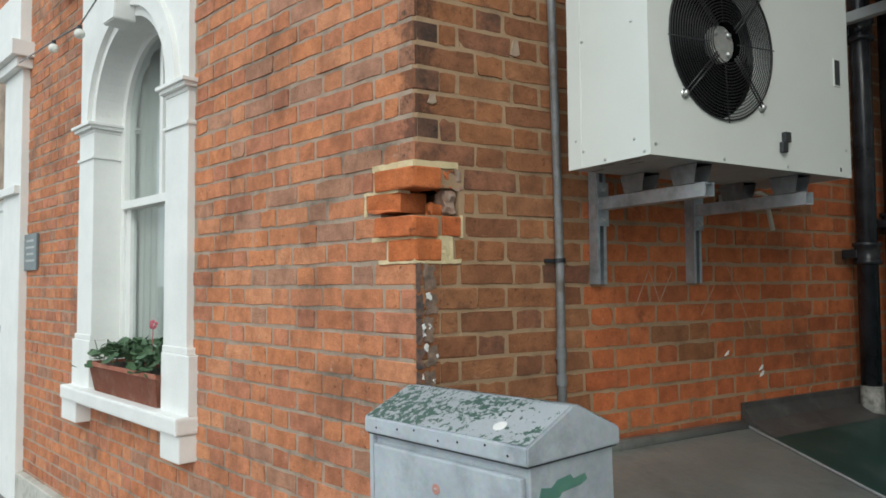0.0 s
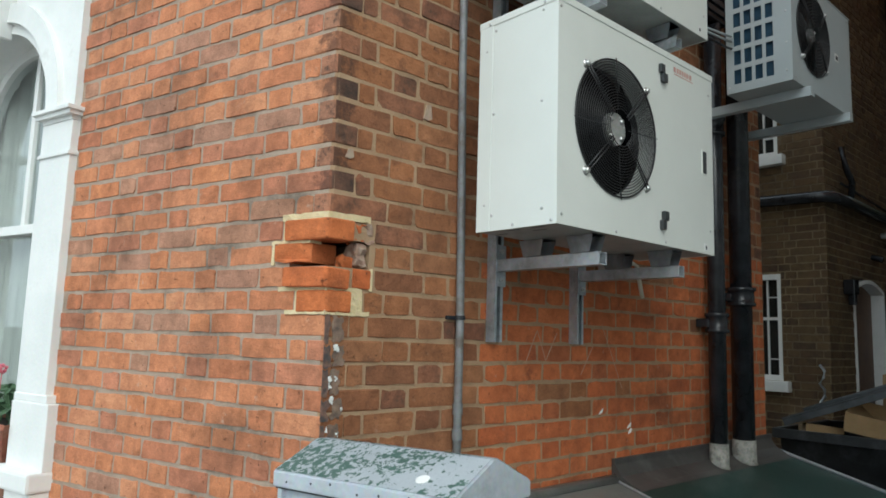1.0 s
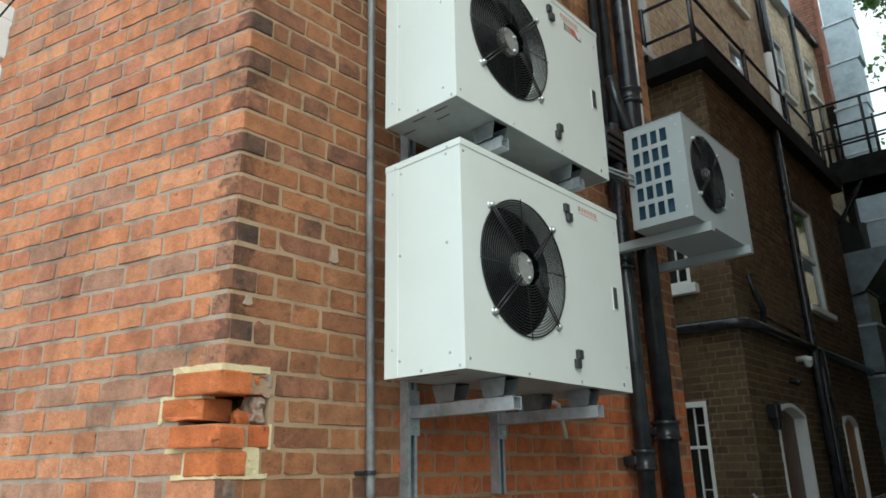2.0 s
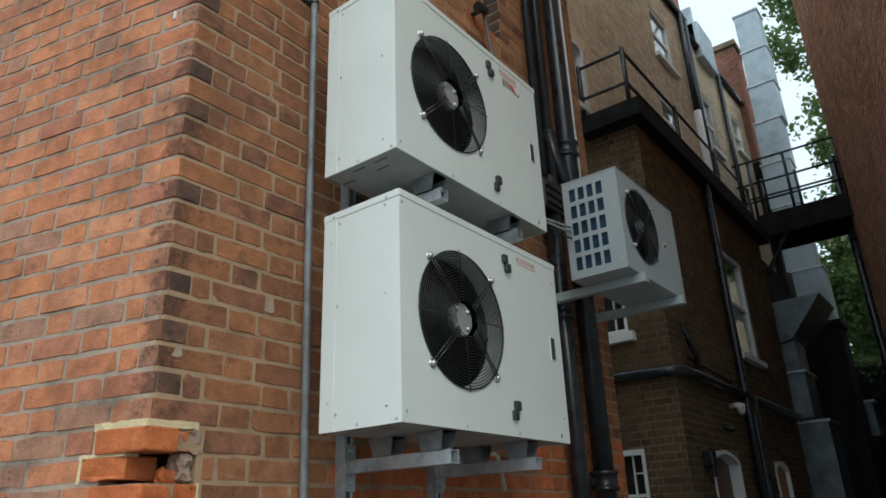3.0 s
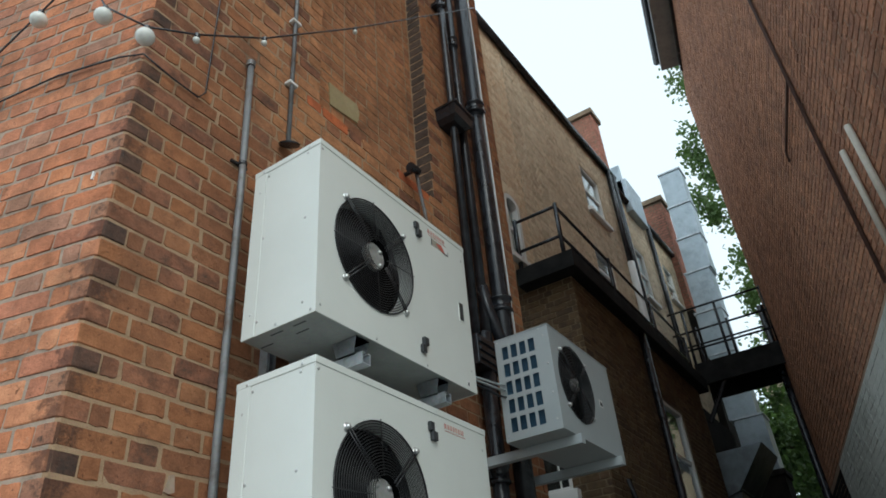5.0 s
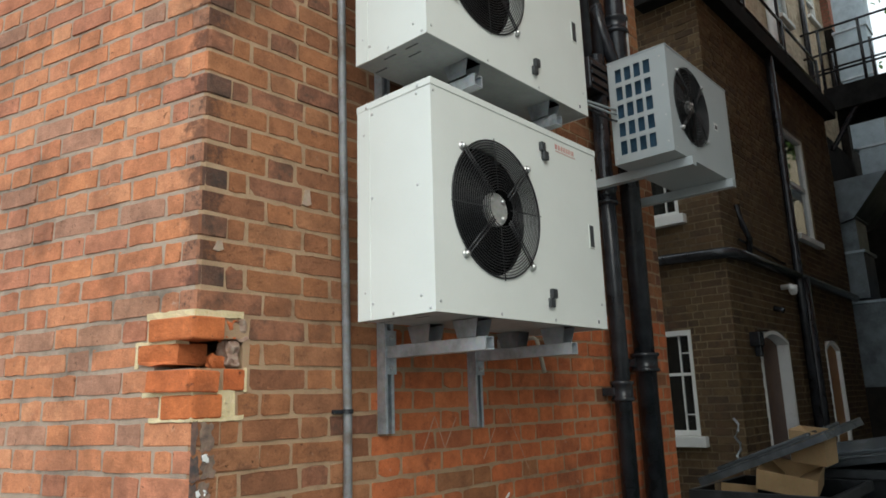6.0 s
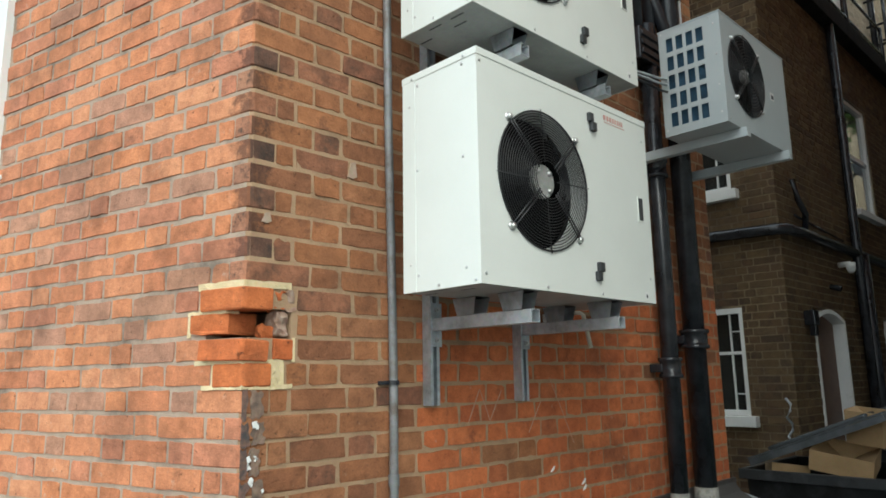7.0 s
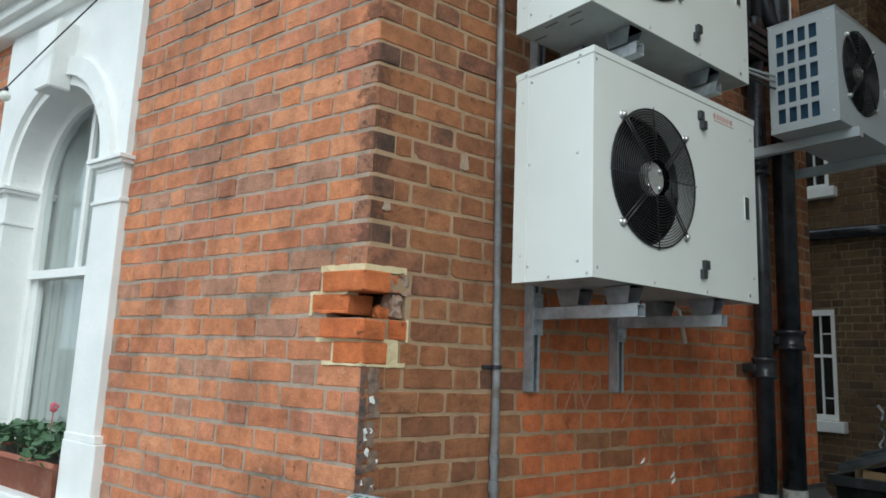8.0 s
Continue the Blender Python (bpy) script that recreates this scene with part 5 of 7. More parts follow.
wall_with_openings(bm, -4.0, -YB - 0.006, 0, ZR, XB + 0.006, XB + 0.30, left_open)
bmesh.ops.transform(bm, matrix=Matrix(((0, 1, 0, 0), (-1, 0, 0, 0), (0, 0, 1, 0), (0, 0, 0, 1))), verts=bm.verts)
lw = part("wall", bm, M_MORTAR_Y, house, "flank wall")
bm = B()
wall_with_openings(bm, XB + 0.302, 10.62, 0, ZR, YB + 0.006, YB + 0.30, front_open)
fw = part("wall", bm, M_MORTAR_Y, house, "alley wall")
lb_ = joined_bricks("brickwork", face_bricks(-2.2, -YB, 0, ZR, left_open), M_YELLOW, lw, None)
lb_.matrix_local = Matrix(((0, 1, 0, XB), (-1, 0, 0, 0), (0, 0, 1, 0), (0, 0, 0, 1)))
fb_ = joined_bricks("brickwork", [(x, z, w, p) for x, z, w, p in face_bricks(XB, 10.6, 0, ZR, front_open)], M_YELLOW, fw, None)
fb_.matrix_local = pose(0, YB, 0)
# windows in the flank and the alley face
for (a, b_, c, d), nm in zip(left_open, ("lower", "upper")):
    wn_ = new("window")
    wn_.parent = house
    wn_.matrix_local = Matrix(((0, 1, 0, XB), (-1, 0, 0, 0), (0, 0, 1, 0), (0, 0, 0, 1)))
    for o in (1,):
        bm = B()
        box(bm, a, a + 0.05, 0.02, 0.09, c, d)
        box(bm, b_ - 0.034, b_, 0.0, 0.09, c, d)
        box(bm, a + 0.05, b_ - 0.034, 0.0, 0.09, d - 0.05, d)
        box(bm, a + 0.05, b_ - 0.034, 0.02, 0.09, c, c + 0.05)
        part("frame", bm, M_WHITE, wn_, "white painted sash frame")
        bm = B()
        zm = (c + d) / 2 + 0.08
        box(bm, a + 0.05, b_ - 0.034, 0.035, 0.085, zm - 0.014, zm + 0.014)
        box(bm, b_ - 0.152, b_ - 0.140, 0.04, 0.07, c + 0.05, d - 0.05)
        for z_ in (d - 0.22, c + 0.2):
            box(bm, b_ - 0.14, b_ - 0.034, 0.04, 0.07, z_ - 0.006, z_ + 0.006)
        part("glazing_bar", bm, M_WHITE, wn_)
        bm = B()
        box(bm, a + 0.05, b_ - 0.034, 0.058, 0.062, c + 0.05, d - 0.05)
        pn = part("pane", bm, M_GLASS, wn_, "dark window pane")
        pn.visible_shadow = False
        bm = B()
        box(bm, a - 0.02, b_ + 0.02, 0.22, 0.24, c - 0.02, d + 0.02)
        part("unlit_room_sheet", bm, M_DARKROOM, wn_)
        bm = B()
        box(bm, a - 0.05, b_ + 0.075, -0.08, 0.05, c - 0.10, c - 0.002, 0.008)
        part("sill", bm, M_WHITE, wn_, "pale stone sill")
wn_ = new("window")
wn_.parent = house
sash(wn_, *front_open[1], YB, bars=False)
for (a, b_, c, d), mt, deep, lab in ((front_open[0], M_DOOR, 0.11, "brown door in a white arched frame"), (front_open[2], M_DOOR2, 0.035, "orange-brown door in a white frame")):
    dd = new("door")
    dd.parent = house
    tagged(dd, lab)
    bm = B()
    n = 10
    arch = [(a, c), (a, d - 0.10)] + [(a + (b_ - a) * k / n, d - 0.10 + 0.10 * math.sin(math.pi * k / n)) for k in range(1, n)] + [(b_, d - 0.10), (b_, c)]
    inn = [(a + 0.03, c), (a + 0.03, d - 0.13)] + [(a + 0.03 + (b_ - a - 0.06) * k / n, d - 0.13 + 0.09 * math.sin(math.pi * k / n)) for k in range(1, n)] + [(b_ - 0.03, d - 0.13), (b_ - 0.03, c)]
    arch_band(bm, inn, arch, YB - 0.012, YB + deep + 0.06)
    part("frame", bm, M_WHITE, dd, "white painted arched door frame")
    bm = B()
    box(bm, a + 0.02, b_ - 0.02, YB + deep, YB + deep + 0.05, c, d - 0.02)
    part("leaf", bm, mt, dd)
bm = B()
box(bm, XB + 0.4, 10.6, YB + 0.33, 3.9, 0, ZR - 0.2)
part("core", bm, M_DARKROOM, house, "near-black block in place of the unlit rooms")
# black cast-iron gutter pipe along the storey line, downpipes
def bar_on(name, pts, r, lab, mt=M_IRON, parent=house, n=10):
    bm = B()
    tube(bm, pts, r, n)
    return part(name, bm, mt, parent, lab, True)
bar_on("gutter_pipe", [(XB - 0.07, 1.9, 2.93), (XB - 0.07, YB + 0.0, 2.89), (XB - 0.02, YB - 0.06, 2.89), (XB + 0.3, YB - 0.07, 2.90), (10.5, YB - 0.07, 2.86)], 0.055, "black pipe round the storey line")
bar_on("downpipe", [(7.80, YB - 0.08, 0), (7.78, YB - 0.08, 5.66)], 0.05, "black downpipe")
bar_on("downpipe", [(8.0, YB - 0.08, 0), (8.0, YB - 0.08, 2.9)], 0.06, "black downpipe")
bar_on("bracket_stub", [(6.25, YB - 0.06, 2.92), (6.22, YB - 0.09, 3.1), (6.05, YB - 0.09, 3.22), (6.05, YB - 0.06, 3.42)], 0.03, "bent black pipe stub")
bar_on("wall_cable", [(XB + 0.35, YB - 0.03, 3.08), (7.5, YB - 0.03, 3.0)], 0.012, "black cable on the brick")
bm = B()
v = bmesh.ops.create_uvsphere(bm, u_segments=16, v_segments=10, radius=0.042)["verts"]
for p in v:
    p.co += Vector((7.35, YB - 0.12, 2.66))
tube(bm, [(7.35, YB - 0.12, 2.66), (7.35, YB - 0.12, 2.73)], [0.046, 0.047], 16)
tube(bm, [(7.35, YB - 0.12, 2.72), (7.35, YB + 0.0, 2.72)], 0.03, 10)
whole("dome_camera", bm, M_STICKER, Matrix.Identity(4), "white dome security camera on the back wall", "camera", smooth=True)
bm = B()
box(bm, 6.13, 6.26, YB - 0.10, YB - 0.001, 2.02, 2.16, 0.01)
box(bm, 6.16, 6.23, YB - 0.09, YB - 0.03, 1.92, 2.02, 0.01)
whole("wall_light", bm, M_IRON, Matrix.Identity(4), "small black lantern beside the door", "light")
bm = B()
tube(bm, [(7.0, YB - 0.1, 2.42), (7.0, YB - 0.0, 2.46)], 0.03, 10)
whole("door_lamp", bm, M_IRON, Matrix.Identity(4), "small black lamp over the door", "light")
# flat roof with deep black eave, and the railing of the walk
bm = B()
box(bm, XB - 0.20, 10.75, YB - 0.14, 1.18, ZR, ROOF, 0.01)
part("roof", bm, M_TARRED, house, "flat roof with a black boarded eave")
rail = thing("balcony_rail", pose(0, 0, ROOF), "black iron railing round the balcony walk", "railing")
def rod(a, b_, r=0.02, name="rail_bar", parent=None):
    bm = B()
    tube(bm, [a, b_], r, 8)
    return part(name, bm, M_IRON, parent or rail, "", True)
yr, xr = YB + 0.0, XB - 0.09
for z in (0.29, 0.72):
    rod((xr, 1.17, z), (xr, yr, z))
    rod((xr, yr, z), (10.6, yr, z))
for p in ((xr, yr), (xr, 1.15), (7.3, yr), (8.9, yr), (10.6, yr)):
    rod((*p, 0.0), (*p, 0.76), 0.028, "post")

# ---- the taller range behind: wall, windows, gutter, chimneys ----
RANGE = Matrix.Translation((5.45, 1.19, 0)) @ Matrix.Rotation(-0.022, 4, "Z")
rg = thing("rear_range", RANGE, "tall yellow stock brick rear range with sash windows", "house")
STEP = 5.0  # where the face of the range steps back
ropen = [(0.04, 0.46, 6.12, 7.10), (3.30, 4.10, 8.62, 9.62), (3.10, 3.85, 7.02, 7.74), (5.82, 6.36, 7.98, 9.15), (7.70, 8.36, 8.73, 9.62)]
for x0, x1, z1, y0, face in ((0, STEP, 10.32, 0.0, "near face"), (STEP + 0.001, 10.5, 10.3, 0.1, "far face, stepped back")):
    bm = B()
    wall_with_openings(bm, x0, x1, 5.9, z1, y0 + 0.006, y0 + 0.3, [o for o in ropen if x0 < o[0] < x1])
    rwall = part("wall", bm, M_MORTAR_R, rg, face)
    if y0 == 0.0:
        joined_bricks("brickwork", face_bricks(0.0, 0.74, 5.95, 10.3, ropen), M_RANGE_PALE, rwall, None)
        joined_bricks("brickwork", face_bricks(0.75, STEP, 5.95, 10.3, ropen), M_RANGE, rwall, None)
    else:
        joined_bricks("brickwork", face_bricks(STEP, 10.5, 5.95, 10.28, ropen, -0.1), M_RANGE, rwall, None)
for k, o in enumerate(ropen):
    wn_ = new("window")
    wn_.parent = rg
    sash(wn_, *o, 0.0 if o[1] < STEP else 0.1, bars=False, blind=k not in (2,))
# white arched surround and brick head of the first window
n = 12
arc = [(-math.cos(math.pi * k / n), math.sin(math.pi * k / n)) for k in range(n + 1)]
bm = B()
arch_band(bm, [(0.25 - 0.135, 6.13)] + [(0.25 + 0.135 * a, 6.94 + 0.09 * b) for a, b in arc] + [(0.25 + 0.135, 6.13)],
          [(0.25 - 0.195, 6.13)] + [(0.25 + 0.195 * a, 6.96 + 0.13 * b) for a, b in arc] + [(0.25 + 0.195, 6.13)], -0.02, 0.10)
part("surround", bm, M_WHITE, rg, "white painted arched window surround")
for k in range(9):
    a = math.radians(150 - 15 * k)
    bm = B()
    box(bm, -0.028, 0.028, -0.014, 0.05, 0.0, 0.16)
    bmesh.ops.transform(bm, matrix=pose(0.25 + 0.205 * math.cos(a), 0, 6.965 + 0.14 * math.sin(a)) @ Matrix.Rotation((math.pi / 2 - a) * 0.6, 4, "Y"), verts=bm.verts)
    part("voussoir", bm, M_RANGE_PALE, rg)
bm = B()
box(bm, 0, 10.5, 0.7, 3.0, 5.9, 10.05)
part("core", bm, M_DARKROOM, rg)
bm = B()
v = [bm.verts.new(p) for p in ((0, -0.02, 10.33), (STEP, -0.02, 10.33), (STEP, 2.2, 11.6), (0, 2.2, 11.6))]
bm.faces.new(v)
v = [bm.verts.new(p) for p in ((STEP + 0.01, 0.08, 10.31), (10.5, 0.08, 10.31), (10.5, 2.2, 11.3), (STEP + 0.01, 2.2, 11.3))]
bm.faces.new(v)
bmesh.ops.solidify(bm, geom=bm.faces[:], thickness=0.08)
part("roof", bm, M_SLATE, rg, "dark slate roof")
for a, b_, z, y in ((-0.1, STEP + 0.05, 10.31, -0.06), (STEP + 0.1, 10.5, 10.3, 0.05)):
    bm = B()
    tube(bm, [(a, y, z), (b_, y, z)], 0.06, 10)
    part("gutter", bm, M_IRON, rg, "black eaves gutter", True)
for x, y, mt, z0 in ((4.95, -0.07, M_IRON, 5.92), (4.70, -0.07, M_STICKER, 5.92), (4.70, -0.07, M_IRON, 8.15), (7.03, 0.03, M_IRON, 5.92)):
    bm = B()
    tube(bm, [(x, y, z0), (x, y, 8.15)] if mt is M_STICKER else [(x, y, z0), (x, y, 10.25)], 0.05 if mt is not M_STICKER else 0.065, 10)
    part("downpipe", bm, mt, rg, "grey downpipe" if mt is M_STICKER else "black downpipe", True)
def chimney(x0, x1, y0, y1, z0, z1):
    ch = thing("chimney", pose(0, 0, 0), "red brick chimney stack above the roofs", "chimney", "chimneys over the roofs")
    bm = B()
    box(bm, x0 + 0.006, x1 - 0.006, y0 + 0.006, y1, z0, z1)
    cb = part("shaft", bm, M_MORTAR_D, ch)
    j = joined_bricks("brickwork", face_bricks(x0, x1, z0, z1, []), M_CHIM, cb, None, chip=0.005)
    j.matrix_local = pose(0, y0, 0)
    j = joined_bricks("brickwork", face_bricks(-y1, -y0, z0, z1, []), M_CHIM, cb, None, chip=0.005)
    j.matrix_local = Matrix(((0, 1, 0, x0), (-1, 0, 0, 0), (0, 0, 1, 0), (0, 0, 0, 1)))
    bm = B()
    box(bm, x0 - 0.06, x1 + 0.06, y0 - 0.06, y1 + 0.06, z1, z1 + 0.14, 0.01)
    part("cap", bm, M_MORTAR_D, ch)
M_CHIM = brick_mat("red_chimney_brick", [(0.38, 0.155, 0.105), (0.44, 0.19, 0.135), (0.32, 0.14, 0.10)], soot_lo=0.55, soot_hi=0.75)
chimney(11.5, 11.98, 1.42, 1.99, 10.4, 13.12)
chimney(14.2, 14.9, 0.95, 1.5, 8.8, 11.9)
bm = B()
box(bm, 11.4, 11.48, 1.08, 1.41, 10.2, 11.3, 0.02)
box(bm, 11.4, 12.3, 1.0, 1.40, 10.05, 10.9, 0.02)
whole("dormer", bm, M_DUCT, Matrix.Identity(4), "small lead-clad dormer on the roof", "dormer")

# ---- tall metal flue, footbridge and lower ducts ----
fl = thing("flue_duct", pose(13.6, 0.0, 0), "tall galvanised sheet-metal flue duct in stepped sections", "duct")
for z0, z1, w, y0 in ((4.9, 6.0, 0.55, 0.17), (6.0, 7.4, 0.55, 0.25), (7.4, 8.4, 0.55, 0.28), (8.4, 9.4, 0.53, 0.26), (9.4, 10.3, 0.53, 0.21), (10.3, 11.2, 0.52, 0.20), (11.2, 12.2, 0.50, 0.21)):
    bm = B()
    box(bm, 0, w, y0, y0 + w, z0, z1 - 0.012)
    sec = part("section", bm, M_DUCT, fl)
    bm = B()
    box(bm, -0.025, w + 0.025, y0 - 0.025, y0 + w + 0.025, z1 - 0.03, z1 + 0.01)
    part("flange", bm, M_ZINC, sec)
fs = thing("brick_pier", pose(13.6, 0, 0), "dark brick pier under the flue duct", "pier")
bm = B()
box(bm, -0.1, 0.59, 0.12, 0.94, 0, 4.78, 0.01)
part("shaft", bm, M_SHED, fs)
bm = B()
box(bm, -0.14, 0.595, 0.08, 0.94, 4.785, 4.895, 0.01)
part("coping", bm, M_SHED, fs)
bridge = thing("footbridge", pose(10.75, 0, 6.12), "black iron footbridge across the alley", "bridge")
bm = B()
box(bm, 0, 0.9, -0.86, YB - 0.02, -0.02, 0.08)
part("deck", bm, M_TARRED, bridge)
for x in (0.0, 0.84):
    bm = B()
    box(bm, x, x + 0.06, -0.86, YB - 0.02, -0.30, -0.0205)
    part("beam", bm, M_TARRED, bridge)
    for z in ((0.33, 0.66, 1.08) if x == 0.0 else (0.74,)):
        bm = B()
        tube(bm, [(x + 0.03, -0.84, z), (x + 0.03, YB + 0.2, z + 0.02)], 0.02, 8)
        part("rail_bar", bm, M_IRON, bridge, "", True)
    for y in (-0.84, -0.03, YB - 0.05):
        bm = B()
        tube(bm, [(x + 0.03, y, 0.08), (x + 0.03, y, 1.1)], 0.024 if y > -0.8 else 0.06, 8)
        part("post", bm, M_IRON, bridge, "", True)
bm = B()
tube(bm, [(0.1, YB, -0.9), (0.1, 0.1, -0.16)], 0.04, 8)
part("strut", bm, M_IRON, bridge, "slanted iron strut")
# lower clutter: a slanted canopy, extract ducts and a plant box in the dark alley
cn = thing("canopy", pose(10.9, 0, 0), "grey sheet canopy over the alley doors", "canopy")
bm = B()
lo = [bm.verts.new((0.0, y, z)) for y, z in ((0.74, 4.74), (-0.06, 4.76), (0.46, 4.12), (0.74, 4.06))]
hi = [bm.verts.new((1.2, y, z)) for y, z in ((0.74, 4.74), (-0.06, 4.76), (0.46, 4.12), (0.74, 4.06))]
bm.faces.new(lo)
bm.faces.new(list(reversed(hi)))
for k in range(4):
    bm.faces.new((lo[k], lo[(k + 1) % 4], hi[(k + 1) % 4], hi[k]))
part("sheet", bm, M_DUCT_G, cn)
for x0, y0, y1, z0, z1, lab in ((10.8, 0.38, 0.74, 2.88, 3.62, "grey elbow of an extract duct"), (11.0, 0.46, 0.74, 3.64, 4.2, "grey extract duct on the wall"), (10.75, 0.20, 0.74, 1.6, 2.86, "large grey plant box in the alley")):
    d = thing("extract_duct", pose(x0, 0, z0), lab, "duct", "extract ducts in the alley")
    bm = B()
    box(bm, 0, 0.7, y0, y1, 0, z1 - z0 - 0.02, 0.01)
    part("casing", bm, M_DUCT_G, d)
    bm = B()
    box(bm, -0.03, 0.73, y0 - 0.03, y1 + 0.02, z1 - z0 - 0.055, z1 - z0 - 0.019)
    part("flange", bm, M_DUCT, d)
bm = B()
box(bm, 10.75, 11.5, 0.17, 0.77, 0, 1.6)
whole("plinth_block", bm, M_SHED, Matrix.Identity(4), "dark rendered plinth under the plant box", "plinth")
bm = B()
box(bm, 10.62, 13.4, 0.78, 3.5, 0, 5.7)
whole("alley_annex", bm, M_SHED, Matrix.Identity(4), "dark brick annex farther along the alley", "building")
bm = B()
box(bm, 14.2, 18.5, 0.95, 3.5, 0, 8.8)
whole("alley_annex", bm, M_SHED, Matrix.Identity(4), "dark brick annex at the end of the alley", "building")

# ---- the tall brick wall on the other side of the alley ----
M_RUST = surface("rust_brown_pipe_paint", (0.07, 0.038, 0.03), (0.12, 0.065, 0.05), 8, 0.6, relief=0.3)
M_DADO = surface("chalky_white_wall_paint", (0.52, 0.53, 0.49), (0.64, 0.65, 0.60), 3, 0.85, grain=90, relief=0.5, stain=(0.36, 0.37, 0.34), stain_scale=3)
M_SOFFIT = surface("grey_soffit_paint", (0.30, 0.31, 0.31), (0.38, 0.39, 0.39), 3, 0.6, relief=0.2, stain=(0.22, 0.22, 0.22), stain_scale=4)
ALLEY = pose(11.03, -0.75, 0, 0, 0, 192)  # local x runs back towards the street, local -y faces the alley
aw = thing("wall_alley", ALLEY, "tall dark red brick wall of the neighbouring house", "wall", kind="structure")
bm = B()
box(bm, -0.1, 11.6, 0.006, 0.5, 3.85, 12.0)
ab = part("upper_wall", bm, M_MORTAR_A, aw)
joined_bricks("brickwork", face_bricks(-0.1, 11.6, 3.86, 12.0, []), M_ALLEY, ab, None, chip=0.004)
bm = B()
box(bm, 1.80, 11.6, -0.02, 0.5, 0, 3.848, 0.01)
dado = part("painted_dado", bm, M_DADO, aw, "white-painted lower brick wall")
joined_bricks("brickwork", face_bricks(1.802, 11.6, 0.02, 3.845, [], 0.023), M_DADO, dado, None, label="courses of white-painted brick")
bm = B()
box(bm, -0.1, 1.799, 0.006, 0.5, 0, 3.848)
lowb = part("lower_wall", bm, M_MORTAR_A, aw, "dark brick lower end of the wall")
joined_bricks("brickwork", face_bricks(-0.1, 1.799, 0.02, 3.84, []), M_SHED, lowb, None)
bm = B()
box(bm, -0.1, 11.6, 0.502, 5.5, 0, 12.0)
part("core", bm, M_SHED, aw, "plain body of the neighbouring house")
bm = B()
box(bm, 0.9, 11.6, -0.38, 0.1, 12.0005, 12.25)
eave = part("eave", bm, M_SOFFIT, aw, "deep boarded eave with a grey soffit")
bm = B()
box(bm, 0.86, 11.6, -0.045, 0.1, 11.86, 11.999)
part("fascia", bm, M_IRON, eave, "black board under the soffit")
bm = B()
tube(bm, [(0.9, -0.42, 12.25), (11.6, -0.42, 12.25)], 0.07, 10)
part("gutter", bm, M_IRON, aw, "black gutter", True)
for nm, x, z0, z1, r, mt, lab in (("alley_pipe", 6.81, 3.9, 11.85, 0.016, M_RUST, "thin dark pipe on the alley wall"), ("alley_conduit", 7.58, 3.9, 4.73, 0.024, M_CREAM, "pale grey plastic conduit on the alley wall"), ("alley_conduit", 7.25, 3.9, 4.76, 0.022, M_CREAM, "pale grey plastic conduit on the alley wall")):
    bm = B()
    tube(bm, [(x, -r - 0.004, z0), (x, -r - 0.004, z1)], r, 8)
    whole(nm, bm, mt, ALLEY, lab, "pipe", smooth=True)
bm = B()
tube(bm, [(6.81, -0.025, 5.90), (5.80, -0.025, 5.90), (5.76, -0.025, 5.88), (5.76, -0.025, 5.80)], 0.014, 8)
whole("alley_pipe", bm, M_RUST, ALLEY, "short level branch pipe on the alley wall", "pipe", smooth=True)
bm = B()
tube(bm, [(-0.05, -0.05, 0), (-0.05, -0.05, 7.0)], 0.06, 8)
whole("alley_post", bm, M_IRON, ALLEY, "dark iron post at the end of the alley wall", "post", smooth=True)

# unseen block, added only to cut sky light at the alley's far end
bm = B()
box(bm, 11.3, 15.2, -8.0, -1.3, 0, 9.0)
whole("sky_blocker", bm, M_SHED, Matrix.Identity(4), "unseen dark block added to keep sky light off the alley's end", "building")

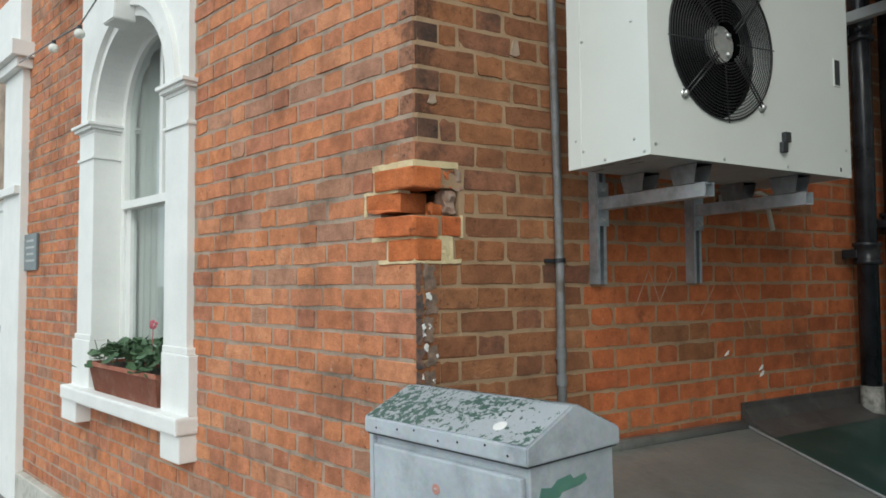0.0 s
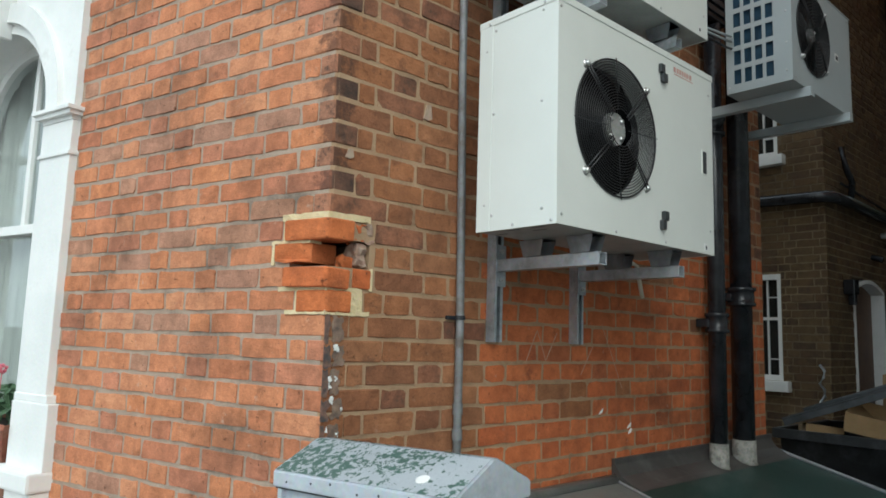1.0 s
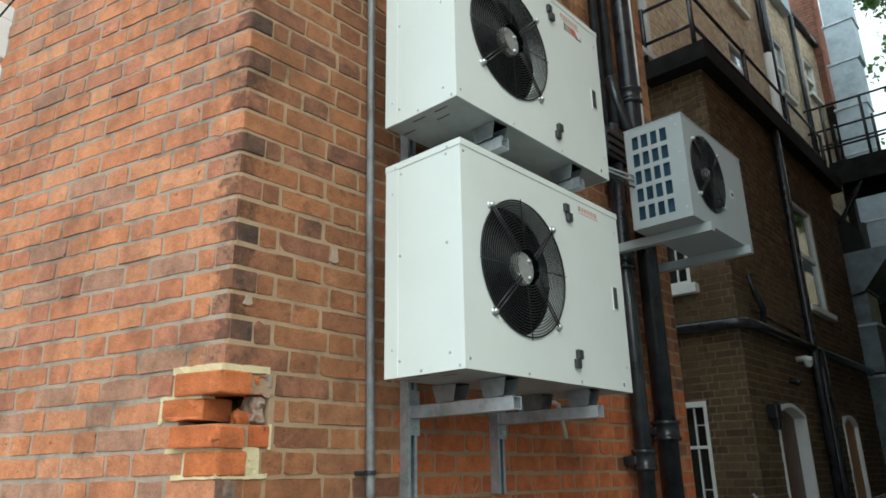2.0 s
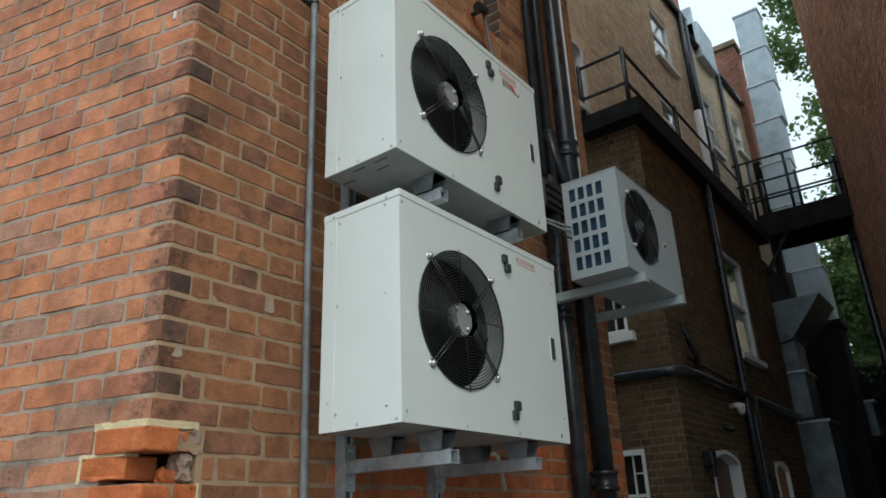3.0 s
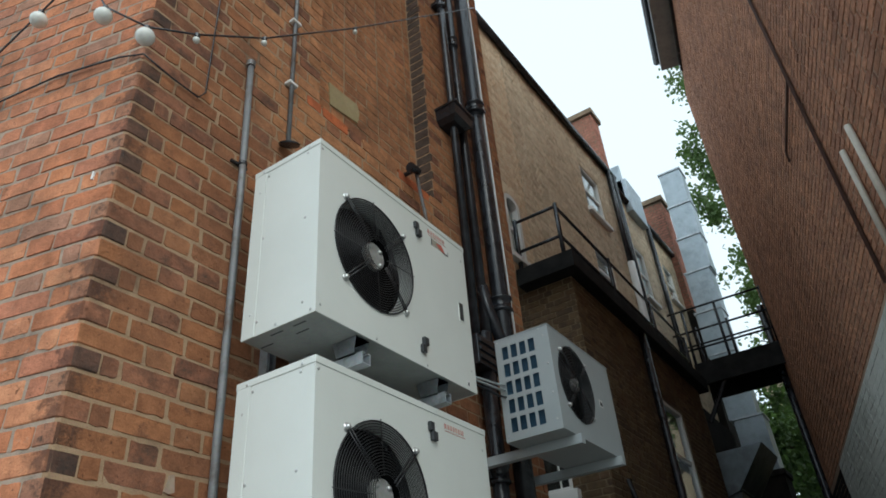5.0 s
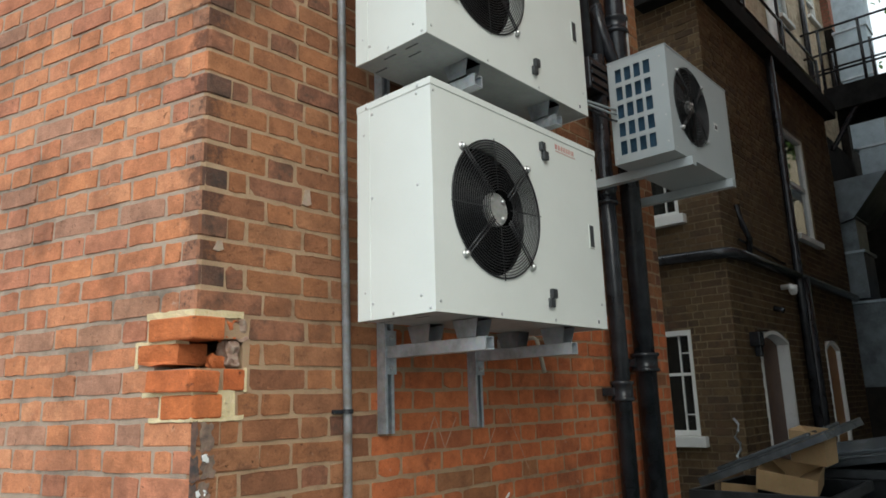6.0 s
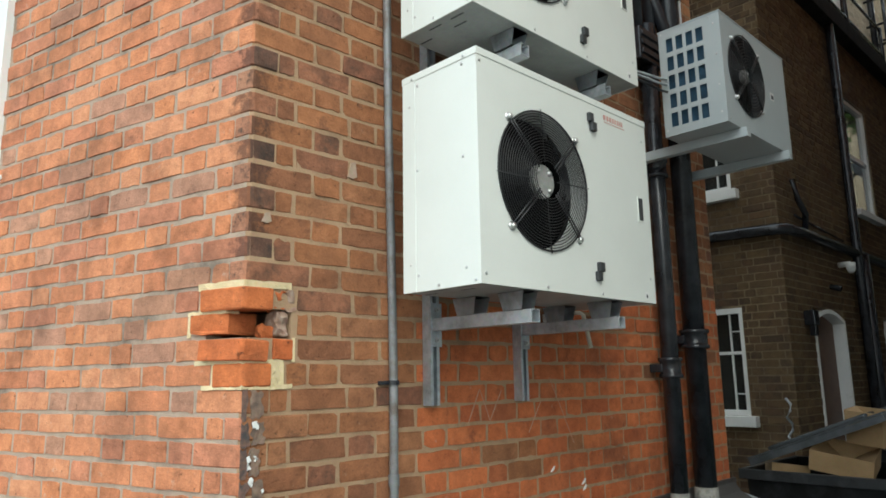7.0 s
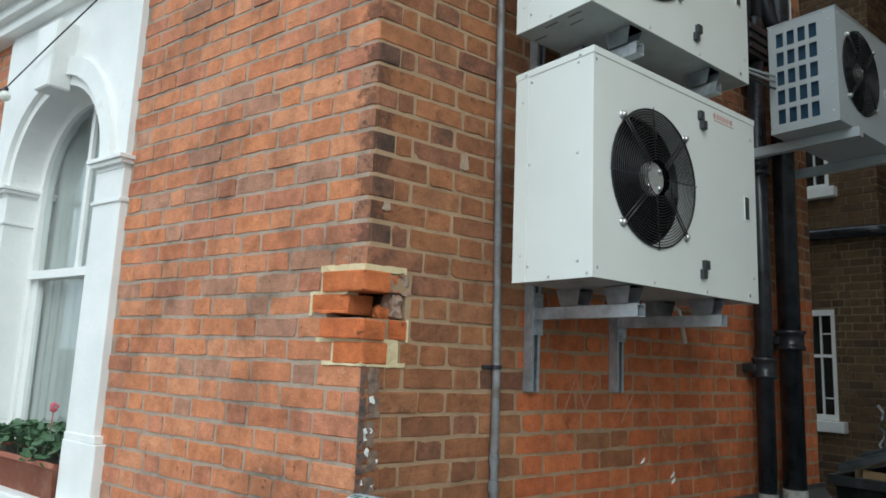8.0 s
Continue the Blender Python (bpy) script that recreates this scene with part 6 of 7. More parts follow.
# ---- bins with cardboard ----
M_BIN = surface("dark_grey_bin_plastic", (0.018, 0.02, 0.022), (0.035, 0.038, 0.042), 9, 0.4, relief=0.2, stain=(0.07, 0.075, 0.08), stain_scale=6)
M_LID = surface("scuffed_grey_lid_plastic", (0.06, 0.068, 0.074), (0.11, 0.12, 0.13), 7, 0.25, relief=0.2, stain=(0.12, 0.125, 0.13), stain_scale=8, stain_lo=0.56, stain_hi=0.75)
M_CARD = surface("brown_cardboard", (0.33, 0.215, 0.105), (0.41, 0.27, 0.14), 7, 0.9, relief=0.2)
def wheelie_bin(m, w, d, h, lid_turn, label):
    b = thing("wheelie_bin", m, label, "bin", "bins in the yard")
    bm = B()
    v = [bm.verts.new(p) for p in ((0.06, 0.06, 0.08), (d - 0.06, 0.06, 0.08), (d - 0.06, w - 0.06, 0.08), (0.06, w - 0.06, 0.08), (0, 0, h), (d, 0, h), (d, w, h), (0, w, h))]
    for f in ((3, 2, 1, 0), (0, 1, 5, 4), (1, 2, 6, 5), (2, 3, 7, 6), (3, 0, 4, 7)):
        bm.faces.new([v[i] for i in f])
    bmesh.ops.solidify(bm, geom=bm.faces[:], thickness=0.012)
    part("tub", bm, M_BIN, b)
    bm = B()
    for x0, x1, y0, y1 in ((-0.035, 0.0, -0.035, w + 0.035), (d, d + 0.035, -0.035, w + 0.035), (0.0, d, -0.035, 0.0), (0.0, d, w, w + 0.035)):
        box(bm, x0, x1, y0, y1, h - 0.05, h + 0.012, 0.006)
    part("rim", bm, M_BIN, b)
    bm = B()
    box(bm, -0.02, d + 0.02, -0.03, w + 0.03, 0.030, 0.042, 0.005)
    lid = part("lid", bm, M_LID, b, "open scuffed lid, a thin shell")
    lid.matrix_local = lid_turn
    for x0, x1, y0, y1 in ((-0.02, d + 0.02, -0.03, -0.018), (-0.02, d + 0.02, w + 0.018, w + 0.03), (-0.02, -0.008, -0.018, w + 0.018), (d + 0.008, d + 0.02, -0.018, w + 0.018)):
        bm = B()
        box(bm, x0, x1, y0, y1, -0.012, 0.029, 0.003)
        part("lid_edge", bm, M_LID, lid)
    bm = B()
    box(bm, 0.07, d - 0.07, w * 0.1, w * 0.9, 0.040, 0.066, 0.018)
    part("crown", bm, M_LID, lid, "raised crown of the lid")
    for y in (0.1, w - 0.1):
        bm = B()
        tube(bm, [(d - 0.1, y - 0.03, 0.1), (d - 0.1, y + 0.03, 0.1)], 0.1, 18)
        part("wheel", bm, M_BLACK, b)
    return b
wheelie_bin(pose(3.70, -0.58, 0), 0.80, 0.9, 0.965, pose(0.02, 0.0, 1.30, -21, -3, 0), "dark grey wheelie bin with its lid propped open over cardboard")
wheelie_bin(pose(4.80, -0.80, 0), 0.62, 0.7, 1.02, pose(0.0, 0.0, 1.12, -8, -6, 4), "second dark wheelie bin with a crooked lid")
for m, dims, lab in ((pose(3.74, -0.50, 0.945, 10, -12, 6), (0.30, 0.34, 0.12), "crushed brown cardboard box in the bin"), (pose(3.84, -0.55, 1.13, 6, -8, -14), (0.14, 0.22, 0.20), "brown cardboard box on the bin lid"), (pose(3.85, -0.12, 0.95, 6, 8, 30), (0.3, 0.22, 0.05), "flattened brown carton in the bin")):
    cb = thing("cardboard_box", m, lab, "box", "cardboard in the bins")
    x, y, z = dims
    bm = B()
    box(bm, 0, x, 0, y, 0, z)
    bm.faces.ensure_lookup_table()
    top = max(bm.faces, key=lambda f: f.calc_center_median().z)
    bmesh.ops.delete(bm, geom=[top], context="FACES_ONLY")
    bmesh.ops.solidify(bm, geom=bm.faces[:], thickness=0.005)
    part("carton", bm, M_CARD, cb)
    for s_, ang_ in ((0, 35), (1, -50)):
        bm = B()
        box(bm, 0, x, 0, y * 0.45, 0, 0.004)
        f_ = part("flap", bm, M_CARD, cb)
        f_.matrix_local = pose(0, 0, z, -ang_, 0, 0) if s_ == 0 else pose(x, y, z, -40, 0, 180)
bm = B()
pts = [Vector((5.62 + 0.02 * math.sin(k * 1.7), 0.62 + 0.02 * math.cos(k * 2.1), 1.36 - 0.055 * k)) for k in range(8)]
tube(bm, pts, 0.012, 6)
whole("chain", bm, M_ZINC, Matrix.Identity(4), "short pale chain hanging on the brick corner", "chain", smooth=True)

# ---- trees and far buildings at the end of the alley ----
M_TREELEAF = surface("plane_tree_leaf", (0.07, 0.12, 0.05), (0.13, 0.19, 0.09), 1.2, 0.6, grain=9, relief=0.1)
tn, tl = M_TREELEAF.node_tree.nodes, M_TREELEAF.node_tree.links
glow = tn.new("ShaderNodeBsdfTranslucent")
glow.inputs[0].default_value = (0.16, 0.26, 0.06, 1)
both = tn.new("ShaderNodeMixShader")
both.inputs[0].default_value = 0.4
tl.new(tn["Principled BSDF"].outputs[0], both.inputs[1])
tl.new(glow.outputs[0], both.inputs[2])
tl.new(both.outputs[0], tn["Material Output"].inputs[0])
M_BARK = surface("grey_bark", (0.10, 0.085, 0.065), (0.17, 0.145, 0.115), 6, 0.9, relief=0.6)
def tree(x, y, h, crown, seed, label, reach=()):
    r = random.Random(seed)
    t = thing("tree", pose(x, y, 0), label, "tree", "trees behind the alley")
    bm = B()
    tube(bm, [(0, 0, 0), (0.1, 0.05, h * 0.3), (0.0, 0.2, h * 0.62), (0.15, 0.1, h * 0.95)], [0.24, 0.2, 0.13, 0.03], 10)
    tips = []
    for k in range(26 if not reach else 12):
        z0 = h * r.uniform(0.28, 0.85)
        a = r.uniform(0, math.tau)
        L = crown * r.uniform(0.5, 1.0) * (1.1 - abs(z0 / h - 0.55))
        p0 = Vector((0.05, 0.1, z0))
        p1 = p0 + Vector((math.cos(a) * L * 0.5, math.sin(a) * L * 0.5, L * 0.25))
        p2 = p0 + Vector((math.cos(a) * L, math.sin(a) * L, L * r.uniform(0.1, 0.5)))
        tube(bm, [p0, p1, p2], [0.06, 0.035, 0.012], 6)
        tips += [p1.lerp(p2, r.random()) for _ in range(4)] + [p2]
    for y1, z1 in reach:
        # limbs that lean out over the alley
        p0, p2 = Vector((0.05, 0.1, max(1.5, z1 - 1.6))), Vector((r.uniform(-0.4, 0.4), y1 - y, z1))
        p1 = p0.lerp(p2, 0.5) + Vector((0, 0, 0.2))
        tube(bm, [p0, p1, p2], [0.05, 0.03, 0.01], 6)
        tips += [p1.lerp(p2, 0.55 + 0.5 * r.random()) + Vector((r.gauss(0, 0.3), r.gauss(-0.08, 0.16), r.gauss(0, 0.3))) for _ in range(9)]
    part("trunk", bm, M_BARK, t, "grey trunk with spreading limbs", True)
    verts, faces = [], []
    for tip in tips:
        for _ in range(38 if reach else 60):
            c = tip + (Vector((r.gauss(0, 0.22), r.gauss(0, 0.14), r.gauss(0, 0.15))) if reach else Vector((r.gauss(0, 0.36), r.gauss(0, 0.42), r.gauss(0, 0.34))))
            sz = r.uniform(0.045, 0.085) if reach else r.uniform(0.06, 0.12)
            q = Euler((r.uniform(-1.1, 1.1), r.uniform(-1.1, 1.1), r.uniform(0, 6.28))).to_matrix()
            o = len(verts)
            for px, py, pz in ((-1, 0, 0), (-0.3, 0.75, 0.15), (0.6, 0.5, 0.1), (1.1, 0, -0.15), (0.6, -0.5, 0.1), (-0.3, -0.75, 0.15)):
                verts.append(c + q @ Vector((px * sz, py * sz, pz * sz)))
            faces += [(o, o + 1, o + 2, o + 3), (o, o + 3, o + 4, o + 5)]
    me = bpy.data.meshes.new("crown")
    me.from_pydata(verts, [], faces)
    me.materials.append(M_TREELEAF)
    ob = new("crown", me)
    ob.parent = t
    tagged(ob, "loose leafy crown with gaps of sky", kind="stuff")
tree(17.0, -1.9, 19.0, 1.2, 21, "tall leafy plane tree leaning over the alley", ((-0.1, 18.4), (-0.3, 16.6), (-0.1, 15.4), (0.45, 14.7), (0.1, 14.0), (0.65, 13.3), (0.3, 12.6), (0.05, 11.4), (0.15, 10.1), (0.15, 8.9), (0.45, 7.5), (0.2, 6.3), (0.1, 5.4)))
tree(20.0, 0.35, 8.6, 1.5, 22, "leafy tree low behind the footbridge")
bm = B()
box(bm, 27, 34, -8, 1.6, 0, 11.0)
fb2 = thing("far_house", pose(0, 0, 0), "pale far house beyond the trees", "house")
part("wall", bm, surface("pale_far_brick", (0.34, 0.27, 0.18), (0.44, 0.36, 0.25), 1.5, 0.9, relief=0.3), fb2)
bm = B()
prism(bm, [(26.8, -8.2), (34.2, -8.2), (34.2, 1.8), (26.8, 1.8)], 11.0005, 11.4)
part("roof", bm, M_SLATE, fb2)
for y in (-2.5, -0.6, 0.8):
    for z in (2.0, 5.0, 8.0):
        bm = B()
        box(bm, 26.94, 26.998, y - 0.45, y + 0.45, z, z + 1.6)
        wq = part("window", bm, M_DARKROOM, fb2, "dark far window")
        bm = B()
        box(bm, 26.90, 26.939, y - 0.5, y + 0.5, z - 0.1, z - 0.001)
        part("sill", bm, M_WHITE, wq)
shed = thing("yard_shed", pose(15.5, 0, 0), "dark brick shed with added dark leaves, closing the alley", "shed")
bm = B()
box(bm, 0, 2.5, -2.2, 0.74, 0, 3.9)
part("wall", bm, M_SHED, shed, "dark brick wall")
bm = B()
box(bm, -0.08, 2.55, -2.25, 0.76, 3.9005, 4.02, 0.01)
part("roof", bm, M_SLATE, shed, "flat dark roof")
# dark leaves added over the wall to stand in for the alley's shade
ri = random.Random(31)
verts, faces = [], []
for k in range(5200):
    y, z = ri.uniform(-2.1, 0.6), 4.25 * ri.random() ** 0.7
    c = Vector((-0.06 - abs(ri.gauss(0, 0.09)), y, z))
    q = Euler((ri.uniform(-0.6, 0.6), 1.57 + ri.uniform(-0.9, 0.5), ri.uniform(-0.8, 0.8))).to_matrix()
    sz, o = ri.uniform(0.035, 0.07), len(verts)
    for px, py in ((-1, 0), (-0.2, 0.9), (0.5, 0.45), (1.2, 0), (0.5, -0.45), (-0.2, -0.9)):
        verts.append(c + q @ Vector((px * sz, py * sz, 0)))
    faces += [(o, o + 1, o + 2, o + 3), (o, o + 3, o + 4, o + 5)]
me = bpy.data.meshes.new("ivy")
me.from_pydata(verts, [], faces)
me.materials.append(surface("shade_dark_leaf", (0.012, 0.025, 0.010), (0.03, 0.05, 0.018), 2, 0.6, grain=12, relief=0.1))
iv = new("ivy", me)
iv.parent = shed
tagged(iv, "dark leaves added over the wall in place of shade", kind="stuff")
tank = thing("water_tank", pose(14.85, 0, 0), "grey metal tank with a pale pipe, on a dark stand", "tank")
bm = B()
box(bm, 0, 0.45, 0.06, 0.50, 2.88, 3.5, 0.012)
part("body", bm, M_DUCT_G, tank)
bm = B()
box(bm, -0.02, 0.47, 0.02, 0.52, 3.5005, 3.55, 0.006)
part("rim", bm, M_DUCT, tank)
bm = B()
box(bm, 0.03, 0.42, 0.09, 0.47, 0, 2.879)
part("stand", bm, M_SHED, tank)
bm = B()
tube(bm, [(0.1, 0.24, 3.551), (0.1, 0.25, 3.8), (0.1, 0.32, 4.02), (0.1, 0.36, 4.08)], 0.03, 8)
part("pipe", bm, M_STICKER, tank, "pale pipe rising from the tank", True)

# ---- bricks of the near walls ----
def quoin_mesh(name, la, lb, side_mat, front_mat, seed):
    """A corner brick: la along the side wall, lb along the street front, with a worn arris."""
    r = random.Random(seed)
    h, dep = COURSE - JOINT, 0.06
    fd, fn = Vector((FD.x, FD.y)), Vector((FN.x, FN.y))
    sd = Vector((1, 0))
    plan = [sd * la + Vector((0, dep)), sd * la, sd * 0.012, Vector((0.004, 0.002 + r.uniform(0, 0.003))), fd * 0.010, fd * lb, fd * lb - fn * dep]
    me_v, me_f = [], []
    for k, (z, inset) in enumerate(((0, 0.004), (0.004, 0.0), (h - 0.004, 0.0), (h, 0.004))):
        for i, p in enumerate(plan):
            mid = Vector((0.05, 0.05))
            q = p + (mid - p).normalized() * inset if inset else p
            me_v.append((q.x + r.uniform(-0.001, 0.001), q.y + r.uniform(-0.001, 0.001), z + r.uniform(-0.0008, 0.0008)))
    m = len(plan)
    for k in range(3):
        for i in range(m):
            j = (i + 1) % m
            me_f.append((k * m + i, k * m + j, (k + 1) * m + j, (k + 1) * m + i))
    me_f += [tuple(reversed(range(m))), tuple(range(3 * m, 4 * m))]
    me = bpy.data.meshes.new(name)
    me.from_pydata(me_v, [], me_f)
    me.materials.append(side_mat)
    me.materials.append(front_mat)
    for k, f in enumerate(me.polygons):
        f.material_index = 1 if k < 3 * m and k % m in (3, 4, 5) else 0
    return me


HOLE = (21, 22, 23, 24)
# even courses: a sooty header on the side wall, a stretcher on the street; odd courses: a speckled header on the street
quoins = {0: [quoin_mesh("quoin_brick", 0.083, 0.186, a, b, k) for k, (a, b) in enumerate(((M_ARRIS, M_FRONT_Q), (M_ARRIS, M_FRONT_Q), (M_SOOT, M_FRONT_Q), (M_SIDE, M_FRONT)))],
          1: [quoin_mesh("quoin_brick", 0.213, 0.066, a, b, 10 + k) for k, (a, b) in enumerate(((M_SIDE_Q, M_SPECK), (M_SOOT, M_SPECK), (M_SIDE_Q, M_SPECK), (M_SIDE, M_FRONT)))]}
qr = random.Random(5)
for c, z in courses(0.0, 7.9):
    if c in HOLE:
        continue
    pick = (qr.choice((0, 0, 1, 1, 2)) if qr.random() < 0.9 else 3) if c > 24 else (3 if qr.random() < 0.8 else 2)
    q = new("quoin_brick", quoins[c % 2][pick])
    q.parent = side_wall
    q.matrix_local = pose(qr.uniform(-0.002, 0.002), qr.uniform(-0.002, 0.002), z)


def side_quoin(c):
    if c in HOLE:
        return {24: (0.170, 0), 23: (0.217, 1), 22: (0.172, 0), 21: (0.217, 1)}[c]
    return (0.153, 0) if c % 2 == 0 else (0.2175, 1)


def front_quoin(c):
    if c in HOLE:
        return {24: (0.190, 1), 23: (0.232, 0), 22: (0.177, 1), 21: (0.125, 0)}[c]
    return (0.191, 1) if c % 2 == 0 else (0.145, 0)


def lay(places, near, parent, materials, flip):
    """Near bricks as pieces of their own on shared meshes, the others joined."""
    shapes = {}
    rest = defaultdict(list)
    rr = random.Random(11 if flip else 12)
    for x, z, w, proud, c in places:
        mt = materials(x, z, c, rr)
        if near(x, z):
            key = (round(w, 3), mt.name, rr.randrange(4))
            if key not in shapes:
                shapes[key] = brick_mesh("brick", w, mt)
            ob = new("brick", shapes[key])
            ob.parent = parent
            xx = -(x + w) if flip else x
            ob.matrix_local = pose(xx, -proud, z, 0, rr.gauss(0, 0.25), 0)
        else:
            rest[mt].append((-(x + w) if flip else x, z, w, proud))
    for mt, pl_ in rest.items():
        joined_bricks("brickwork", pl_, mt, parent, None)


fixed = wall_bricks(0.0, 7.9, SIDE_END, side_quoin)
# closers beside the corner headers, and the cut piece at the foot of the broken corner
fixed += [(0.0885, z, 0.060, 0.0, c) for c, z in courses(0.0, 7.9) if c % 2 == 0 and c not in HOLE]
fixed += [(0.172, z, 0.040, 0.0, c) for c, z in courses(0.0, 7.9) if c == 23] + [(0.140, z, 0.072, 0.0, c) for c, z in courses(0.0, 7.9) if c == 21]
side_places = []
for x, z, w, proud, c in fixed:
    # bricks are cut at the sides of the recess
    if z + 0.03 < REC_Z or x + w < REC_X0 or x > REC_X1:
        side_places.append((x, z, w, proud, c))
        continue
    if REC_X0 - x > 0.03:
        side_places.append((x, z, REC_X0 - x, proud, c))
    if x + w - REC_X1 > 0.03:
        side_places.append((REC_X1, z, x + w - REC_X1, proud, c))
front_places = wall_bricks(0.0, 7.9, 5.38, front_quoin, lambda a, b, z: (a < 2.80 and b > 1.47 and 0.86 < z < 3.5) or (z < 0.16) or a > 4.0 and z < 3.5)
front_places += [(0.0715, z, 0.0685, 0.0, c) for c, z in courses(0.16, 7.9) if c % 2 == 1 and c not in HOLE]
# brick tone by place: orange and brightened below the unit, lightened high up
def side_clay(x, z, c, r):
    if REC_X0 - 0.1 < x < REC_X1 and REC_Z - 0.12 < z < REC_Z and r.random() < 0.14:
        return M_ORANGE_LIT
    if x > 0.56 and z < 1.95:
        return M_ORANGE_LIT if r.random() < 0.93 else M_SIDE
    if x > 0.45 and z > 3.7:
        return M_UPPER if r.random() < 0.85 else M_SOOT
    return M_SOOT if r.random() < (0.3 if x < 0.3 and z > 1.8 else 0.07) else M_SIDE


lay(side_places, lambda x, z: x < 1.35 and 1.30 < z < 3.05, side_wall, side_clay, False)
lay(front_places, lambda x, z: x < 1.2 and 1.15 < z < 3.0, front_wall, lambda x, z, c, r: M_MAUVE if r.random() < (0.24 if (c + int(x / 0.11)) % 3 == 0 else 0.07) else M_FRONT, True)

# back and right-hand reveal of the blind recess
rp = [(REC_X0 + x, z, w, -REC_D) for c, z in courses(REC_Z, 7.9) for x, w in bond(REC_X1 - REC_X0, c % 2, 0.0)]
joined_bricks("brickwork", rp, M_UPPER, side_wall, None)
fl = joined_bricks("brickwork", [(0.004, z, REC_D - 0.004 - 0.006 * (c % 2), 0.004) for c, z in courses(REC_Z, 7.9)], M_CHAR, side_wall, None)
fl.matrix_local = pose(REC_X1, REC_D, 0, 0, 0, -90)

# ---- the broken corner: loose fresh bricks, cream mortar and a hollow ----
def corner_brick(z, la, lb, h, m_extra, label):
    """A fresh brick set loosely round the corner."""
    q = thing("loose_brick", Matrix.Identity(4), label, "brick", "loose bricks at the broken corner")
    me = quoin_mesh("clay", la, lb, M_NEW, M_NEW, int(z * 1000))
    for v in me.vertices:
        v.co.z *= h / (COURSE - JOINT)
    ob = new("clay", me)
    ob.parent = q
    q.matrix_world = Matrix.Translation((0, 0, z)) @ m_extra
    return q
def zc(c):
    return BED + c * COURSE
corner_brick(zc(24) + 0.002, 0.094, 0.182, 0.062, pose(-0.010, -0.012, 0), "fresh orange brick standing proud at the broken corner")
corner_brick(zc(22) + 0.004, 0.088, 0.172, 0.060, pose(-0.018, -0.014, 0, 0, 3.0, 0.5), "chipped orange brick lying skewed at the broken corner")
corner_brick(zc(21) + 0.003, 0.092, 0.118, 0.066, pose(-0.005, -0.006, 0), "fresh orange brick bedded in cream mortar at the corner")
# half brick of the second row, ending at the hollow
lb = thing("loose_brick", FRONT @ pose(0, 0, 0), "broken half brick beside the hollow corner", "brick", "loose bricks at the broken corner")
pts, fs = brick_shape(0.152, 0.066, 0.10, chip=0.004)
me = bpy.data.meshes.new("clay")
me.from_pydata([(x - 0.224, y - 0.008 + 0.32 * max(0.0, x - 0.09), z + zc(23) + 0.005) for x, y, z in pts], [], fs)
me.materials.append(M_NEW)
ob = new("clay", me)
ob.parent = lb
for nm, x0, z0, w, h, y0, mt, lab in (("clay", 0.094, zc(22) + 0.006, 0.066, 0.06, -0.003, M_NEW, ""), ("rubble", 0.100, zc(24) + 0.004, 0.034, 0.060, 0.004, M_ORANGE_LIT, "broken brown brick"), ("rubble", 0.132, zc(24) + 0.004, 0.034, 0.058, 0.002, M_RUBBLE, "grey mortar-smeared rubble"),
                                    ("rubble", 0.108, zc(23) + 0.002, 0.04, 0.07, 0.008, M_RUBBLE, "grey mortar rubble"), ("rubble", 0.075, zc(23) - 0.002, 0.05, 0.035, 0.035, M_NEW, "rough orange brick rubble"), ("rubble", 0.092, zc(21) + 0.004, 0.03, 0.066, 0.0, M_MORTAR_N, "")):
    b = thing("brick_fragment", pose(0, 0, 0), "broken brick fragment set in mortar at the corner", "brick", "fragments at the broken corner")
    bm = B()
    box(bm, x0, x0 + w, y0, 0.07, z0, z0 + h, 0.004)
    bmesh.ops.subdivide_edges(bm, edges=bm.edges[:], cuts=3, use_grid_fill=True)
    for v in bm.verts:
        v.co += Vector(noise.noise_vector(v.co * 48)) * (0.013 if nm == "rubble" else 0.002)
    part(nm, bm, mt, b, lab)
# cream mortar bedding between and round them, ragged
bm = B()
def bed(seg, z, h, proud=0.001):
    """A ragged strip of mortar along (frame, x0, x1)."""
    for fr, x0, x1 in seg:
        t = B()
        box(t, x0, x1, -proud, 0.05, z, z + h)
        bmesh.ops.subdivide_edges(t, edges=[e for e in t.edges if abs(e.verts[0].co.x - e.verts[1].co.x) > 0.02], cuts=7)
        for v in t.verts:
            v.co += Vector(noise.noise_vector((fr @ v.co) * 60)) * 0.0035
        bmesh.ops.transform(t, matrix=fr, verts=t.verts)
        me_ = bpy.data.meshes.new("tmp")
        t.to_mesh(me_)
        t.free()
        bm.from_mesh(me_)
        bpy.data.meshes.remove(me_)
bed([(FRONT, -0.195, 0.0), (SIDE, -0.002, 0.15)], zc(25) - 0.009, 0.020, 0.004)
bed([(FRONT, -0.240, -0.075)], zc(24) - 0.007, 0.010)
bed([(FRONT, -0.20, -0.0), (SIDE, -0.002, 0.13)], zc(22) - 0.008, 0.014)
bed([(FRONT, -0.165, 0.0), (SIDE, -0.002, 0.16)], zc(21) - 0.004, 0.013, 0.003)
bed([(FRONT, -0.190, -0.180)], zc(24), 0.066)
bed([(FRONT, -0.236, -0.224)], zc(23), 0.07)
bed([(FRONT, -0.178, -0.160)], zc(22), 0.03)
bed([(FRONT, -0.125, -0.116)], zc(21), 0.07)
bed([(SIDE, 0.158, 0.168)], zc(22), 0.07)
bed([(SIDE, 0.088, 0.130)], zc(21), 0.066, 0.002)
mo = part("fresh_mortar", bm, M_MORTAR_N, front_wall, "ragged cream repair mortar")
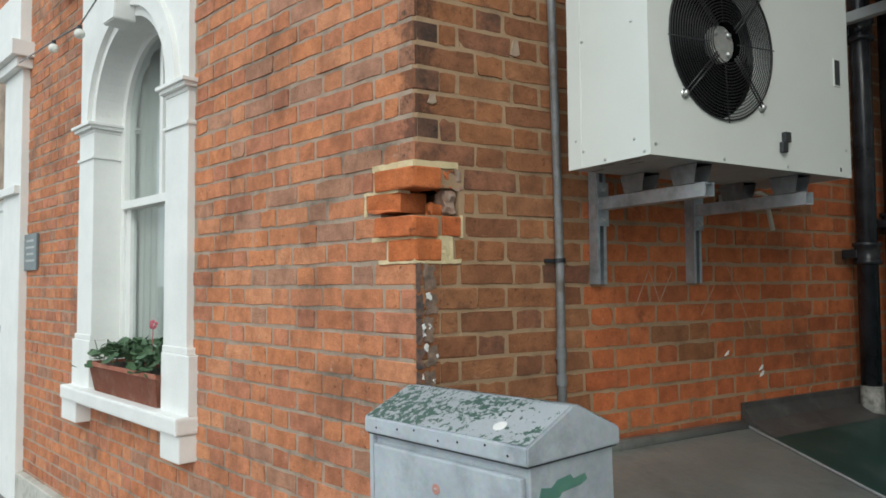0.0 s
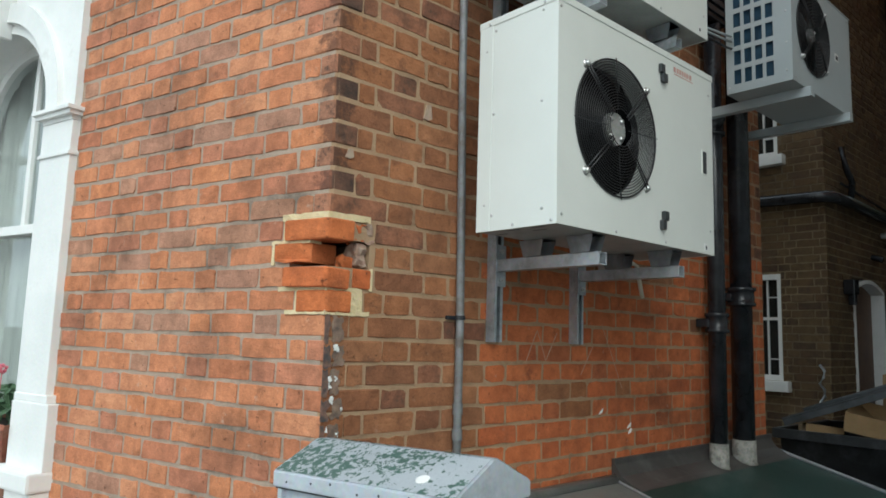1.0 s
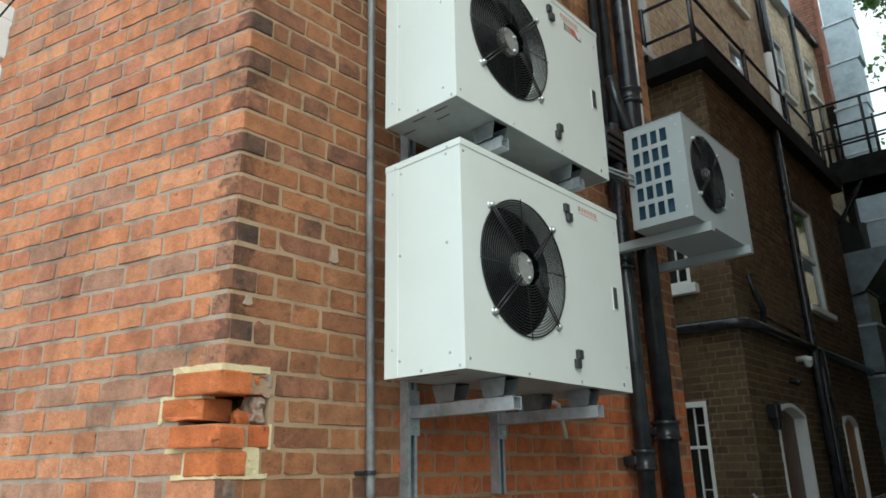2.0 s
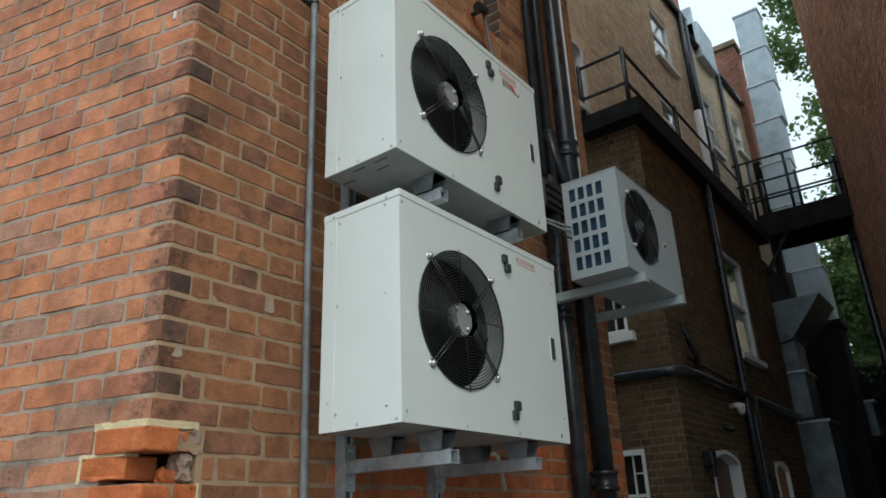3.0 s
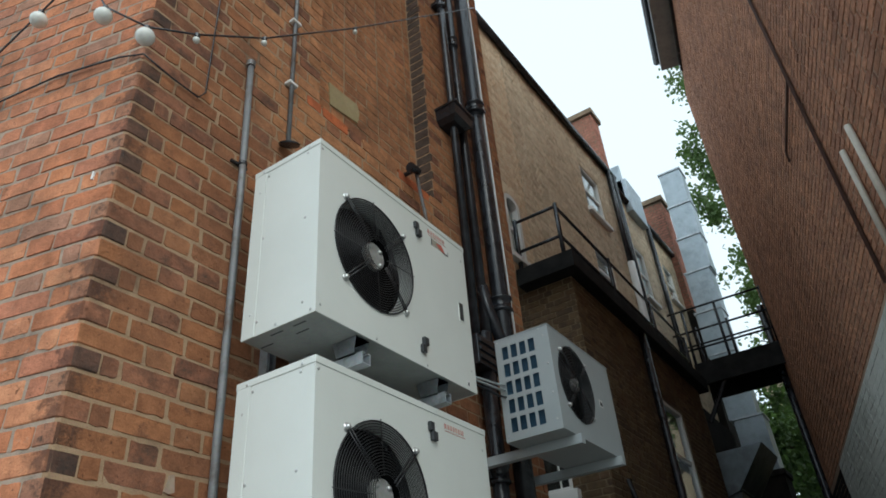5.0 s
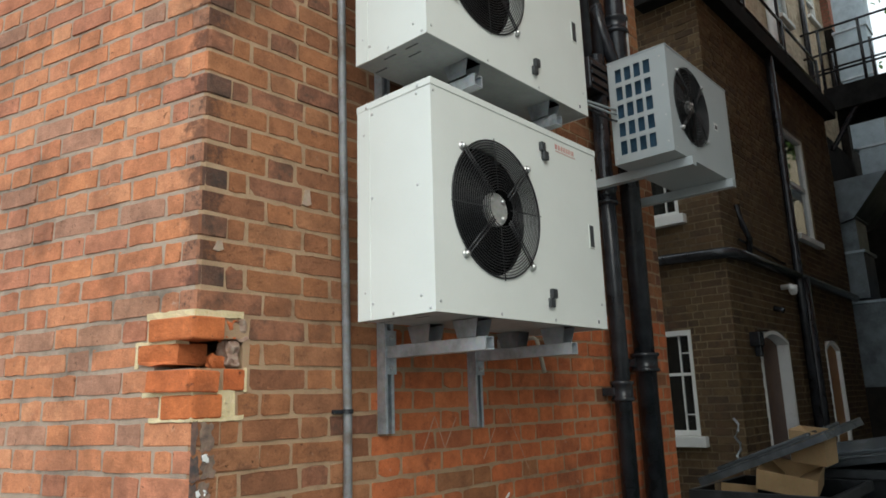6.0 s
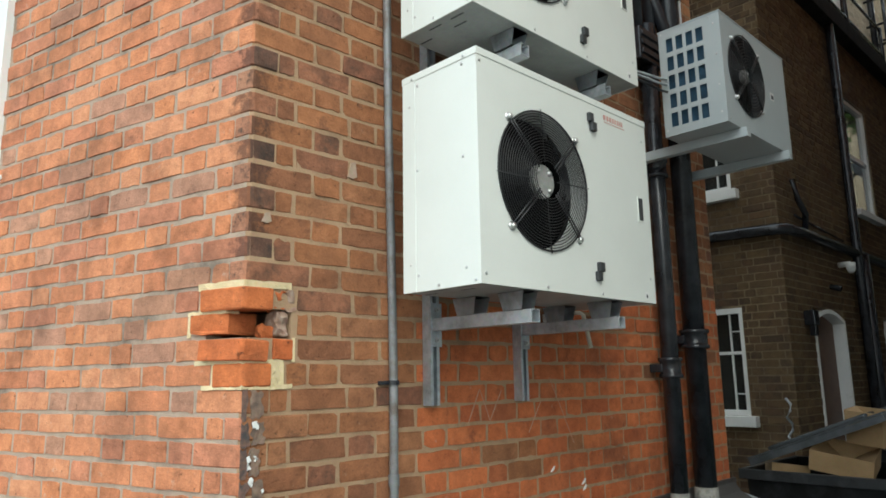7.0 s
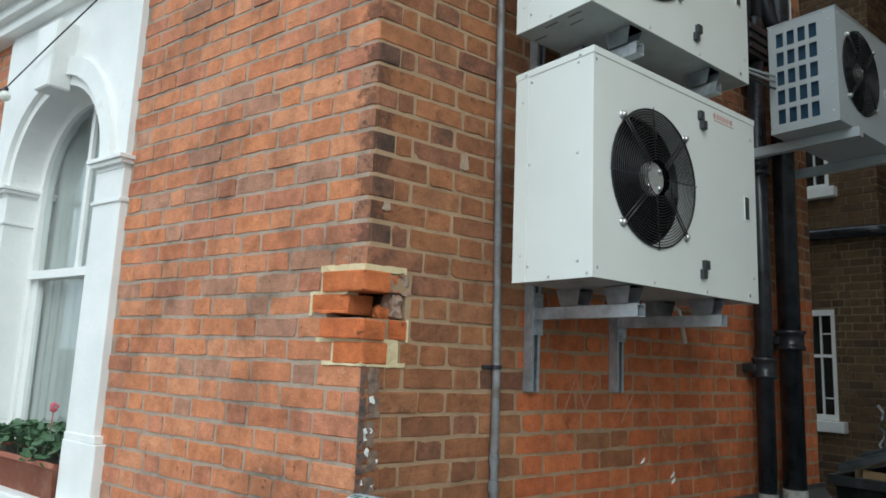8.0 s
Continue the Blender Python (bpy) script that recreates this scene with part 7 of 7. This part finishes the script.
mo.matrix_local = FRONT.inverted()
# tarry patches down the corner with torn white scraps in them
M_TAR = surface("tarry_grey_stain", (0.06, 0.054, 0.054), (0.24, 0.13, 0.09), 30, 0.7, grain=120, relief=0.5)
for k, (z0, z1, w) in enumerate(((1.475, 1.552, 0.018), (1.40, 1.466, 0.026), (1.318, 1.395, 0.020), (1.245, 1.308, 0.028), (1.165, 1.236, 0.018), (1.09, 1.155, 0.024))):
    bm = B()
    box(bm, 0.001, w, -0.0035, -0.001, z0, z1)
    bmesh.ops.subdivide_edges(bm, edges=bm.edges[:], cuts=9, use_grid_fill=True)
    for v in bm.verts:
        if v.co.x > 0.004:
            v.co.x += 0.5 * (v.co.x) * noise.noise(Vector((0.3, 0.1, v.co.z * 45)))
            v.co.z += 0.012 * noise.noise(Vector((v.co.x * 60, k, v.co.z * 8)))
        v.co.y -= 0.0012 * noise.noise(v.co * 90)
    whole("tar_patch", bm, M_TAR, SIDE, "blackened tarry patch on the brick corner", "stain", "tarry patches on the brick corner")
# a grey-brown smear of old mortar where a pipe once ran down the corner
M_SMEAR = surface("grey_brown_mortar_smear", (0.20, 0.13, 0.095), (0.30, 0.21, 0.155), 26, 0.95, grain=140, relief=0.7, stain=(0.10, 0.075, 0.06), stain_scale=14, stain_lo=0.45, stain_hi=0.65)
for k, (z0, z1, x0, x1) in enumerate(((1.478, 1.552, 0.026, 0.064), (1.405, 1.466, 0.034, 0.072), (1.322, 1.395, 0.028, 0.060), (1.250, 1.308, 0.036, 0.07), (1.170, 1.236, 0.028, 0.062))):
    bm = B()
    box(bm, x0, x1, -0.0034, -0.001, z0, z1)
    bmesh.ops.subdivide_edges(bm, edges=bm.edges[:], cuts=9, use_grid_fill=True)
    for v in bm.verts:
        v.co.x += 0.012 * noise.noise(Vector((v.co.x * 9, k, v.co.z * 60)))
        v.co.z += 0.010 * noise.noise(Vector((v.co.x * 70, k + 3, v.co.z * 9)))
        v.co.y -= 0.0012 * noise.noise(v.co * 90)
    whole("mortar_smear", bm, M_SMEAR, SIDE, "grey-brown smear of old mortar on the brick corner", "smear", "mortar smears on the brick corner")
for k, (x, z, w, h) in enumerate(((0.036, 1.448, 0.02, 0.028), (0.022, 1.34, 0.010, 0.06), (0.046, 1.36, 0.006, 0.025), (0.03, 1.295, 0.012, 0.03), (0.07, 1.275, 0.007, 0.012), (0.058, 1.20, 0.009, 0.018), (0.02, 1.215, 0.006, 0.02))):
    bm = B()
    box(bm, x, x + w * 0.7, -0.0065, -0.0035, z, z + h * 0.65)
    bmesh.ops.subdivide_edges(bm, edges=bm.edges[:], cuts=4, use_grid_fill=True)
    for v in bm.verts:
        v.co += Vector((noise.noise(v.co * 150), 0, noise.noise(v.co * 150 + Vector((9, 9, 9))))) * 0.009
    whole("paper_scrap", bm, M_STICKER, SIDE, "torn white scrap stuck to the brick corner", "scrap", "white scraps on the brick corner")
# pale cement smear and little white marks on the side wall
M_CEMENT = surface("pinkish_cement", (0.33, 0.24, 0.175), (0.42, 0.315, 0.235), 30, 0.95, relief=0.5)
for x, z, w, h in ((0.355, 2.235, 0.036, 0.055), (0.044, 2.040, 0.032, 0.030)):
    bm = B()
    sweep(bm, [(x, z), (x + w * 0.5, z - 0.004), (x + w, z + 0.004), (x + w * 0.9, z + h * 0.5), (x + w * 0.8, z + h), (x + w * 0.35, z + h * 0.9), (x + w * 0.2, z + h * 0.4)], -0.0045, 0.002)
    whole("cement_smear", bm, M_CEMENT, SIDE, "pale cement smear on a chipped brick", "smear", "cement smears on the side wall")
for x, z in ((1.37, 1.20), (1.58, 1.13), (1.585, 1.105)):
    bm = B()
    sweep(bm, [(x, z), (x + 0.02, z + 0.006), (x + 0.026, z + 0.022), (x + 0.012, z + 0.012)], -0.005, 0.002)
    whole("paint_fleck", bm, M_STICKER, SIDE, "small white paint fleck on the bricks", "fleck", "paint flecks on the walls")
bm = B()
sweep(bm, [(-0.097, 3.212), (-0.089, 3.210), (-0.087, 3.240), (-0.095, 3.245)], -0.006, 0.002)
whole("paint_fleck", bm, M_STICKER, FRONT, "small white paint fleck on the bricks", "fleck", "paint flecks on the walls")
# faint chalky scratches on the side wall
M_CHALK = surface("faint_chalk", (0.42, 0.24, 0.15), (0.52, 0.33, 0.23), 40, 0.95, grain=300, relief=0.3)
scr = thing("chalk_scratches", SIDE, "faint chalky scratches crossing the bricks", "scratches")
for x0, z0, x1, z1 in ((0.898, 1.419, 0.961, 1.537), (0.961, 1.537, 1.014, 1.419), (1.014, 1.42, 1.082, 1.529), (1.239, 1.364, 1.327, 1.489), (1.383, 1.576, 1.535, 1.302)):
    bm = B()
    w = 0.003
    sweep(bm, [(x0, z0), (x0 + w, z0 - w * 0.4), ((x0 + x1) / 2 + w * 1.6, (z0 + z1) / 2), (x1 + w, z1), (x1, z1), ((x0 + x1) / 2, (z0 + z1) / 2 + w)], -0.0036, -0.0026)
    part("stroke", bm, M_CHALK, scr)
